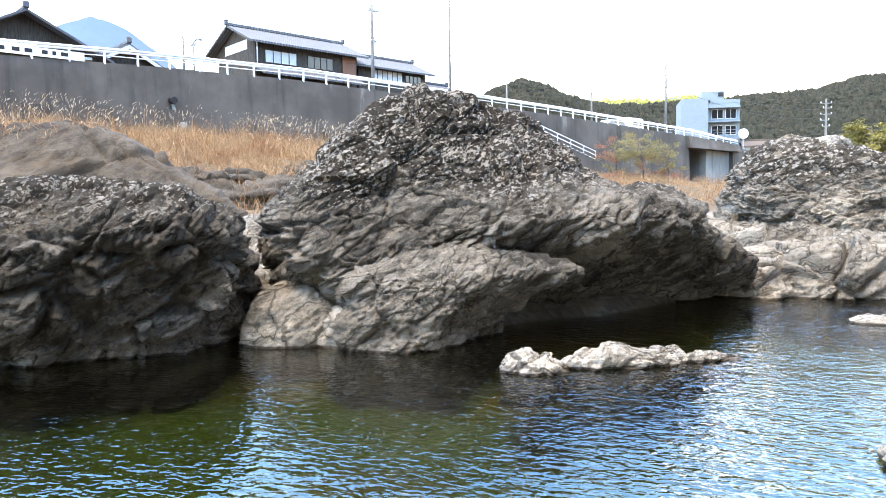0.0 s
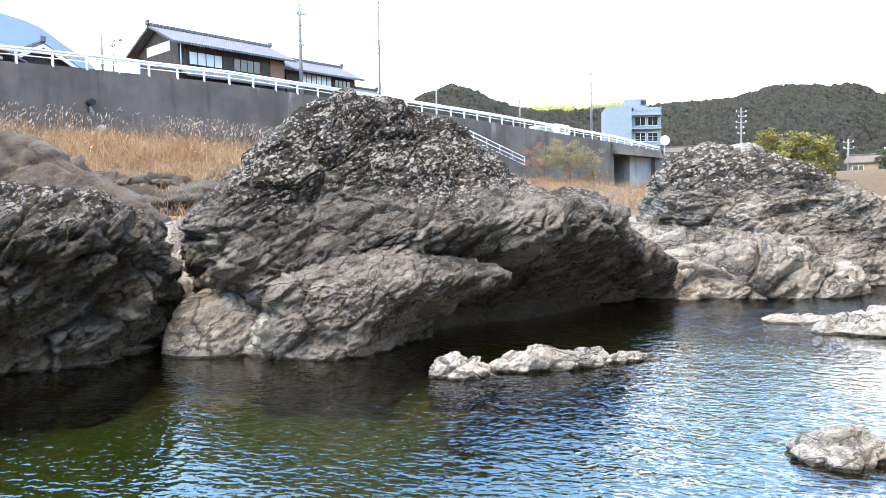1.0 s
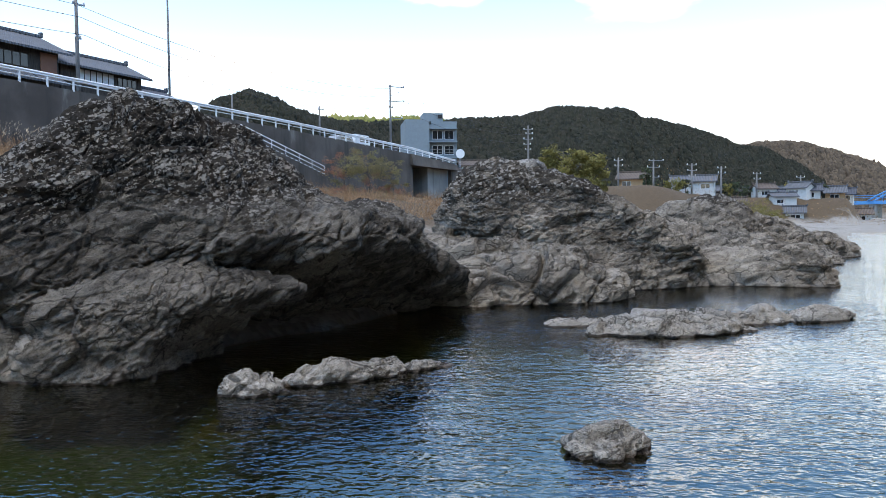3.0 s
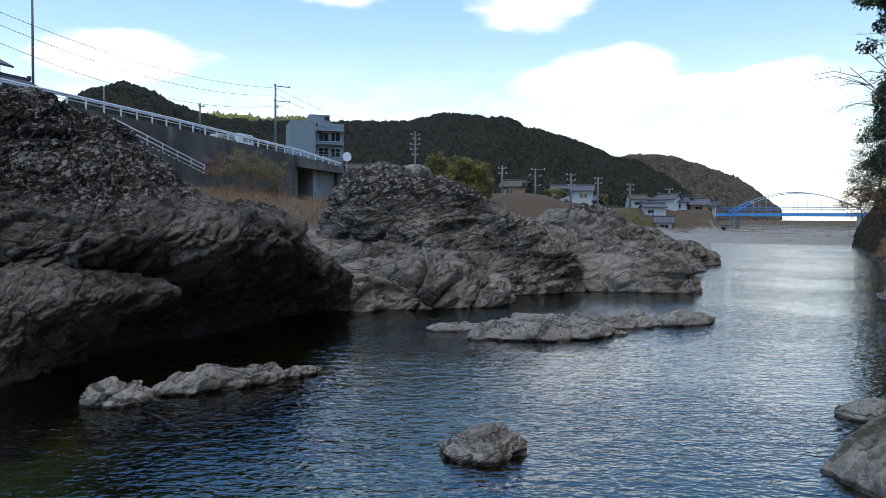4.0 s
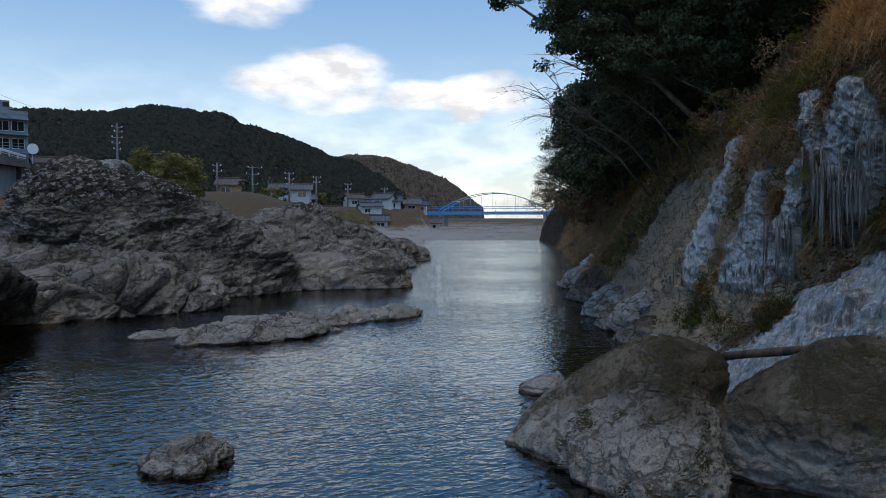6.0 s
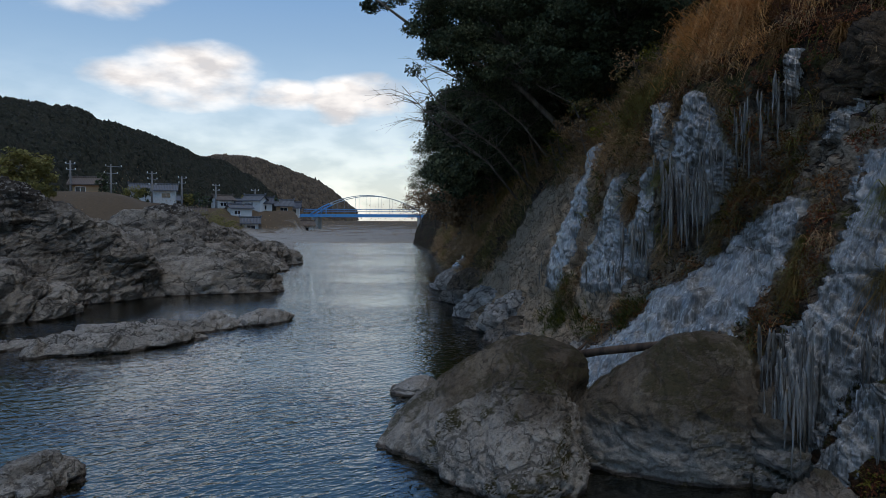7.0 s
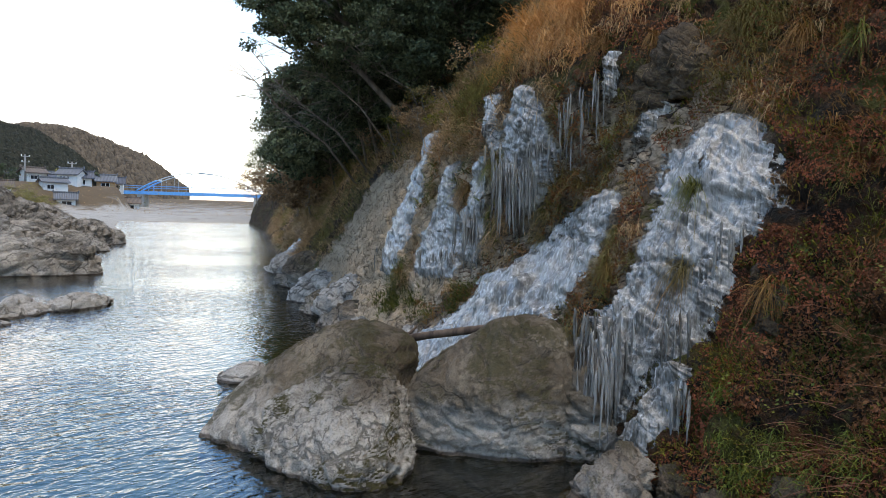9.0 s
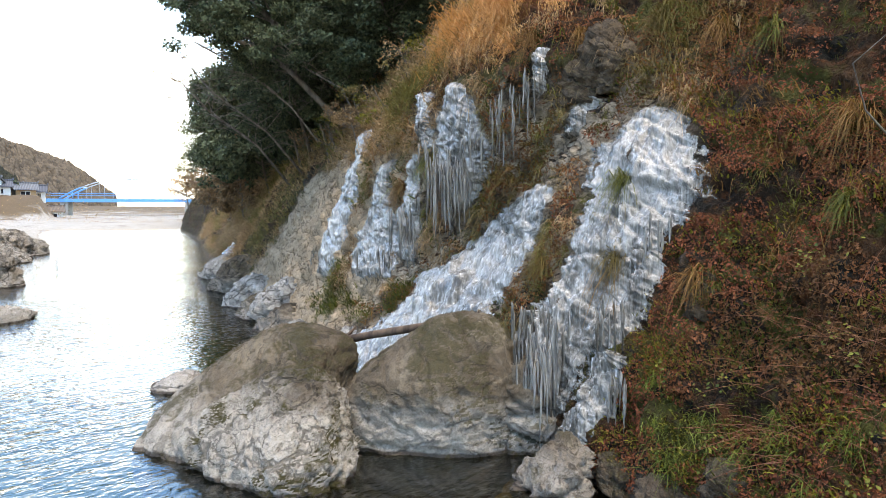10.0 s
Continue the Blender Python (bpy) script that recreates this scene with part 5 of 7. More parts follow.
ice_flow("slim ice column of fused icicles", [(6.86, 3.6, 6.98, 3.6), (6.76, 2.95, 7.02, 2.9), (6.72, 2.3, 7.1, 2.2), (6.84, 1.75, 7.1, 1.75)], 0.14, [(26, 6.78, 7.1, 2.5, 0.5, 0.95)], 7)
ice_flow("smooth ramp of bluish ice running down between boulders",
         [(8.5, 3.0, 8.64, 3.0), (8.05, 2.6, 8.72, 2.5), (7.65, 2.15, 8.67, 1.95), (7.3, 1.4, 8.5, 1.35), (7.0, 0.7, 8.2, 0.75), (6.95, 0.2, 7.6, 0.2), (7.0, -0.15, 7.3, -0.15)], 0.22, (), 8)
ice_flow("wide sheet of rippled blue-white ice", [(9.25, 3.85, 9.45, 3.85), (8.95, 3.47, 9.88, 3.36), (8.9, 2.97, 10.03, 2.75), (9.0, 2.4, 10.0, 2.35), (9.03, 2.0, 9.85, 2.0)], 0.09, [(8, 9.8, 10.0, 2.35, 0.3, 0.6)], 9)
ice_flow("bulging ice apron ending in a row of icicles", [(9.04, 2.15, 9.7, 2.15), (8.98, 1.7, 9.7, 1.7), (8.86, 1.2, 9.66, 1.2), (8.82, 0.75, 9.55, 0.7), (8.84, 0.5, 9.5, 0.35)], 0.16,
         [(80, 8.83, 9.4, 0.95, 0.6, 0.95), (40, 8.86, 9.4, 1.3, 0.5, 0.9)], 10)
ice_flow("narrow run of clear ice beside the apron", [(9.62, 2.2, 9.92, 2.2), (9.58, 1.7, 9.96, 1.7), (9.56, 1.1, 9.92, 1.1)], 0.07, [(14, 9.6, 9.9, 1.45, 0.4, 0.7)], 11)
ice_flow("lumpy ice foot over the lowest rocks", [(9.62, 1.2, 10.02, 1.2), (9.55, 0.6, 9.95, 0.6), (9.4, 0.0, 9.8, 0.05)], 0.08, [(10, 9.9, 10.15, 0.85, 0.3, 0.5)], 12)
ice_flow("ice crust low over the water's edge", [(4.5, 0.75, 4.7, 0.75), (4.35, 0.4, 4.75, 0.4), (4.3, 0.02, 4.7, 0.02)], 0.15, (), 13)
ice_flow("pale ice crust on a distant rock", [(3.56, 1.3, 3.68, 1.3), (3.46, 0.8, 3.74, 0.8), (3.38, 0.05, 3.78, 0.05)], 0.3, (), 14)


def near_ice(k, z, room=0.03):
    """Whether a station and height lie on one of the ice flows."""
    hit = np.zeros(len(k), bool)
    for rows in ICE_PATHS:
        order = np.argsort(rows[:, 1])
        zz = rows[order, 1]
        c = np.interp(z, zz, rows[order, 0])
        h = np.interp(z, zz, rows[order, 2])
        hit |= (z > zz[0] - 0.35) & (z < zz[-1] + 0.05) & (np.abs(k - c) < h + room)
    return hit

# ---------------------------------------------------------------- plants
M_GRASS_GREEN = leaf_material("cliff_grass_green", (0.026, 0.036, 0.005), (0.115, 0.108, 0.018), (0.10, 0.062, 0.014))
M_GRASS_DRY = leaf_material("cliff_grass_dry", (0.085, 0.038, 0.010), (0.22, 0.115, 0.034), (0.075, 0.055, 0.012))
M_GRASS_TAWNY = leaf_material("tawny_grass", (0.16, 0.085, 0.034), (0.46, 0.30, 0.16), (0.13, 0.115, 0.030))
M_GRASS_RUST = leaf_material("rust_grass", (0.36, 0.145, 0.038), (0.74, 0.41, 0.175), (0.52, 0.24, 0.075))
M_REED = leaf_material("dry_reed", (0.20, 0.11, 0.055), (0.46, 0.30, 0.17), (0.24, 0.12, 0.06))
M_TUFT = leaf_material("fresh_grass", (0.04, 0.065, 0.010), (0.15, 0.17, 0.03))
M_LITTER = leaf_material("leaf_litter", (0.050, 0.014, 0.007), (0.27, 0.082, 0.036), (0.12, 0.055, 0.020))
M_MOSS = leaf_material("slope_moss", (0.06, 0.062, 0.007), (0.21, 0.175, 0.024), (0.045, 0.055, 0.01))
M_LITTER_WARM = leaf_material("warm_litter", (0.10, 0.036, 0.012), (0.30, 0.125, 0.045), (0.16, 0.065, 0.02))
M_HERB = leaf_material("small_herbs", (0.035, 0.06, 0.012), (0.16, 0.15, 0.025))
M_EVERGREEN = leaf_material("evergreen_leaves", (0.022, 0.032, 0.017), (0.10, 0.125, 0.066))
M_BROWNLEAF = leaf_material("withered_leaves", (0.10, 0.062, 0.032), (0.24, 0.155, 0.085))
M_WILLOW = leaf_material("yellow_green_leaves", (0.13, 0.122, 0.035), (0.27, 0.235, 0.075))
M_BUSH = leaf_material("bush_leaves", (0.17, 0.155, 0.06), (0.33, 0.27, 0.13), (0.33, 0.15, 0.10))
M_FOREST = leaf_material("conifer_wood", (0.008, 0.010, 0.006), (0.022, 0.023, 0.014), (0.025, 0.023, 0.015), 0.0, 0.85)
M_BARK = wood_material("grey_bark", (0.07, 0.06, 0.05), (0.17, 0.15, 0.125))
M_TWIG = wood_material("red_brown_twigs", (0.10, 0.036, 0.022), (0.22, 0.10, 0.06))


def blades(base, way, length, width, droop, segs=3):
    """Grass blades as tapering strips; arrays of one row a blade."""
    n = len(base)
    way = way / (np.linalg.norm(way, axis=1, keepdims=True) + 1e-9)
    side = np.cross(way, np.array([0, 0, 1.0]) + 0.3 * RNG.normal(size=(n, 3)))
    side /= np.linalg.norm(side, axis=1, keepdims=True) + 1e-9
    rows = []
    for j in range(segs + 1):
        t = j / segs
        c = base + way * (length * t)[:, None]
        c[:, 2] -= droop * length * t * t
        w = width * (1 - 0.9 * t)
        rows += [c - side * w[:, None], c + side * w[:, None]]
    v = np.stack(rows, 1).reshape(-1, 3)
    k = 2 * (segs + 1)
    f = np.concatenate([np.arange(n)[:, None] * k + np.array([2 * j, 2 * j + 1, 2 * j + 3, 2 * j + 2]) for j in range(segs)])
    return v, f


def leaves(pos, normal, size, slim=None):
    """Leaves as small folded diamonds."""
    n = len(pos)
    normal = normal / (np.linalg.norm(normal, axis=1, keepdims=True) + 1e-9)
    a = np.cross(normal, RNG.normal(size=(n, 3)))
    a /= np.linalg.norm(a, axis=1, keepdims=True) + 1e-9
    b = np.cross(normal, a)
    s = size[:, None]
    slim = RNG.uniform(0.3, 0.75, (n, 1)) if slim is None else slim
    lift = normal * s * RNG.uniform(0.05, 0.4, (n, 1))
    v = np.stack([pos - a * s, pos - b * s * slim + lift, pos + a * s, pos + b * s * slim + lift], 1).reshape(-1, 3)
    f = np.arange(n)[:, None] * 4 + np.arange(4)
    return v, f


def stuff(name, surfaces, material, label, category, base=(0, 0, 0), smooth=False):
    v, f = join_surfaces(surfaces)
    ob = place_mesh(name, v, f, material, np.array(base, float), smooth)
    return tagged(ob, label, category, kind="stuff")


def on_cliff(n, k0, k1, z0, z1, keep=None, clear_ice=True):
    k, z = RNG.uniform(k0, k1, n), RNG.uniform(z0, z1, n)
    ok = ~near_ice(k, z) if clear_ice else np.ones(n, bool)
    ok &= ~((k > 4.4) & (k < 5.85) & (z > 0.6) & (z < 3.7 + RNG.normal(size=n) * 0.15) & (z < 0.6 + (k - 4.4) * 6.0 + RNG.normal(size=n) * 0.3))      # the bare rock face
    if keep is not None:
        ok &= keep(k, z)
    k, z = k[ok], z[ok]
    p, nn = cliff_surface(k, z)
    return p, nn


def patchy(p, scale, low, seed):
    return fbm(p * scale, 3, seed) > low


def tufts(centres, normals, per, length, width, out=0.7, droop=(0.5, 1.1), spread=0.06):
    n = len(centres)
    idx = np.repeat(np.arange(n), per)
    m = len(idx)
    sc = RNG.uniform(0.6, 1.3, n)[idx]
    base = centres[idx] + RNG.normal(size=(m, 3)) * spread * sc[:, None]
    way = normals[idx] * out + np.array([0, 0, 0.8]) + RNG.normal(size=(m, 3)) * 0.45
    ln = RNG.uniform(length[0], length[1], m) * sc
    return blades(base - normals[idx] * 0.03, way, ln, RNG.uniform(width[0], width[1], m), RNG.uniform(droop[0], droop[1], m))


def build_cliff_plants():
    # short mossy grass, clumped
    p, n = on_cliff(3000, 4.0, 13.5, 0.5, 7.5, lambda k, z: (k < 9.9) | (z > 1.7))
    ok = patchy(p, 0.9, 0.02, 301)
    near = p[:, 0] < 10.5
    g = ok & near
    stuff("cliff_grass", [tufts(p[g], n[g], 18, (0.08, 0.26), (0.004, 0.008)), tufts(p[ok & ~near], n[ok & ~near], 16, (0.18, 0.45), (0.007, 0.014))],
          M_GRASS_GREEN, "tufts of olive green grass hanging from the cliff", "grass", (9, 0, 0))
    p, n = on_cliff(4200, 3.8, 13.5, 0.6, 8.5, lambda k, z: (k < 9.9) | (z > 1.6) | (k > 11.8))
    ok = patchy(p, 0.7, -0.02, 311) & ((p[:, 0] > 8.6) | patchy(p, 1.1, 0.1, 312)) & ((p[:, 0] < 10.2) | (p[:, 2] > 4.3) | patchy(p, 1.2, 0.22, 315))
    stuff("dry_grass", [tufts(p[ok], n[ok], 18, (0.12, 0.36), (0.004, 0.009))], M_GRASS_DRY, "brown dry grass covering the steep slope", "grass", (9, 0, 0))
    p, n = on_cliff(4600, 3.6, 7.5, 0.9, 6.6, lambda k, z: (z > 3.5) | (k < 5.0) | (z > 3.5 - (5.6 - k) * 4))
    stuff("slope_grass", [tufts(p, n, 16, (0.12, 0.42), (0.005, 0.011), 0.7, (0.3, 1.0), 0.09)], M_GRASS_TAWNY, "long tawny grass over the top of the rock face", "grass", (14, 3, 4))
    p, n = on_cliff(1100, 2.2, 3.9, 0.5, 5.5)
    stuff("bank_brush", [tufts(p, n, 16, (0.4, 1.0), (0.012, 0.03))], M_GRASS_TAWNY, "withered brush over the farther part of the cliff", "brush", (30, 15, 2))
    p, n = on_cliff(900, 5.7, 7.2, 0.7, 1.6)
    ok = patchy(p, 1.3, -0.05, 345)
    stuff("moss_cushions", [tufts(p[ok], n[ok], 26, (0.05, 0.16), (0.005, 0.010), 0.8, (0.3, 0.9), 0.07)], M_GRASS_GREEN, "green moss and short grass at the foot of the rock face", "moss", (12, 3, 1))
    # larger hanging sedge clumps
    spots = np.array([(9.55, 2.05), (9.35, 2.9), (8.75, 2.4), (8.85, 1.95), (10.3, 1.95), (11.0, 3.35), (11.2, 2.6), (10.2, 4.4), (9.7, 4.6), (11.5, 4.6), (8.5, 4.9), (7.2, 3.4), (6.75, 3.0), (8.1, 5.0),
                      (10.7, 4.9), (12.0, 3.6), (7.0, 5.3), (6.4, 4.9), (9.1, 4.9)])
    for k, z in spots:
        c, n = cliff_surface(np.array([k]), np.array([z]))
        ob = place_mesh("sedge_clump", *tufts(c, n, 150, (0.3, 0.66), (0.004, 0.008), 0.9, (0.9, 1.5), 0.05), M_GRASS_GREEN if RNG.random() < 0.55 else M_GRASS_DRY, c[0], False)
        tagged(ob, "hanging clump of green and brown sedge", "grass clump", "sedge clumps on the cliff")
    # rust coloured tall grass over the ice
    for k, z, s in ((6.95, 5.2, 1.0), (7.1, 5.5, 1.1), (7.4, 5.25, 1.1), (7.55, 5.1, 0.9), (7.65, 5.6, 1.0), (6.85, 5.7, 1.0), (7.9, 5.0, 0.8), (7.15, 5.5, 1.0), (7.35, 5.9, 1.1), (7.6, 5.6, 1.1), (7.8, 6.1, 1.1), (7.5, 6.6, 1.1), (7.2, 6.4, 1.0), (7.0, 6.0, 0.9), (7.75, 6.9, 1.0), (7.3, 5.05, 0.7), (8.2, 5.6, 0.7)):
        c, n = cliff_surface(np.array([k]), np.array([z]))
        ob = place_mesh("tall_grass_clump", *tufts(c, n, 620, (0.16 * s, 0.62 * s), (0.003, 0.008), 1.0, (0.5, 1.7), 0.17), M_GRASS_RUST, c[0], False)
        tagged(ob, "rust-orange clump of tall drooping winter grass", "grass clump", "rust grass above the ice")
    # fallen leaves
    p, n = on_cliff(80000, 8.6, 13.4, 0.05, 3.6)
    ok = patchy(p, 1.1, -0.22, 321)
    p, n = p[ok], n[ok]
    v1 = leaves(p + n * 0.02, n + 0.9 * RNG.normal(size=n.shape), RNG.uniform(0.008, 0.024, len(p)))
    p, n = on_cliff(60000, 7.4, 13.4, 2.4, 6.4)
    ok = patchy(p, 1.0, 0.0, 327)
    p, n = p[ok], n[ok]
    v2 = leaves(p + n * 0.03, n + 0.9 * RNG.normal(size=n.shape), RNG.uniform(0.008, 0.024, len(p)))
    stuff("fallen_leaves", [v1, v2], M_LITTER, "red-brown fallen leaves lying on the slope", "leaves", (8, -1, 0))
    # brown litter and grass in the strips between the ice
    p, n = on_cliff(44000, 6.2, 9.9, 0.9, 5.2)
    ok = patchy(p, 1.4, -0.06, 371)
    strip = leaves(p[ok] + n[ok] * 0.02, n[ok] + 0.9 * RNG.normal(size=n[ok].shape), RNG.uniform(0.010, 0.026, ok.sum()))
    stuff("leaf_drift", [strip], M_LITTER_WARM, "orange-brown dead leaves caught between the ice", "leaves", (10, 1, 2))
    p, n = on_cliff(1500, 6.2, 9.9, 1.2, 5.4)
    ok = patchy(p, 1.1, 0.0, 373)
    stuff("ledge_grass", [tufts(p[ok], n[ok], 26, (0.12, 0.34), (0.004, 0.008), 0.9, (0.7, 1.4), 0.06)], M_GRASS_TAWNY, "drooping tawny grass on ledges between the ice", "grass", (10, 1, 2))
    # moss cushions over the soil
    p, n = on_cliff(5200, 8.4, 13.8, 0.3, 7.2)
    ok = patchy(p, 1.3, 0.12, 351)
    stuff("slope_moss", [tufts(p[ok], n[ok], 22, (0.03, 0.09), (0.006, 0.012), 1.0, (0.2, 0.6), 0.07)], M_MOSS, "yellow-green moss cushions on the damp slope", "moss", (8, -1, 2))
    # low herbs, yellow and green
    c, n = on_cliff(42, 9.9, 13, 0.3, 2.4)
    idx = np.repeat(np.arange(len(c)), 16)
    q = c[idx] + n[idx] * RNG.uniform(0.04, 0.18, (len(idx), 1)) + RNG.normal(size=(len(idx), 3)) * 0.07
    stuff("herbs", [leaves(q, np.array([0, 0, 1.0]) + 0.6 * RNG.normal(size=q.shape) + n[idx] * 0.6, RNG.uniform(0.009, 0.024, len(q)), 0.75)], M_HERB, "small yellow and green herbs among the leaf litter", "plants", (8, -1, 0))
    # bright grass tufts and moss low on the slope
    for k, z in ((10.45, 0.62), (10.6, 0.42), (10.75, 0.72), (11.05, 0.6), (11.3, 0.78), (11.5, 0.55), (11.65, 0.95), (11.2, 0.95), (10.3, 1.0)):
        c, n = cliff_surface(np.array([k]), np.array([z]))
        ob = place_mesh("grass_tuft", *tufts(c, n, 170, (0.10, 0.26), (0.003, 0.006), 0.8, (0.5, 1.3), 0.07), M_TUFT, c[0], False)
        tagged(ob, "fresh green grass tuft low on the leafy slope", "grass tuft", "green tufts on the slope")
    p, n = on_cliff(1100, 9.9, 12.2, 0.15, 1.5)
    ok = patchy(p, 1.6, 0.05, 381) | ((np.abs(p[:, 2] - 1.15) < 0.2) & (p[:, 0] > 7.3))
    stuff("foot_moss", [tufts(p[ok], n[ok], 24, (0.03, 0.08), (0.005, 0.010), 1.0, (0.2, 0.6), 0.06)], M_MOSS, "yellow-green moss at the foot of the leafy slope", "moss", (7, -1, 1))
    # bare twigs and canes
    bm = bmesh.new()
    rnd = random.Random(5)
    for _ in range(150):
        k, z = rnd.uniform(10.7, 12.4), rnd.uniform(0.5, 1.9)
        c, n = cliff_surface(np.array([k]), np.array([z]))
        c, n = Vector(c[0]), Vector(n[0])
        d = (n * 0.5 + Vector((-0.35, 0.75, 0.0)) * rnd.uniform(-1.0, 1.2) + Vector((0, 0, rnd.uniform(-0.15, 0.5)))).normalized()
        ln = rnd.uniform(0.3, 0.85)
        pts = [c + d * ln * t + Vector((0, 0, -0.22 * ln * t * t)) + Vector((rnd.uniform(-1, 1), rnd.uniform(-1, 1), rnd.uniform(-1, 1))) * 0.012 for t in (0, 0.33, 0.66, 1.0)]
        add_tube(bm, pts, [0.0028, 0.0023, 0.0017, 0.001], 4, False)
    me = bpy.data.meshes.new("twigs")
    bm.to_mesh(me)
    bm.free()
    me.materials.append(M_TWIG)
    tagged(new("twigs", me), "tangle of thin red-brown bare twigs on the slope", "twigs", kind="stuff")
    for pts, r, lab in (([(7.05, -2.75, 3.0), (7.0, -2.4, 3.4), (6.85, -2.25, 3.75), (6.7, -2.45, 3.95)], 0.010, "pale bare branch arching from the slope"),):
        b = bmesh.new()
        add_tube(b, pts, [r, r * 0.8, r * 0.6, r * 0.3], 7)
        me = bpy.data.meshes.new("branch")
        b.to_mesh(me)
        b.free()
        me.materials.append(M_BARK)
        tagged(new("branch", me), lab, "branch")


build_cliff_plants()


def build_log():
    bm = bmesh.new()
    pts = [(9.25, 3.25, 0.90), (9.1, 2.9, 0.94), (8.98, 2.45, 1.06), (8.86, 1.95, 1.17), (8.8, 1.6, 1.25), (8.74, 1.25, 1.37)]
    add_tube(bm, pts, [0.06, 0.058, 0.048, 0.05, 0.04, 0.028], 10)
    add_tube(bm, [(9.1, 2.85, 0.95), (9.2, 2.75, 1.05), (9.25, 2.7, 1.12)], [0.03, 0.02, 0.012], 6)
    me = bpy.data.meshes.new("log")
    bm.to_mesh(me)
    bm.free()
    me.materials.append(wood_material("wet_log", (0.03, 0.02, 0.014), (0.11, 0.072, 0.05)))
    tagged(new("log", me), "dark weathered drift log resting across two boulders", "log")


build_log()


def tree(name, label, x, y, z, height, radius, lean=(0, 0), foliage=M_EVERGREEN, count=5200, leaf=0.11, seed=0, bare=0.0, squash=0.8, low=0.3):
    """A trunk with limbs and a crown of leaf sprays round the limb ends."""
    rnd = np.random.default_rng(seed + 900)
    thing = empty(name, x, y, z, 0, label, "tree")
    bm = bmesh.new()
    top = np.array([lean[0], lean[1], height])
    trunk = [np.array([0, 0, -0.6]), top * 0.3 + rnd.normal(size=3) * 0.08, top * 0.6 + rnd.normal(size=3) * 0.12, top * 0.9]
    r0 = (0.012 if bare else 0.02) * height
    add_tube(bm, trunk, [r0, r0 * 0.8, r0 * 0.55, r0 * 0.2], 8)
    tips = []
    for _ in range(int(18 + radius * 9)):
        t = rnd.uniform(low, 0.95)
        a = spline_open(np.array(trunk), 21)[int(t * 20)]
        ang = rnd.uniform(0, 2 * math.pi)
        reach = radius * rnd.uniform(0.55, 1.05) * math.sqrt(max(0.15, 1 - (abs(t - 0.6) / 0.55) ** 2))
        b = a + np.array([math.cos(ang) * reach, math.sin(ang) * reach, reach * rnd.uniform(0.0, 0.55) * squash])
        m = (a + b) / 2 + np.array([0, 0, 0.12 * reach])
        add_tube(bm, [a, m, b], [r0 * 0.3, r0 * 0.18, r0 * 0.05], 5, False)
        tips += [b, b, m * 0.4 + b * 0.6]
        for _s in range(3):
            e = m * 0.5 + b * 0.5 + rnd.normal(size=3) * 0.2 * reach
            add_tube(bm, [m * 0.6 + b * 0.4, e], [r0 * 0.1, r0 * 0.03], 4, False)
            tips.append(e)
    part("trunk", bm, M_BARK, thing)
    if bare < 1:
        tips = np.array(tips)
        own = rnd.integers(len(tips), size=count)
        c = tips[own]
        ball = rnd.normal(size=(count, 3))
        ball *= (rnd.uniform(0.1, 1.0, (count, 1)) ** 0.5) / np.linalg.norm(ball, axis=1, keepdims=True)
        p = c + ball * np.array([0.20, 0.20, 0.12]) * radius
        out = p - np.array([lean[0] * 0.6, lean[1] * 0.6, height * 0.55])
        v, f = leaves(p, out * 0.5 + rnd.normal(size=p.shape) * 0.9 + np.array([0, 0, 0.6]), rnd.uniform(0.6, 1.3, count) * leaf)
        ob = new("crown", mesh_np("crown", v, f, foliage, False))
        ob.parent = thing
    return thing


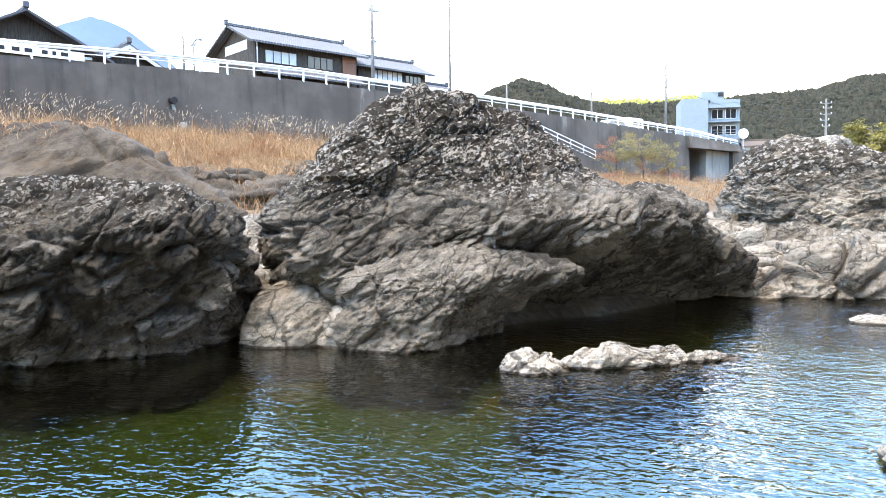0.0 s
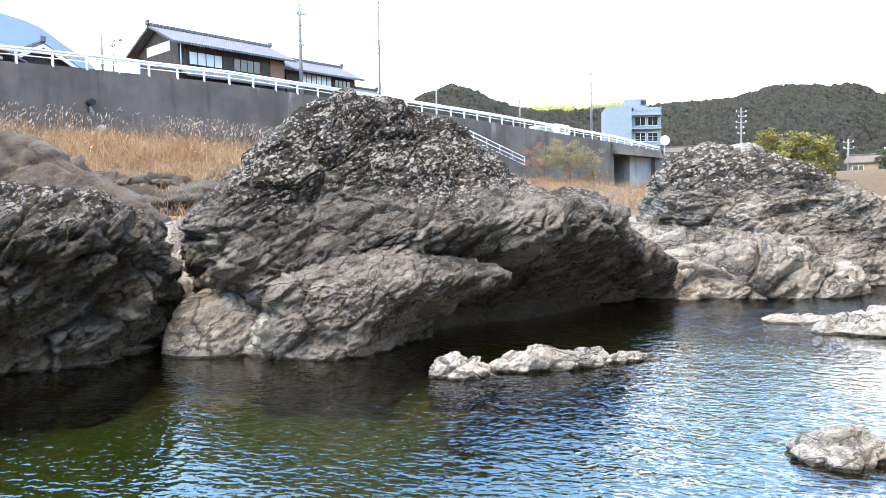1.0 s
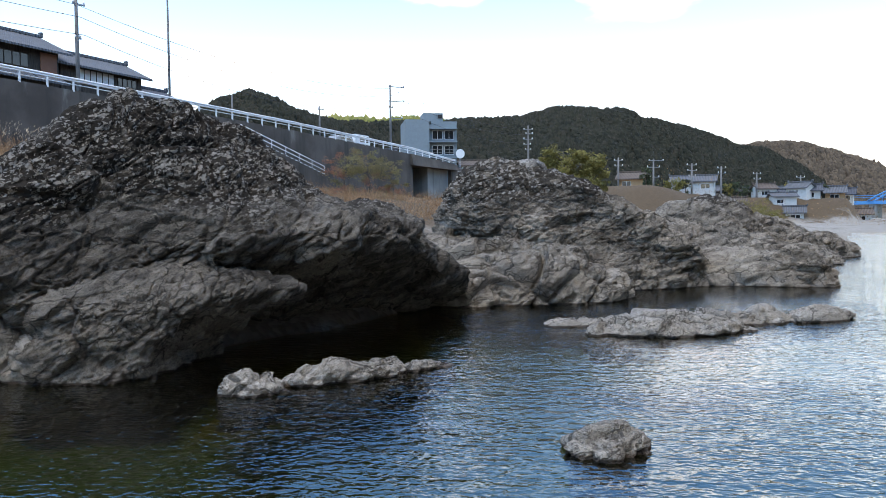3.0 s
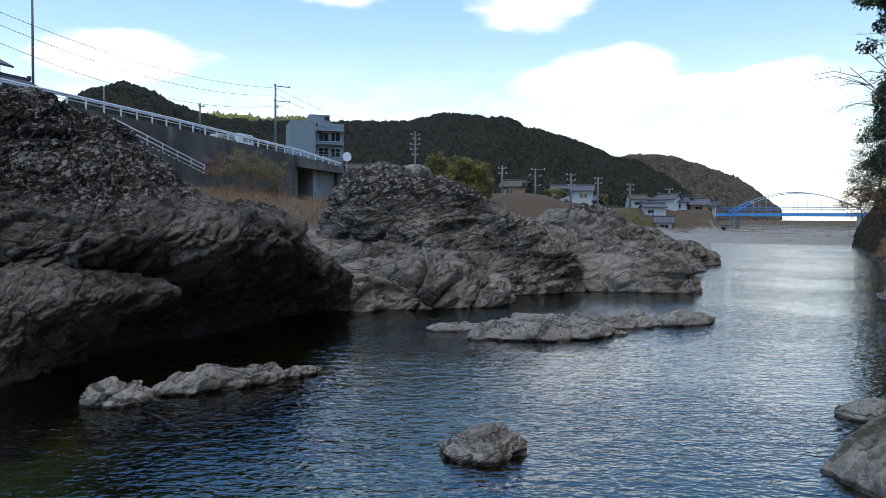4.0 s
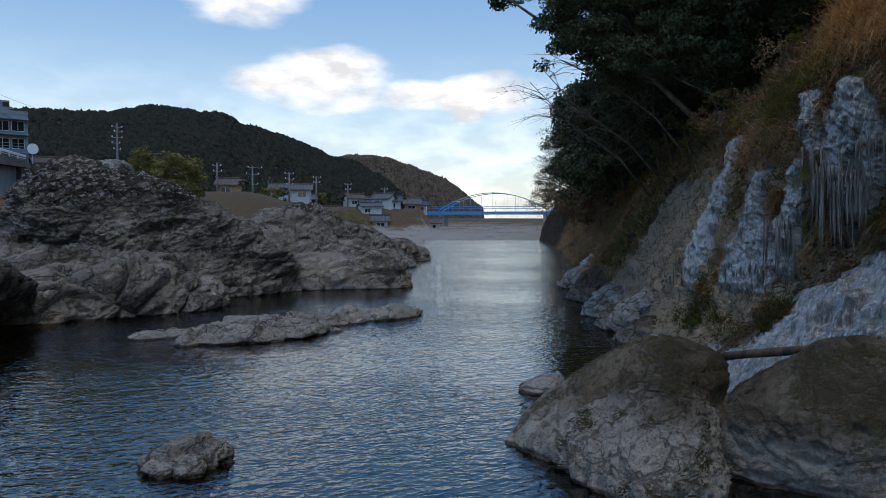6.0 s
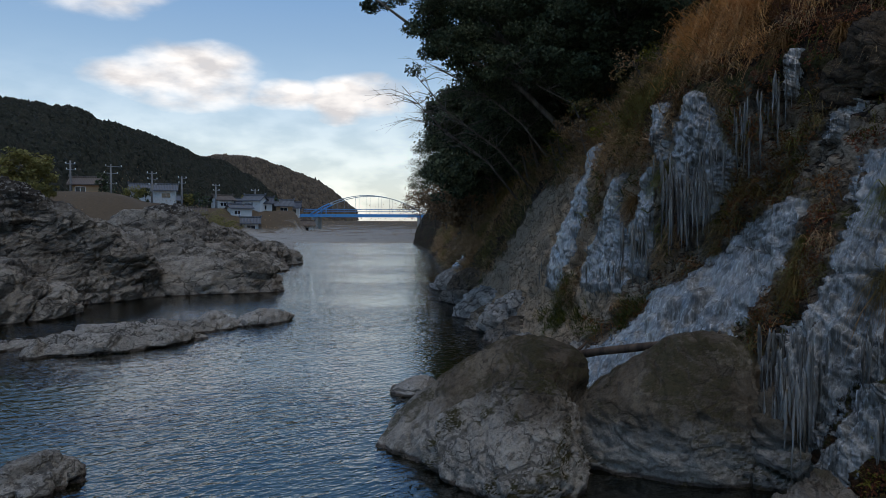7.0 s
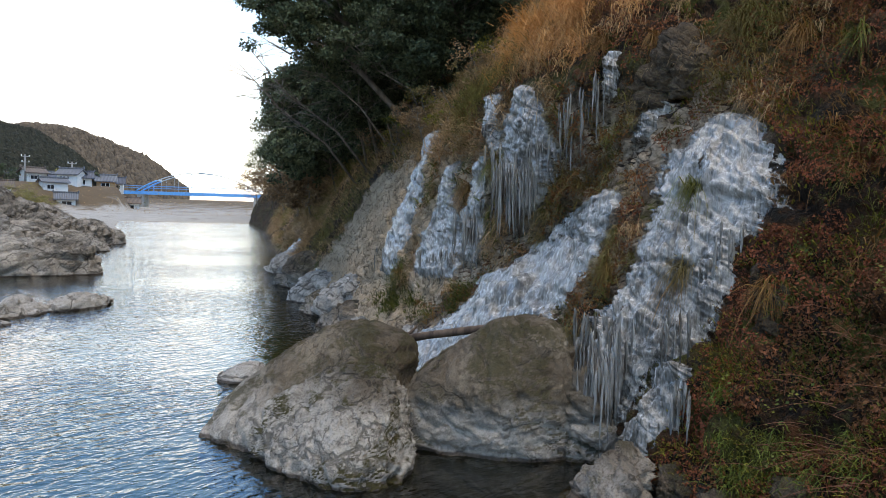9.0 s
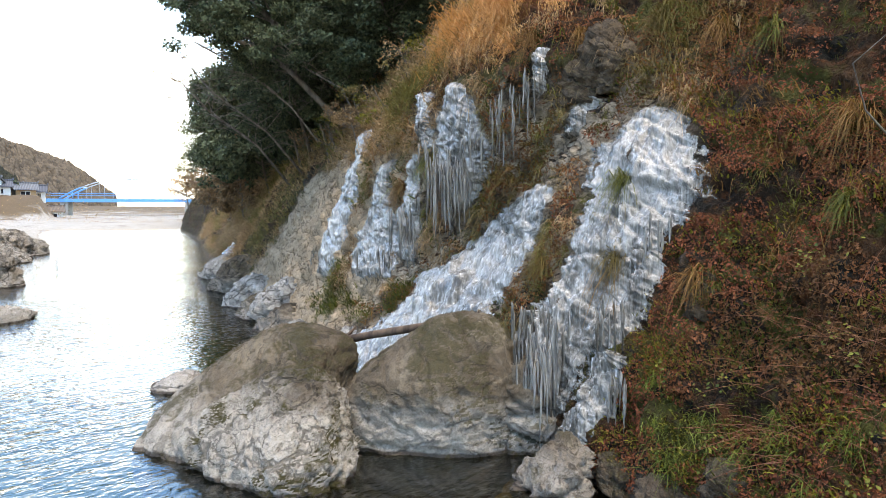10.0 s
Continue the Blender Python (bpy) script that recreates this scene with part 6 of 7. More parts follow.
def build_cliff_trees():
    rows = ((4.75, 6.6, 5.0, 2.6, (-2.2, 3.6), 8000), (4.3, 6.0, 5.0, 2.8, (-1, 2), 7000), (3.7, 4.6, 4.0, 2.5, (-1, 1.5), 7000), (5.25, 7.4, 4.5, 2.6, (-0.8, 1.5), 7000), (5.7, 8.6, 5, 2.8, (-0.5, 1), 6000),
            (4.9, 9.6, 6, 3.2, (-1, 2.0), 6000), (4.1, 9, 6.5, 3.4, (-1, 1.5), 6000), (3.1, 4.6, 4.6, 2.8, (-0.6, 0.6), 6000), (2.6, 6, 6, 3.6, (-0.5, 0.5), 6000), (2.0, 5, 7, 3.8, (0, 0), 5000),
            (6.3, 9.6, 5, 2.6, (0, 0.8), 6000), (5.5, 11.5, 6, 3.2, (0, 1), 6000), (3.3, 12, 7, 3.8, (0, 1), 5000), (1.3, 6, 8, 4.2, (1, -1), 5000), (7.0, 9.0, 4.5, 2.4, (0, 0.5), 5000), (8.0, 10.0, 5, 2.6, (0, 0), 5000),
            (5.0, 5.0, 4.2, 1.5, (-3.3, 5.8), 5000), (4.8, 5.6, 5.2, 1.7, (-3.2, 4.8), 5000), (9.2, 9.5, 5, 2.8, (0, 0), 4000), (0.6, 5, 8, 4, (2, -1), 4000), (4.5, 4.4, 3.2, 1.9, (-0.6, 1.0), 5000), (5.0, 5.4, 3.4, 2.0, (-0.6, 1.0), 5000),
            (5.5, 6.0, 2.2, 1.6, (-0.5, 0.8), 4000), (5.2, 5.2, 1.8, 1.4, (-0.4, 0.8), 4000), (4.7, 4.7, 2.0, 1.6, (-0.6, 0.9), 4000), (5.9, 6.8, 2.4, 1.7, (-0.3, 0.6), 4000), (4.3, 4.2, 2.4, 1.7, (-0.5, 0.8), 4000), (6.3, 7.6, 2.6, 1.8, (-0.2, 0.4), 4000),
            (3.8, 3.4, 2.4, 1.8, (-0.4, 0.6), 4000), (3.3, 3.2, 3.2, 2.2, (-0.4, 0.6), 4000), (5.0, 6.2, 3.0, 2.0, (-1.0, 1.8), 4000))
    for i, (k, z, h, r, lean, c) in enumerate(rows):
        p = cliff_plain(np.array([k]), np.array([z]))[0]
        tree("evergreen_tree", "dark broadleaf evergreen leaning out from the cliff", p[0], p[1], p[2] - 0.2, h, r, lean, M_EVERGREEN, int(c * (5.0 if k > 4 else 3.0)), 0.046 if k > 4 else 0.10, i)
    for i, (k, z, h, r) in enumerate(((3.6, 2.2, 2.0, 1.1), (3.0, 2.0, 3.0, 1.7), (2.4, 2.4, 3.5, 2.0), (1.8, 2.5, 4, 2.4), (3.3, 3.6, 2.6, 1.5), (1.0, 2.5, 5, 3))):
        p = cliff_plain(np.array([k]), np.array([z]))[0]
        tree("withered_shrub", "withered brown shrub on the river slope", p[0], p[1], p[2] - 0.1, h, r, (-0.3, 0.4), M_BROWNLEAF, 1500, 0.06 if k > 4 else 0.1, 40 + i)
    rnd = random.Random(21)
    for i in range(16):
        k, z = rnd.uniform(4.6, 6.5), rnd.uniform(3.9, 5.6)
        p = cliff_plain(np.array([k]), np.array([z]))[0]
        tree("slope_shrub", "small tangled shrub on the upper slope", p[0], p[1], p[2] - 0.1, rnd.uniform(0.5, 1.0), rnd.uniform(0.35, 0.65), (-0.15, 0.2), (M_BROWNLEAF, M_MOSS, M_GRASS_TAWNY)[i % 3], 900, 0.028, 500 + i, 0, 1.0, 0.05)
    for i, (k, z, h, r, lean) in enumerate(((4.6, 4.0, 3.2, 1.9, (-3.6, 2.8)), (4.4, 3.7, 3.6, 1.9, (-3.0, 3.4)), (4.9, 4.4, 2.6, 1.7, (-2.4, 3.2)), (5.3, 4.8, 2.0, 1.4, (-1.2, 2.0)))):
        p = cliff_plain(np.array([k]), np.array([z]))[0]
        tree("bare_tree", "leafless tree with thin pale branches over the river", p[0], p[1], p[2] - 0.1, h, r, lean, M_BARK, 10, 0.1, 60 + i, 1.0)


build_cliff_trees()


def build_bank_plants():
    def reeds(n, s0, s1, b0, b1, length, seed, thin=0.0):
        s, b = RNG.uniform(s0, s1, n), RNG.uniform(b0, b1, n)
        xy = WALL_A + s[:, None] * WALL_U + b[:, None] * WALL_N
        c = np.c_[xy, ground_height(xy)]
        ok = fbm(c * 0.22, 2, seed) > thin
        c = c[ok]
        up = np.tile([0, 0, 1.0], (len(c), 1))
        return tufts(c, up, 30, length, (0.007, 0.016), 0.3, (0.35, 1.2), 0.34), c

    a, ca = reeds(1500, -36, -4, -17, -1.2, (0.9, 2.3), 331, -0.02)
    b, cb = reeds(150, -12, 2, -6, -0.8, (0.7, 1.5), 332, 0.0)
    c, cc = reeds(520, 26, 64, -22, -2, (0.5, 1.2), 333, -0.1)
    heads = []
    for cen, m in ((ca, 2), (cb, 3)):
        idx = np.repeat(np.arange(len(cen)), m)
        q = cen[idx] + np.c_[RNG.normal(size=(len(idx), 2)) * 0.35, RNG.uniform(1.2, 2.1, len(idx))]
        heads.append(blades(q, np.array([0.3, 0, 1.0]) + 0.3 * RNG.normal(size=q.shape), RNG.uniform(0.2, 0.4, len(q)), np.full(len(q), 0.02), np.full(len(q), 0.5)))
    stuff("reeds", [a, b, c], M_REED, "straw-coloured dry reeds along the foot of the wall", "reeds", (-10, 45, 5))
    stuff("reed_plumes", heads, leaf_material("reed_plume", (0.45, 0.34, 0.22), (0.62, 0.50, 0.36)), "pale feathery plumes of the dry reeds", "reeds", (-10, 45, 7))
    # reeds on the outcrop and by the boulders
    sp = []
    for x0, x1, y0, y1, n, ln in ((-19, -9.5, 23.5, 29, 150, (0.6, 1.3)), (-9, -5, 24, 33, 130, (0.4, 1.2)), (-17, -8, 30, 49, 1100, (0.7, 1.7)), (-21, -14, 28, 46, 420, (0.8, 1.7)), (-7.5, -5.6, 22.5, 24.5, 14, (0.5, 1.0)), (-5.2, -3.4, 21.0, 22.5, 24, (0.15, 0.35)),
                             (-17, -11, 21.5, 23.5, 30, (0.3, 0.7)), (8, 23, 33, 54, 800, (0.45, 1.0)), (14, 40, 42, 62, 260, (0.5, 1.0))):
        xy = np.c_[RNG.uniform(x0, x1, n), RNG.uniform(y0, y1, n)]
        z = ground_height(xy)
        if x1 < -8 and y0 < 26:
            z = np.maximum(z, np.interp(xy[:, 1], [21.5, 22.5, 24, 26, 29], [4.6, 4.95, 4.7, 3.8, 3.8]) * (xy[:, 0] < -10.2))
        cc = np.c_[xy, z]
        if n > 300:
            cc = cc[fbm(cc * 0.3, 3, 341) > -0.05]
        sp.append(tufts(cc, np.tile([0, 0, 1.0], (len(cc), 1)), 26, ln, (0.006, 0.014), 0.3, (0.35, 1.2), 0.24))
    stuff("bank_grass", sp, M_REED, "dry yellow grass growing between the bank rocks", "grass", (-5, 28, 4))
    # withered grass before the bridge and under the village
    n = 2600
    f, side = RNG.uniform(60, 138, n), RNG.uniform(-34, 40, n)
    xy = np.c_[0.80 * f - 0.60 * side, 0.60 * f + 0.80 * side]
    cc = np.c_[xy, ground_height(xy)]
    cc = cc[(fbm(cc * 0.06, 3, 361) > np.interp(f, [113, 124, 140], [0.5, 0.25, -0.3])) & (cc[:, 2] > 0.6)]
    stuff("far_grass", [tufts(cc, np.tile([0, 0, 1.0], (len(cc), 1)), 34, (0.2, 0.65), (0.02, 0.055), 1.0, (0.4, 1.3), 1.9)], M_GRASS_TAWNY, "withered brown grass on the far bank", "grass", (100, 75, 2))
    for i, (x, y, h, r, m, n) in enumerate(((13.2, 55.5, 3.6, 1.7, M_BUSH, 2600), (15.4, 56.5, 3.8, 1.8, M_BUSH, 2600), (17.6, 57.5, 3.2, 1.5, M_BUSH, 2200), (28.5, 62, 2.2, 1.7, M_WILLOW, 1800), (31, 64, 2.0, 1.5, M_WILLOW, 1600),
                                         (44.2, 46.8, 2.6, 1.9, M_WILLOW, 2600), (46.4, 47.4, 2.6, 1.9, M_WILLOW, 2600), (41, 44.5, 2.2, 1.6, M_BUSH, 1600))):
        z = float(ground_height(np.array([[x, y]]))[0])
        tree("shrub", "twiggy shrub with thin green and reddish leaves", x, y, z, h, r, (0, 0), m, int(n * 1.6), 0.055, 80 + i, 0, 1.0, 0.04)
    for i, (x, y, h, r) in enumerate(((32.0, 55, 6.0, 2.6), (35.0, 57, 5.4, 2.4))):
        z = float(ground_height(np.array([[x, y]]))[0])
        tree("willow_tree", "bushy yellow-green tree behind the rock mound", x, y, z, h, r, (0, 0), M_WILLOW, 7000, 0.13, 90 + i, 0, 1.0)


build_bank_plants()

# ---------------------------------------------------------------- houses, poles, bridge, hills


def tile_material(name, a, b, pitch=0.28):
    s = Shader(name)
    w = s.add("ShaderNodeTexWave")
    w.wave_type, w.bands_direction = "BANDS", "X"
    tc = s.add("ShaderNodeTexCoord")
    s.put(w.inputs["Vector"], tc.outputs["Object"])
    w.inputs["Scale"].default_value = 0.16 / pitch * 2
    w.inputs["Distortion"].default_value = 0.2
    col = s.mix(s.noise(1.5, 5, 0.6), a, b)
    col = s.mix(s.span(w.outputs["Fac"], 0.0, 0.35, 0.5, 0.0), col, tuple(v * 0.35 for v in a))
    return s.skin(col, 0.75, s.bump(w.outputs["Fac"], 0.7, 0.06), spec=0.2)


M_TILE = tile_material("grey_roof_tiles", (0.085, 0.09, 0.1), (0.15, 0.16, 0.175))
M_TILE_DARK = tile_material("dark_roof_tiles", (0.055, 0.06, 0.075), (0.11, 0.12, 0.14))
M_TILE_BROWN = tile_material("brown_roof_tiles", (0.09, 0.07, 0.06), (0.17, 0.14, 0.12))
M_PLASTER = paint_material("white_plaster", (0.62, 0.61, 0.58), 0.85, 0.3)
M_OCHRE = paint_material("ochre_wall", (0.45, 0.27, 0.14), 0.85, 0.3)
M_RUST = paint_material("rust_boards", (0.24, 0.11, 0.07), 0.8, 0.3)
_s = Shader("window_glass")
M_GLASS = _s.skin((0.02, 0.023, 0.027), 0.06, spec=0.6)
_s = Shader("paper_screen")
M_SCREEN = _s.skin(_s.mix(_s.noise(2, 3), (0.55, 0.55, 0.53), (0.7, 0.7, 0.68)), 0.8)


def window(parent, x0, x1, z0, z1, y, panes=2, glass=None, frame_mat=None, out=-1):
    """A framed window on a wall face at y; out: which way is outdoors."""
    t = 0.06
    frame_mat = frame_mat or M_WHITE
    bm = bmesh.new()
    add_box(bm, x0, min(y, y + out * t), z0, x1, max(y, y + out * t), z0 + t)
    add_box(bm, x0, min(y, y + out * t), z1 - t, x1, max(y, y + out * t), z1)
    for i in range(panes + 1):
        x = x0 + (x1 - x0) * i / panes
        add_box(bm, x - t / 2, min(y, y + out * (t + 0.004)), z0 + t, x + t / 2, max(y, y + out * (t + 0.004)), z1 - t)
    w = part("window", bm, frame_mat, parent)
    for i in range(panes):
        a, b = x0 + (x1 - x0) * i / panes + t / 2, x0 + (x1 - x0) * (i + 1) / panes - t / 2
        part("pane", box(a, min(y + out * 0.01, y + out * 0.03), z0 + t, b, max(y + out * 0.01, y + out * 0.03), z1 - t), glass or M_GLASS, w)
    return w


def gable_roof(parent, x0, x1, y0, y1, z, rise, over=0.6, mat=None, thick=0.18, ridge=True):
    """A gable roof with its ridge along x."""
    ym = (y0 + y1) / 2
    half = (y1 - y0) / 2
    drop = rise * over / half
    bm = bmesh.new()
    for sgn, ye in ((-1, y0 - over), (1, y1 + over)):
        prof = [(ye, z - drop), (ym, z + rise), (ym, z + rise + thick), (ye, z - drop + thick)]
        a = [bm.verts.new((x0 - over, y, zz)) for y, zz in prof]
        b = [bm.verts.new((x1 + over, y, zz)) for y, zz in prof]
        for k in range(4):
            bm.faces.new((a[k], a[(k + 1) % 4], b[(k + 1) % 4], b[k]))
        bm.faces.new(a[::-1])
        bm.faces.new(b)
    bmesh.ops.recalc_face_normals(bm, faces=bm.faces)
    r = part("roof", bm, mat or M_TILE, parent)
    if ridge:
        bm = bmesh.new()
        add_box(bm, x0 - over - 0.05, ym - 0.16, z + rise + thick - 0.05, x1 + over + 0.05, ym + 0.16, z + rise + thick + 0.22, 0.04)
        add_box(bm, x0 - over - 0.15, ym - 0.2, z + rise + thick, x0 - over + 0.1, ym + 0.2, z + rise + thick + 0.45, 0.05)
        add_box(bm, x1 + over - 0.1, ym - 0.2, z + rise + thick, x1 + over + 0.15, ym + 0.2, z + rise + thick + 0.45, 0.05)
        part("ridge", bm, mat or M_TILE, r)
    return r


def walls_gabled(parent, x0, x1, y0, y1, z0, z1, rise, mat):
    bm = bmesh.new()
    ym = (y0 + y1) / 2
    a = [bm.verts.new((x0, y, z)) for y, z in ((y0, z0), (y1, z0), (y1, z1), (ym, z1 + rise), (y0, z1))]
    b = [bm.verts.new((x1, y, z)) for y, z in ((y0, z0), (y1, z0), (y1, z1), (ym, z1 + rise), (y0, z1))]
    bm.faces.new(a)
    bm.faces.new(b[::-1])
    for k in range(5):
        bm.faces.new((a[k], b[k], b[(k + 1) % 5], a[(k + 1) % 5]))
    bmesh.ops.recalc_face_normals(bm, faces=bm.faces)
    return part("wall", bm, mat, parent)


def along_frame(name, s, back, z, label, category="house", group="", turn=0.0):
    p = along_wall(s, back)
    return empty(name, p[0], p[1], z, math.degrees(math.atan2(WALL_U[1], WALL_U[0])) + turn, label, category, group)


def build_houses():
    # main farmhouse, two blocks
    h = along_frame("house", -7.6, 8, 11.7, "dark timber two-storey house with a grey tiled roof")
    walls_gabled(h, 0, 10.2, 0.3, 7, 0, 4.7, 1.5, M_DARKWOOD)
    gable_roof(h, 0, 10.2, 0.3, 7, 4.75, 1.5, 0.8, M_TILE)
    part("gable_plaster", box(-0.02, 1.6, 4.2, -0.005, 5.6, 5.0), M_PLASTER, h)
    for x0, x1, n in ((0.9, 3.9, 4), (5.0, 7.6, 4)):
        window(h, x0, x1, 3.0, 4.1, 0.3, n, M_SCREEN if x0 < 2 else M_GLASS, M_DARKWOOD)
    bm = bmesh.new()
    for k, (xa, xb) in enumerate(((-0.2, 7.4), (7.6, 9.9))):
        a = [bm.verts.new((xa, y, z)) for y, z in ((-1.5, 1.75), (0.28, 2.6), (0.28, 2.75), (-1.5, 1.9))]
        b = [bm.verts.new((xb, y, z)) for y, z in ((-1.5, 1.75), (0.28, 2.6), (0.28, 2.75), (-1.5, 1.9))]
        for j in range(4):
            bm.faces.new((a[j], a[(j + 1) % 4], b[(j + 1) % 4], b[j]))
        bm.faces.new(a[::-1])
        bm.faces.new(b)
    bmesh.ops.recalc_face_normals(bm, faces=bm.faces)
    part("pent_roof", bm, M_TILE, h)
    part("rust_panel", box(8.6, 0.2, 2.8, 10.0, 0.29, 4.4), M_RUST, h)
    bm = bmesh.new()
    add_tube(bm, [(0.1, 0.1, 4.55), (0.1, 0.1, 2.6)], 0.05, 6)
    part("downpipe", bm, M_PLASTER, h)
    h2 = along_frame("house", 3.2, 8.6, 11.7, "lower timber wing with a tiled roof and lattice windows")
    walls_gabled(h2, 0, 8.2, 0.3, 6, 0, 4.1, 1.3, M_DARKWOOD)
    gable_roof(h2, 0, 8.2, 0.3, 6, 4.15, 1.3, 0.7, M_TILE)
    window(h2, 1.6, 5.2, 2.7, 3.9, 0.3, 6, M_SCREEN, M_DARKWOOD)
    window(h2, 5.6, 7.6, 2.7, 3.8, 0.3, 4, M_GLASS, M_DARKWOOD)
    h3 = along_frame("house", 11.8, 9.5, 11.2, "small tiled shed roof behind the wing")
    walls_gabled(h3, 0, 4.5, 0.3, 4, 0, 3.2, 0.9, M_DARKWOOD)
    gable_roof(h3, 0, 4.5, 0.3, 4, 3.2, 0.9, 0.5, M_TILE_DARK)
    # gables that face the river
    g = along_frame("house", -24.3, 9.3, 11.0, "house with a broad dark tiled gable facing the river", turn=-90)
    walls_gabled(g, -8, 0.0, -4.6, 4.6, 0, 2.6, 2.4, M_DARKWOOD)
    gable_roof(g, -8, 0.0, -4.6, 4.6, 2.6, 2.4, 1.0, M_TILE_DARK)
    part("eave_strip", box(0.05, -4.2, 2.3, 0.5, 4.2, 2.5), M_PLASTER, g)
    g = along_frame("house", -16.4, 12.5, 11.0, "small house with a white-edged tiled gable", turn=-90)
    walls_gabled(g, -6, 0.0, -2.4, 2.4, 0, 3.0, 1.4, M_DARKWOOD)
    gable_roof(g, -6, 0.0, -2.4, 2.4, 3.0, 1.4, 0.6, M_TILE)
    bm = bmesh.new()
    for sg in (-1, 1):
        a = [bm.verts.new(p) for p in ((0.62, sg * 3.0, 2.68), (0.62, 0, 4.42), (0.62, 0, 4.12), (0.62, sg * 3.0, 2.38))]
        b = [bm.verts.new(p) for p in ((0.7, sg * 3.0, 2.68), (0.7, 0, 4.42), (0.7, 0, 4.12), (0.7, sg * 3.0, 2.38))]
        for k in range(4):
            bm.faces.new((a[k], a[(k + 1) % 4], b[(k + 1) % 4], b[k]))
        bm.faces.new(a)
        bm.faces.new(b[::-1])
    bmesh.ops.recalc_face_normals(bm, faces=bm.faces)
    part("bargeboard", bm, M_PLASTER, g, "white bargeboards")

    # banner board on the fence: its writing cannot be read
    sg = wall_frame("fence_banner", "long white banner board with dark lettering tied to the fence", "sign", "", -27.4, 11.4)
    part("board", box(-6, 0.16, 0.12, 4.2, 0.2, 0.62), M_WHITE, sg)
    for k, (x, w) in enumerate(((-3.0, 0.5), (-2.2, 0.35), (-1.1, 0.3), (-0.4, 0.4), (0.35, 0.4), (1.0, 0.4), (1.9, 0.3), (2.45, 0.2), (2.9, 0.4))):
        part("bar", box(x, 0.145, 0.28, x + w, 0.157, 0.5), M_CABLE, sg)


build_houses()


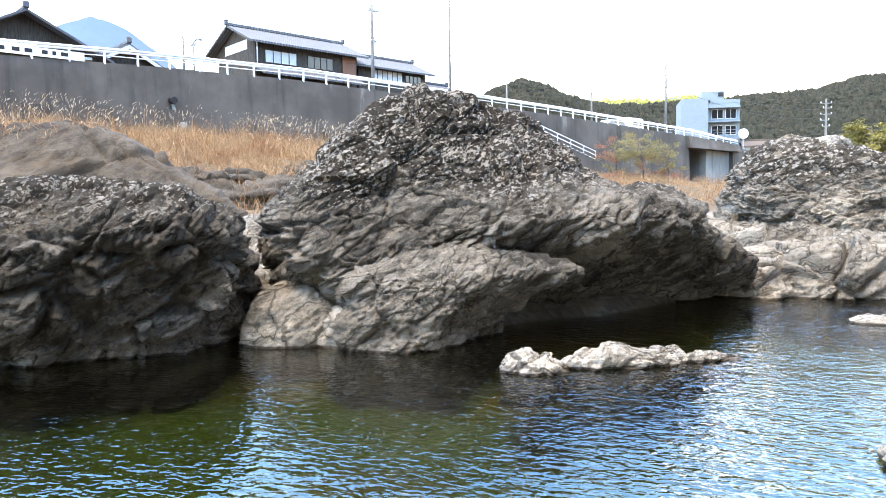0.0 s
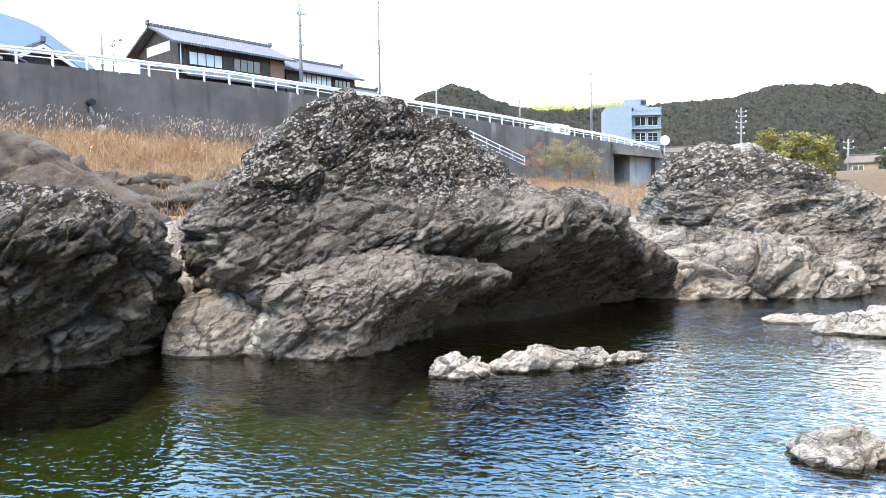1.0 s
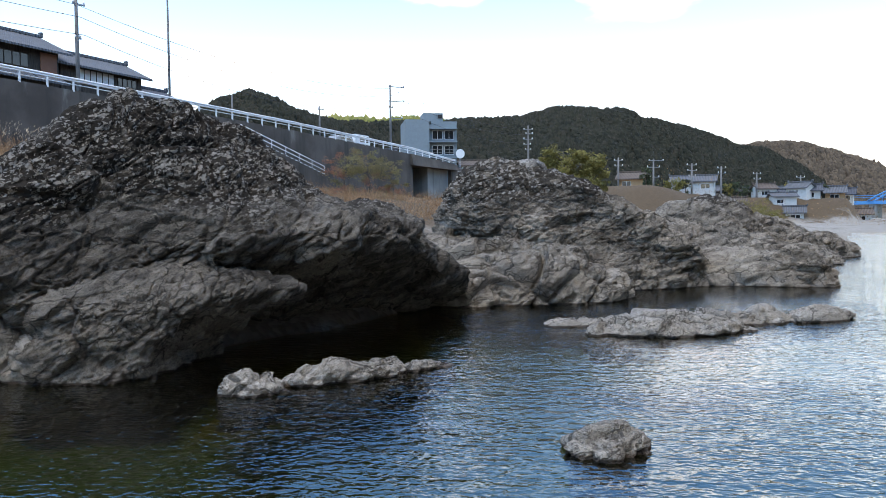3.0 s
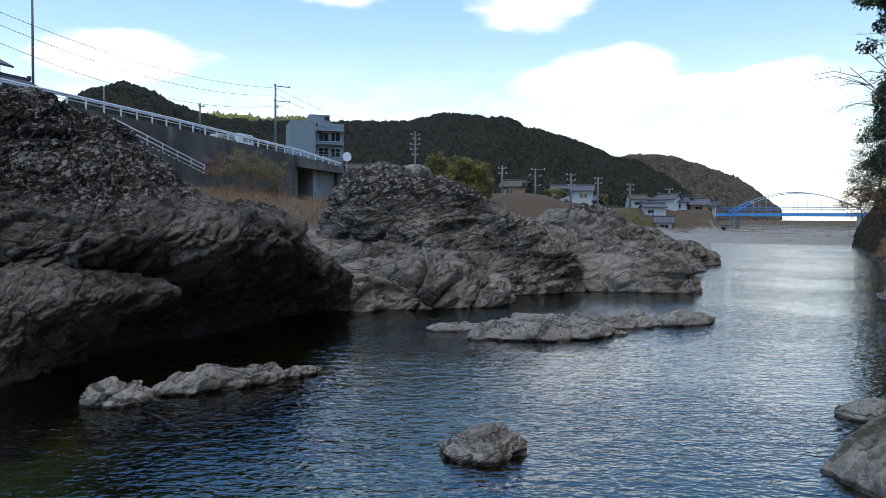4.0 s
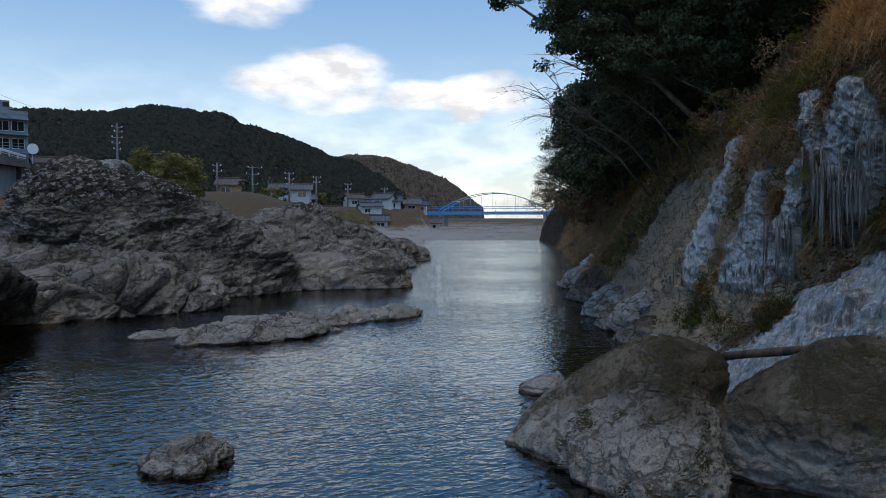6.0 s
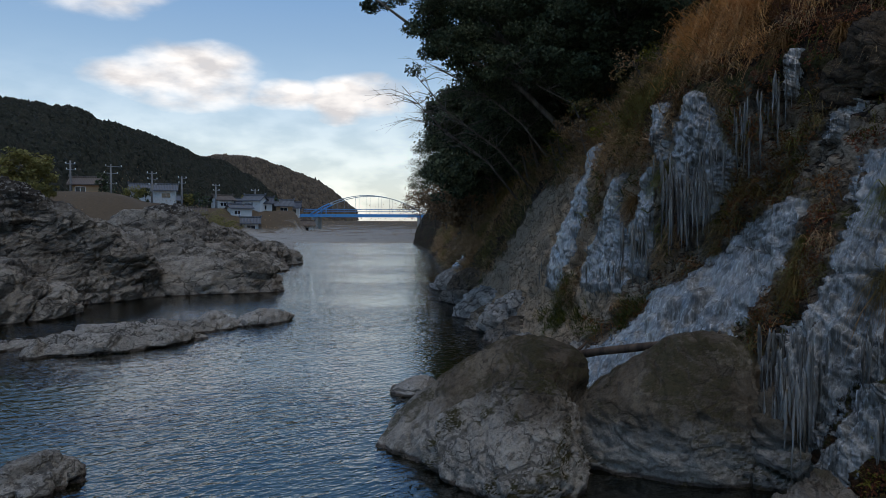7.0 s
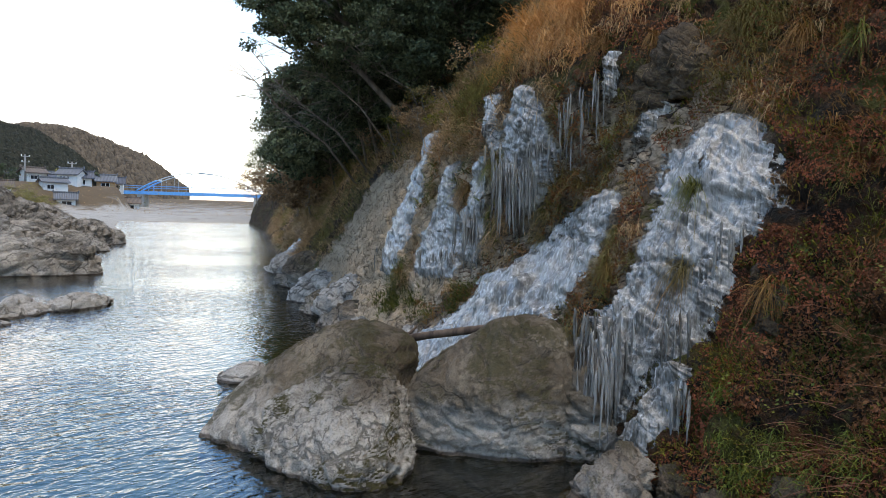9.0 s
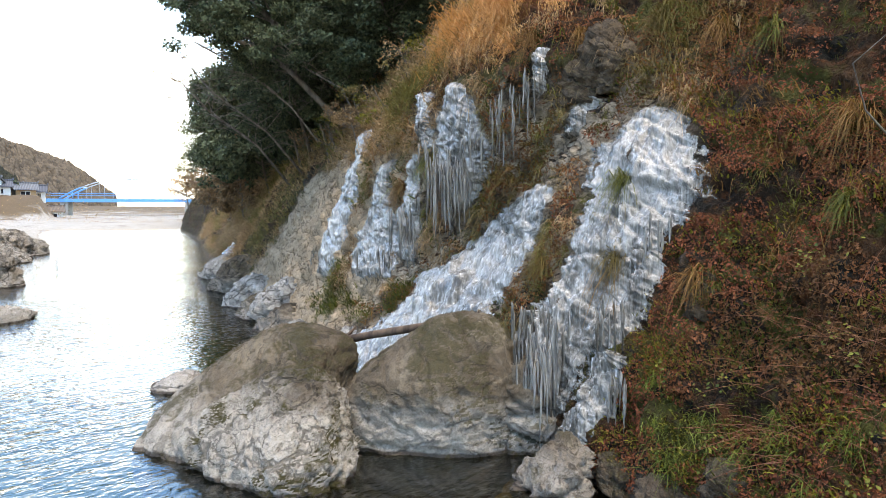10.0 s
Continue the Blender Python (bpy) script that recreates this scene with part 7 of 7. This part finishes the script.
def build_tower():
    t = empty("office_building", 47.9, 131.6, 6.0, -12.0, "pale blue three-storey flat-roofed concrete building", "building")
    # local x to the right of the facade, y away from the river
    part("wall", box(-5.0, 0, 0, -0.4, 9, 15.2), M_PALEBLUE, t)
    part("wing_wall", box(-0.4, 0.9, 0, 5.0, 9, 14.4), M_PALEBLUE, t)
    part("parapet", box(0.0, 0.85, 14.4, 5.05, 9, 15.0), M_PALEBLUE, t)
    part("stair_tower", box(-1.4, 1.2, 15.0, 2.4, 6, 16.6), M_PALEBLUE, t)
    part("sign_box", box(1.4, 1.05, 15.6, 2.3, 1.2, 16.3), M_CABLE, t)
    for z in (7.9, 10.9, 13.4):
        part("canopy", box(-0.4, -0.6, z, 4.9, 0.9, z + 0.22), M_PALEBLUE, t)
    for z in (8.7, 11.6):
        window(t, 0.3, 2.2, z, z + 1.7, 0.9, 2)
        window(t, 2.6, 4.4, z, z + 1.7, 0.9, 2)
    bm = bmesh.new()
    for z in (9.0, 9.5):
        add_tube(bm, [(-0.3, -0.5, z), (4.9, -0.5, z)], 0.04, 5)
    part("balcony_rail", bm, M_STEEL, t)
    # dish on a post
    d = empty("round_mirror", 51.2, 125.5, 9.0, 0, "round pale traffic mirror on a post", "mirror")
    bm = bmesh.new()
    add_tube(bm, [(0, 0, -2), (0, 0, 5.2)], 0.09, 8)
    part("post", bm, M_STEEL, d)
    bm = bmesh.new()
    add_tube(bm, [(0, -0.1, 5.3), (0, -0.22, 5.3)], 0.85, 20)
    part("disc", bm, M_WHITE, d)
    for x, y, w, dp, z0, hh, rise, mw, mr, lab in ((58, 131, 8, 5, 8.5, 4.2, 0.9, M_PLASTER, M_TILE_BROWN, "low white house with a brown roof"), (66, 134, 8, 6, 8.5, 3.4, 1.2, M_DARKWOOD, M_TILE, "low house with a grey roof"),
                                                  (36, 128, 7, 5, 9.0, 4.8, 1.2, M_PLASTER, M_TILE_DARK, "white-walled house with a dark roof"), (29, 122, 6, 5, 9.5, 4.4, 1.0, M_DARKWOOD, M_TILE, "small dark roadside house")):
        h = empty("house", x, y, z0, -12, lab, "house")
        walls_gabled(h, -w / 2, w / 2, 0, dp, 0, hh, rise, mw)
        gable_roof(h, -w / 2, w / 2, 0, dp, hh, rise, 0.5, mr)
        window(h, -w / 2 + 1, -w / 2 + 3, hh - 1.8, hh - 0.6, 0, 2)
    # parked white van and a car behind the fence
    for s, ln, hh, m, lab in ((39.5, 3.4, 1.9, M_WHITE, "white van parked behind the fence"), (35.5, 3.6, 1.45, M_STEEL, "grey car parked behind the fence")):
        v = along_frame("parked_van" if hh > 1.6 else "parked_car", s, 4, 11.2, lab, "vehicle")
        bm = bmesh.new()
        prof = [(0, 0.3), (ln, 0.3), (ln, 0.9), (ln - 0.25, hh), (0.8 if hh < 1.6 else 0.15, hh), (0.0, 0.95)]
        a = [bm.verts.new((x, 0, z)) for x, z in prof]
        b = [bm.verts.new((x, 1.6, z)) for x, z in prof]
        for k in range(len(prof)):
            bm.faces.new((a[k], a[(k + 1) % len(prof)], b[(k + 1) % len(prof)], b[k]))
        bm.faces.new(a[::-1])
        bm.faces.new(b)
        bmesh.ops.recalc_face_normals(bm, faces=bm.faces)
        bmesh.ops.bevel(bm, geom=bm.edges[:], offset=0.06, segments=2, affect="EDGES")
        part("body", bm, m, v)
        part("side_window", box(1.0, -0.012, 0.98, ln - 0.5, -0.004, hh - 0.15), M_GLASS, v)
        for x in (0.65, ln - 0.7):
            bm = bmesh.new()
            add_tube(bm, [(x, -0.02, 0.3), (x, 0.18, 0.3)], 0.3, 14)
            part("wheel", bm, M_CABLE, v)


build_tower()


def pole(x, y, z, height, radius=0.15, arms=(), turn=0.0, name="utility_pole", label="slim concrete utility pole", lamp=False):
    p = empty(name, x, y, z, turn, label, "pole", "utility poles")
    bm = bmesh.new()
    add_tube(bm, [(0, 0, -1.0), (0, 0, height * 0.5), (0, 0, height)], [radius, radius * 0.85, radius * 0.65], 10)
    part("shaft", bm, M_POLE, p)
    for zz, half, shift in arms:
        bm = box(-half + shift, -0.05, zz, half + shift, 0.05, zz + 0.1)
        a = part("crossarm", bm, M_STEEL, p)
        for x0 in (-half + shift + 0.08, half + shift - 0.08):
            b = bmesh.new()
            add_tube(b, [(x0, 0, zz + 0.1), (x0, 0, zz + 0.2), (x0, 0, zz + 0.34)], [0.07, 0.09, 0.05], 6)
            part("insulator", b, M_WHITE, a)
    if lamp:
        b = bmesh.new()
        add_tube(b, [(0, 0, height), (0.25, -0.05, height + 0.15), (0.6, -0.1, height + 0.12)], [0.05, 0.06, 0.11], 8)
        part("lamp_head", b, M_STEEL, p)
    return p


def build_poles():
    q = along_wall(-0.7, 1.5)
    pole(q[0], q[1], 11.6, 7.9, 0.16, ((6.9, 0.5, 0.2), (4.4, 0.25, 0.1)), 40, label="grey utility pole beside the timber house")
    q = along_wall(7.9, 1.5)
    pole(q[0], q[1], 11.5, 10.5, 0.11, (), 40, label="slender grey pole by the road")
    q = along_wall(-16.4, 1.8)
    pole(q[0], q[1], 11.4, 2.9, 0.09, (), 0, "fence_post", "short grey post behind the fence")
    q = along_wall(-15.5, 2.2)
    pole(q[0], q[1], 11.4, 2.7, 0.07, ((2.4, 0.2, 0.0),), 0, "street_lamp", "short lamp post behind the fence", True)
    q = along_wall(28.8, 1.5)
    pole(q[0], q[1], 11.0, 3.9, 0.12, ((3.5, 0.4, 0.2),), 30)
    q = along_wall(15.3, 1.5)
    pole(q[0], q[1], 11.4, 2.8, 0.10)
    pole(28.3, 93.3, 10.5, 9.6, 0.17, ((9.3, 1.1, 0.9), (7.4, 1.1, 0.9), (5.2, 0.9, 0.8), (6.6, 0.3, 0.1)), 5, label="tall utility pole with four crossarms at the roadside")
    pole(64.6, 124.3, 8.0, 11.8, 0.22, ((11.0, 0.9, 0.0), (10.2, 0.7, 0.2), (9.2, 0.9, 0.0), (8.2, 0.7, -0.2), (7.2, 0.6, 0.0)), -10)
    pole(78.8, 115.8, 5.0, 8.4, 0.2, ((7.8, 0.8, 0.0), (6.8, 0.8, 0.1)), -15)
    pole(83.9, 112.2, 5.0, 8.0, 0.2, ((7.6, 1.4, 0.5), (6.4, 1.2, 0.0), (4.6, 0.9, 0.2)), -15)
    pole(89.1, 108.1, 5.0, 7.0, 0.2, ((6.6, 0.9, 0.0), (5.6, 0.9, 0.1), (4.6, 0.7, 0.1)), -15)
    pole(92.9, 104.9, 5.0, 6.3, 0.2, ((5.9, 0.8, 0.1), (5.0, 0.7, 0.1)), -15)
    pole(106.8, 111.0, 5.0, 5.8, 0.2, ((5.4, 0.8, 0.1), (4.4, 0.7, 0.1)), -15)
    pole(120.0, 113.0, 5.0, 5.4, 0.2, ((5.0, 0.9, 0.0),), -15)
    # sagging wires from pole to pole
    a = Vector((*along_wall(-0.7, 1.5), 18.5))
    b = Vector((28.3, 93.3, 19.6))
    c = Vector((64.6, 124.3, 19.0))
    far = Vector((-40, 26, 19.5))
    for p, q, sag in ((far, a, 1.0), (a, b, 1.6), (b, c, 1.2)):
        for k, dz in enumerate((0.0, -0.9, -2.2)):
            pts = []
            for i in range(15):
                t = i / 14
                m = p.lerp(q, t)
                m.z += dz - sag * 4 * t * (1 - t) * (1 + 0.2 * k)
                m.x += 0.25 * k
                pts.append(m)
            bm = add_tube(bmesh.new(), pts, 0.018, 4, False)
            me = bpy.data.meshes.new("overhead_wire")
            bm.to_mesh(me)
            bm.free()
            me.materials.append(M_CABLE)
            tagged(new("overhead_wire", me), "thin black overhead wire sagging between poles", "wire", "wires along the road")
    # white handrail of the steps down the wall
    f = empty("stair_rail", 0, 0, 0, 0, "white handrail running down beside the retaining wall", "handrail")
    bm = bmesh.new()
    p0, p1 = along_wall(13, -1.6), along_wall(25, -1.8)
    for dz in (0.0, 0.4, 0.8):
        add_tube(bm, [(p0[0], p0[1], 10.2 + dz), (p1[0], p1[1], 7.2 + dz)], 0.045, 6)
    part("rail", bm, M_WHITE, f)
    for t in np.linspace(0, 1, 7):
        x, y, z = p0[0] + t * (p1[0] - p0[0]), p0[1] + t * (p1[1] - p0[1]), 10.2 - 3 * t
        b = bmesh.new()
        add_tube(b, [(x, y, z - 0.25), (x, y, z + 0.85)], 0.04, 6)
        part("post", b, M_WHITE, f)
    st = empty("steps", 0, 0, 0, 0, "concrete steps descending along the wall", "steps")
    n = 17
    for i in range(n):
        t = i / n
        s0 = 13 + 12 * t
        w = along_wall(s0, -2.0)
        me_box = box(0, 0, -2.5, 12 / n, 2.0, 0)
        o = part("step", me_box, M_CONCRETE, st)
        o.matrix_basis = pose(w[0], w[1], 10.0 - 3 * t, 0, 0, math.degrees(math.atan2(WALL_U[1], WALL_U[0])))


build_poles()


def build_bridge():
    L, R = np.array([155.4, 125.9]), np.array([168.2, 98.7])
    u = (R - L) / np.linalg.norm(R - L)
    span = float(np.linalg.norm(R - L))
    b = empty("arch_bridge", L[0], L[1], 4.9, math.degrees(math.atan2(u[1], u[0])), "sky-blue steel arch bridge across the river", "bridge")

    def crown(x):
        return 0.7 + 4.9 * 4 * (x / span) * (1 - x / span)

    part("deck", add_box(bmesh.new(), -3, -2.5, 0, span + 22, 2.5, 0.7, 0.05), M_BLUE, b)
    part("deck_flange", box(-3, -2.62, -0.12, span + 22, -2.5, 0.1), M_BLUE, b)
    for y in (-2.6, 2.6):
        bm = bmesh.new()
        add_tube(bm, [(x, y, crown(x)) for x in np.linspace(5, span, 28)], 0.10, 8)
        part("arch_rib", bm, M_BRIDGEGREY, b)
        bm = bmesh.new()
        add_tube(bm, [(x, y, crown(x)) for x in np.linspace(0, 5, 8)], 0.19, 8)
        part("arch_foot", bm, M_BLUE, b)
        for x in np.linspace(3, span - 3, 9):
            bm = bmesh.new()
            add_tube(bm, [(x, y, 0.8), (x, y, crown(x))], 0.04 if x > 5 else 0.12, 5)
            part("hanger", bm, M_BRIDGEGREY if x > 5 else M_BLUE, b)
        bm = bmesh.new()
        add_tube(bm, [(-3, y, 2.0), (span + 22, y, 2.0)], 0.05, 5)
        add_tube(bm, [(-3, y, 1.5), (span + 22, y, 1.5)], 0.04, 5)
        part("parapet_rail", bm, M_BLUE, b)
    for x in (5.0, 15.0, 25.0):
        bm = bmesh.new()
        add_tube(bm, [(x, -2.6, crown(x)), (x, 2.6, crown(x))], 0.16, 6)
        part("brace", bm, M_BRIDGEGREY, b)
    for x in (1.0, span - 1):
        part("pier", box(x - 0.8, -2.4, -6, x + 0.8, 2.4, -0.01), M_CONCRETE_PALE, b)


build_bridge()


def build_town():
    rnd = random.Random(11)
    spots = ((80.5, 114.5, 6.5, 5, 3.2, 1.0, M_OCHRE, M_TILE_BROWN), (92.5, 112, 11, 5, 3.0, 0.9, M_PLASTER, M_TILE), (95.5, 104.0, 6, 4, 1.9, 0.8, M_PLASTER, M_TILE_BROWN),
             (106, 101, 6, 4, 1.8, 0.8, M_PLASTER, M_TILE), (115, 106, 7, 5, 2.6, 0.9, M_PLASTER, M_TILE_DARK), (126, 110, 7, 5, 2.6, 1.0, M_OCHRE, M_TILE), (131, 112, 6, 4, 2.4, 0.9, M_PLASTER, M_TILE_DARK),
             (137, 113, 7, 5, 2.2, 0.9, M_PLASTER, M_TILE_BROWN), (122, 118, 7, 5, 3.2, 0.9, M_PLASTER, M_TILE), (134, 122, 8, 5, 3.4, 1.0, M_DARKWOOD, M_TILE_DARK))
    for x, y, w, d, hh, rise, mw, mr in spots:
        w, d, hh = (w * 0.7, d * 0.8, hh * 0.85) if x < 94 else (w * 0.5, d * 0.6, hh * 0.6)
        z = float(ground_height(np.array([[x, y]]))[0])
        h = empty("house", x, y, z, -45 + rnd.uniform(-12, 12), "small distant village house with a tiled roof", "house", "village houses")
        walls_gabled(h, -w / 2, w / 2, 0, d, -1, hh, rise, mw)
        gable_roof(h, -w / 2, w / 2, 0, d, hh, rise, 0.5, mr)
        window(h, -w / 2 + 0.8, -w / 2 + 2.4, hh - 1.5, hh - 0.5, 0, 2)
        if w > 5:
            window(h, w / 2 - 2.4, w / 2 - 0.8, hh - 1.5, hh - 0.5, 0, 2)


    # smaller houses farther along the terrace
    for k in range(22):
        az, d = radians(rnd.uniform(38.0, 49.0)), rnd.uniform(140, 180)
        x, y = d * math.sin(az), d * math.cos(az)
        z = float(ground_height(np.array([[x, y]]))[0])
        if z < 3.6:
            continue
        w, dp, hh, rise = rnd.uniform(2.8, 4.4), rnd.uniform(2.4, 3.2), rnd.uniform(1.5, 2.0), rnd.uniform(0.5, 0.9)
        h = empty("house", x, y, z, -45 + rnd.uniform(-35, 35), "small distant village house with a tiled roof", "house", "village houses")
        walls_gabled(h, -w / 2, w / 2, 0, dp, -1, hh, rise, rnd.choice((M_PLASTER, M_PLASTER, M_DARKWOOD, M_OCHRE)))
        gable_roof(h, -w / 2, w / 2, 0, dp, hh, rise, 0.4, rnd.choice((M_TILE, M_TILE_DARK, M_TILE_BROWN)))
        window(h, -w / 2 + 0.6, -w / 2 + 1.8, hh - 1.3, hh - 0.5, 0, 2)
    for k in range(30):
        az, d = radians(rnd.uniform(36, 51.5)), rnd.uniform(100, 180)
        x, y = d * math.sin(az), d * math.cos(az)
        z = float(ground_height(np.array([[x, y]]))[0])
        if z < 3.6:
            continue
        tree("garden_tree", "small dark tree among the village houses", x, y, z, rnd.uniform(2.0, 3.6), rnd.uniform(1.0, 1.9), (0, 0), M_EVERGREEN if k % 3 else M_WILLOW, 420, 0.2, 300 + k, 0, 1.0, 0.1)


build_town()


def ico():
    bm = bmesh.new()
    bmesh.ops.create_icosphere(bm, subdivisions=1, radius=1.0)
    v = np.array([x.co[:] for x in bm.verts])
    f = np.array([[x.index for x in face.verts] for face in bm.faces])
    bm.free()
    return v, f


ICO_V, ICO_F = ico()


def hill(name, label, ridge, front, trees, size, material, seed, wood="dense dark conifer wood covering the hill"):
    """ridge: (azimuth, elevation in degrees, distance) of the crest as seen from the river. front: how far its foot lies before the crest."""
    r = np.array(ridge, float)
    az = np.linspace(r[0, 0], r[-1, 0], 90)
    el = np.interp(az, r[:, 0], r[:, 1])
    ds = np.interp(az, r[:, 0], r[:, 2])
    hgt = ds * np.tan(np.radians(el)) + 2.5 + 0.004 * ds * fbm(np.c_[az * 0.8, az * 0, az * 0], 3, seed)
    rows = []
    for t in np.linspace(0, 1.25, 22):
        dd = ds - front * (1 - t)
        prof = np.sin(np.clip(t, 0, 1) * math.pi / 2) ** 1.15 if t <= 1 else 1 - (t - 1) * 1.2
        zz = 3 + (hgt - max(5.6, size * 2.7) * (2.0 if size > 2 else 1.0) - 3) * prof
        rows.append(np.c_[dd * np.sin(np.radians(az)), dd * np.cos(np.radians(az)), zz])
    v = np.array(rows).reshape(-1, 3)
    v[:, 2] += 0.02 * ds.mean() * fbm(v / (0.12 * ds.mean()), 3, seed + 1) * np.clip(np.repeat(np.linspace(0, 2, 22), 90), 0, 1) * np.clip(np.repeat(2 - np.linspace(0, 2, 22) * 0.9, 90), 0.15, 1)
    faces = grid_faces(90, 22)
    hob = new(name, mesh_np(name, v, faces, M_EARTH))
    tagged(hob, label, "hill", kind="structure")
    rnd = np.random.default_rng(seed + 60)
    a, b = rnd.uniform(0, 88.9, trees), rnd.uniform(0, 19.2, trees) ** 1.0
    i, j = a.astype(int), b.astype(int)
    fa, fb = (a - i)[:, None], (b - j)[:, None]
    g = v.reshape(22, 90, 3)
    p = (g[j, i] * (1 - fa) + g[j, i + 1] * fa) * (1 - fb) + (g[j + 1, i] * (1 - fa) + g[j + 1, i + 1] * fa) * fb
    sc = size * rnd.uniform(0.6, 1.25, trees)
    n = len(p)
    jit = 1 + 0.16 * rnd.normal(size=(n, len(ICO_V)))
    shape = ICO_V[None] * jit[..., None].clip(0.5, 1.6) * np.stack([sc, sc, sc * 1.25], 1)[:, None]
    shape[..., :2] *= (1.0 - 0.45 * np.clip(ICO_V[None, :, 2:3], -0.3, 1))      # crowns narrow to the top
    vv = (p[:, None] + shape + np.array([0, 0, 0.4]) * sc[:, None, None]).reshape(-1, 3)
    ff = (ICO_F[None] + (np.arange(n) * len(ICO_V))[:, None, None]).reshape(-1, 3)
    base = p.mean(0)
    ob = new("woodland", mesh_np("woodland", vv - base, ff, material, False))
    ob.location = base
    tagged(ob, wood, "trees", kind="stuff")


M_BROWNWOOD = leaf_material("bare_wood", (0.055, 0.042, 0.030), (0.115, 0.086, 0.060), None, 0.0, 0.9)
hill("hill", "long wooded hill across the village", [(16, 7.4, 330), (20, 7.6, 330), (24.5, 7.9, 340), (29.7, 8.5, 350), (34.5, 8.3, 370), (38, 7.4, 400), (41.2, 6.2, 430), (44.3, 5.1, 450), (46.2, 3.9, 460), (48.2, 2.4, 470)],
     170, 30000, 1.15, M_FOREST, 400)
hill("hill", "brown leafless wooded ridge behind the village", [(41, 4.6, 560), (43, 5.2, 560), (45.2, 5.2, 560), (47, 5.05, 570), (49.2, 4.4, 580), (51.5, 3.65, 590), (52.8, 2.7, 600), (54.2, 1.3, 610)],
     130, 9000, 1.7, M_BROWNWOOD, 460, "brown leafless wood covering the ridge")
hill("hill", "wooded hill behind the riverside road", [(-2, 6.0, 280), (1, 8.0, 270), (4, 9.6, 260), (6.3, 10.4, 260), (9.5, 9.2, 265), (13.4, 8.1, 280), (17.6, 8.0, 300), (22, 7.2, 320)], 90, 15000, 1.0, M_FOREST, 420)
# sunshine on this ridge is put into its wood's bright yellow-green colour
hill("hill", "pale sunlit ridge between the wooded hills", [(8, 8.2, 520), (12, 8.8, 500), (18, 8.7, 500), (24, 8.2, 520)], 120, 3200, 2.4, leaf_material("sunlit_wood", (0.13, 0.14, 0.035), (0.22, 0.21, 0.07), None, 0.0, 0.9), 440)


def build_far_mountain():
    az = np.linspace(-40, -14, 60)
    el = np.interp(az, [-40, -30, -26.5, -25, -23, -20.5, -18, -14], [6, 11.2, 12.9, 13.4, 13.0, 11.2, 9.0, 5]) + 0.25 * fbm(np.c_[az * 0.6, az * 0, az * 0], 3, 5)
    rows = []
    for t in np.linspace(0, 1, 14):
        d = 3000 - 900 * (1 - t)
        rows.append(np.c_[d * np.sin(np.radians(az)), d * np.cos(np.radians(az)), 5 + (3000 * np.tan(np.radians(el)) - 5) * t ** 1.3])
    v = np.array(rows).reshape(-1, 3)
    v += 25 * fbm(v / 240, 3, 8)[:, None] * np.array([0.4, 0.4, 0.5])
    # the blue of distance haze is put into the base colour
    s = Shader("haze_blue_mountain")
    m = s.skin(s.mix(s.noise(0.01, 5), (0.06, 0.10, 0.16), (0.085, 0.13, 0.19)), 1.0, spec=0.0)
    tagged(new("mountain", mesh_np("mountain", v, grid_faces(60, 14), m)), "far mountain range tinted blue for distance haze", "mountain", kind="structure")


build_far_mountain()
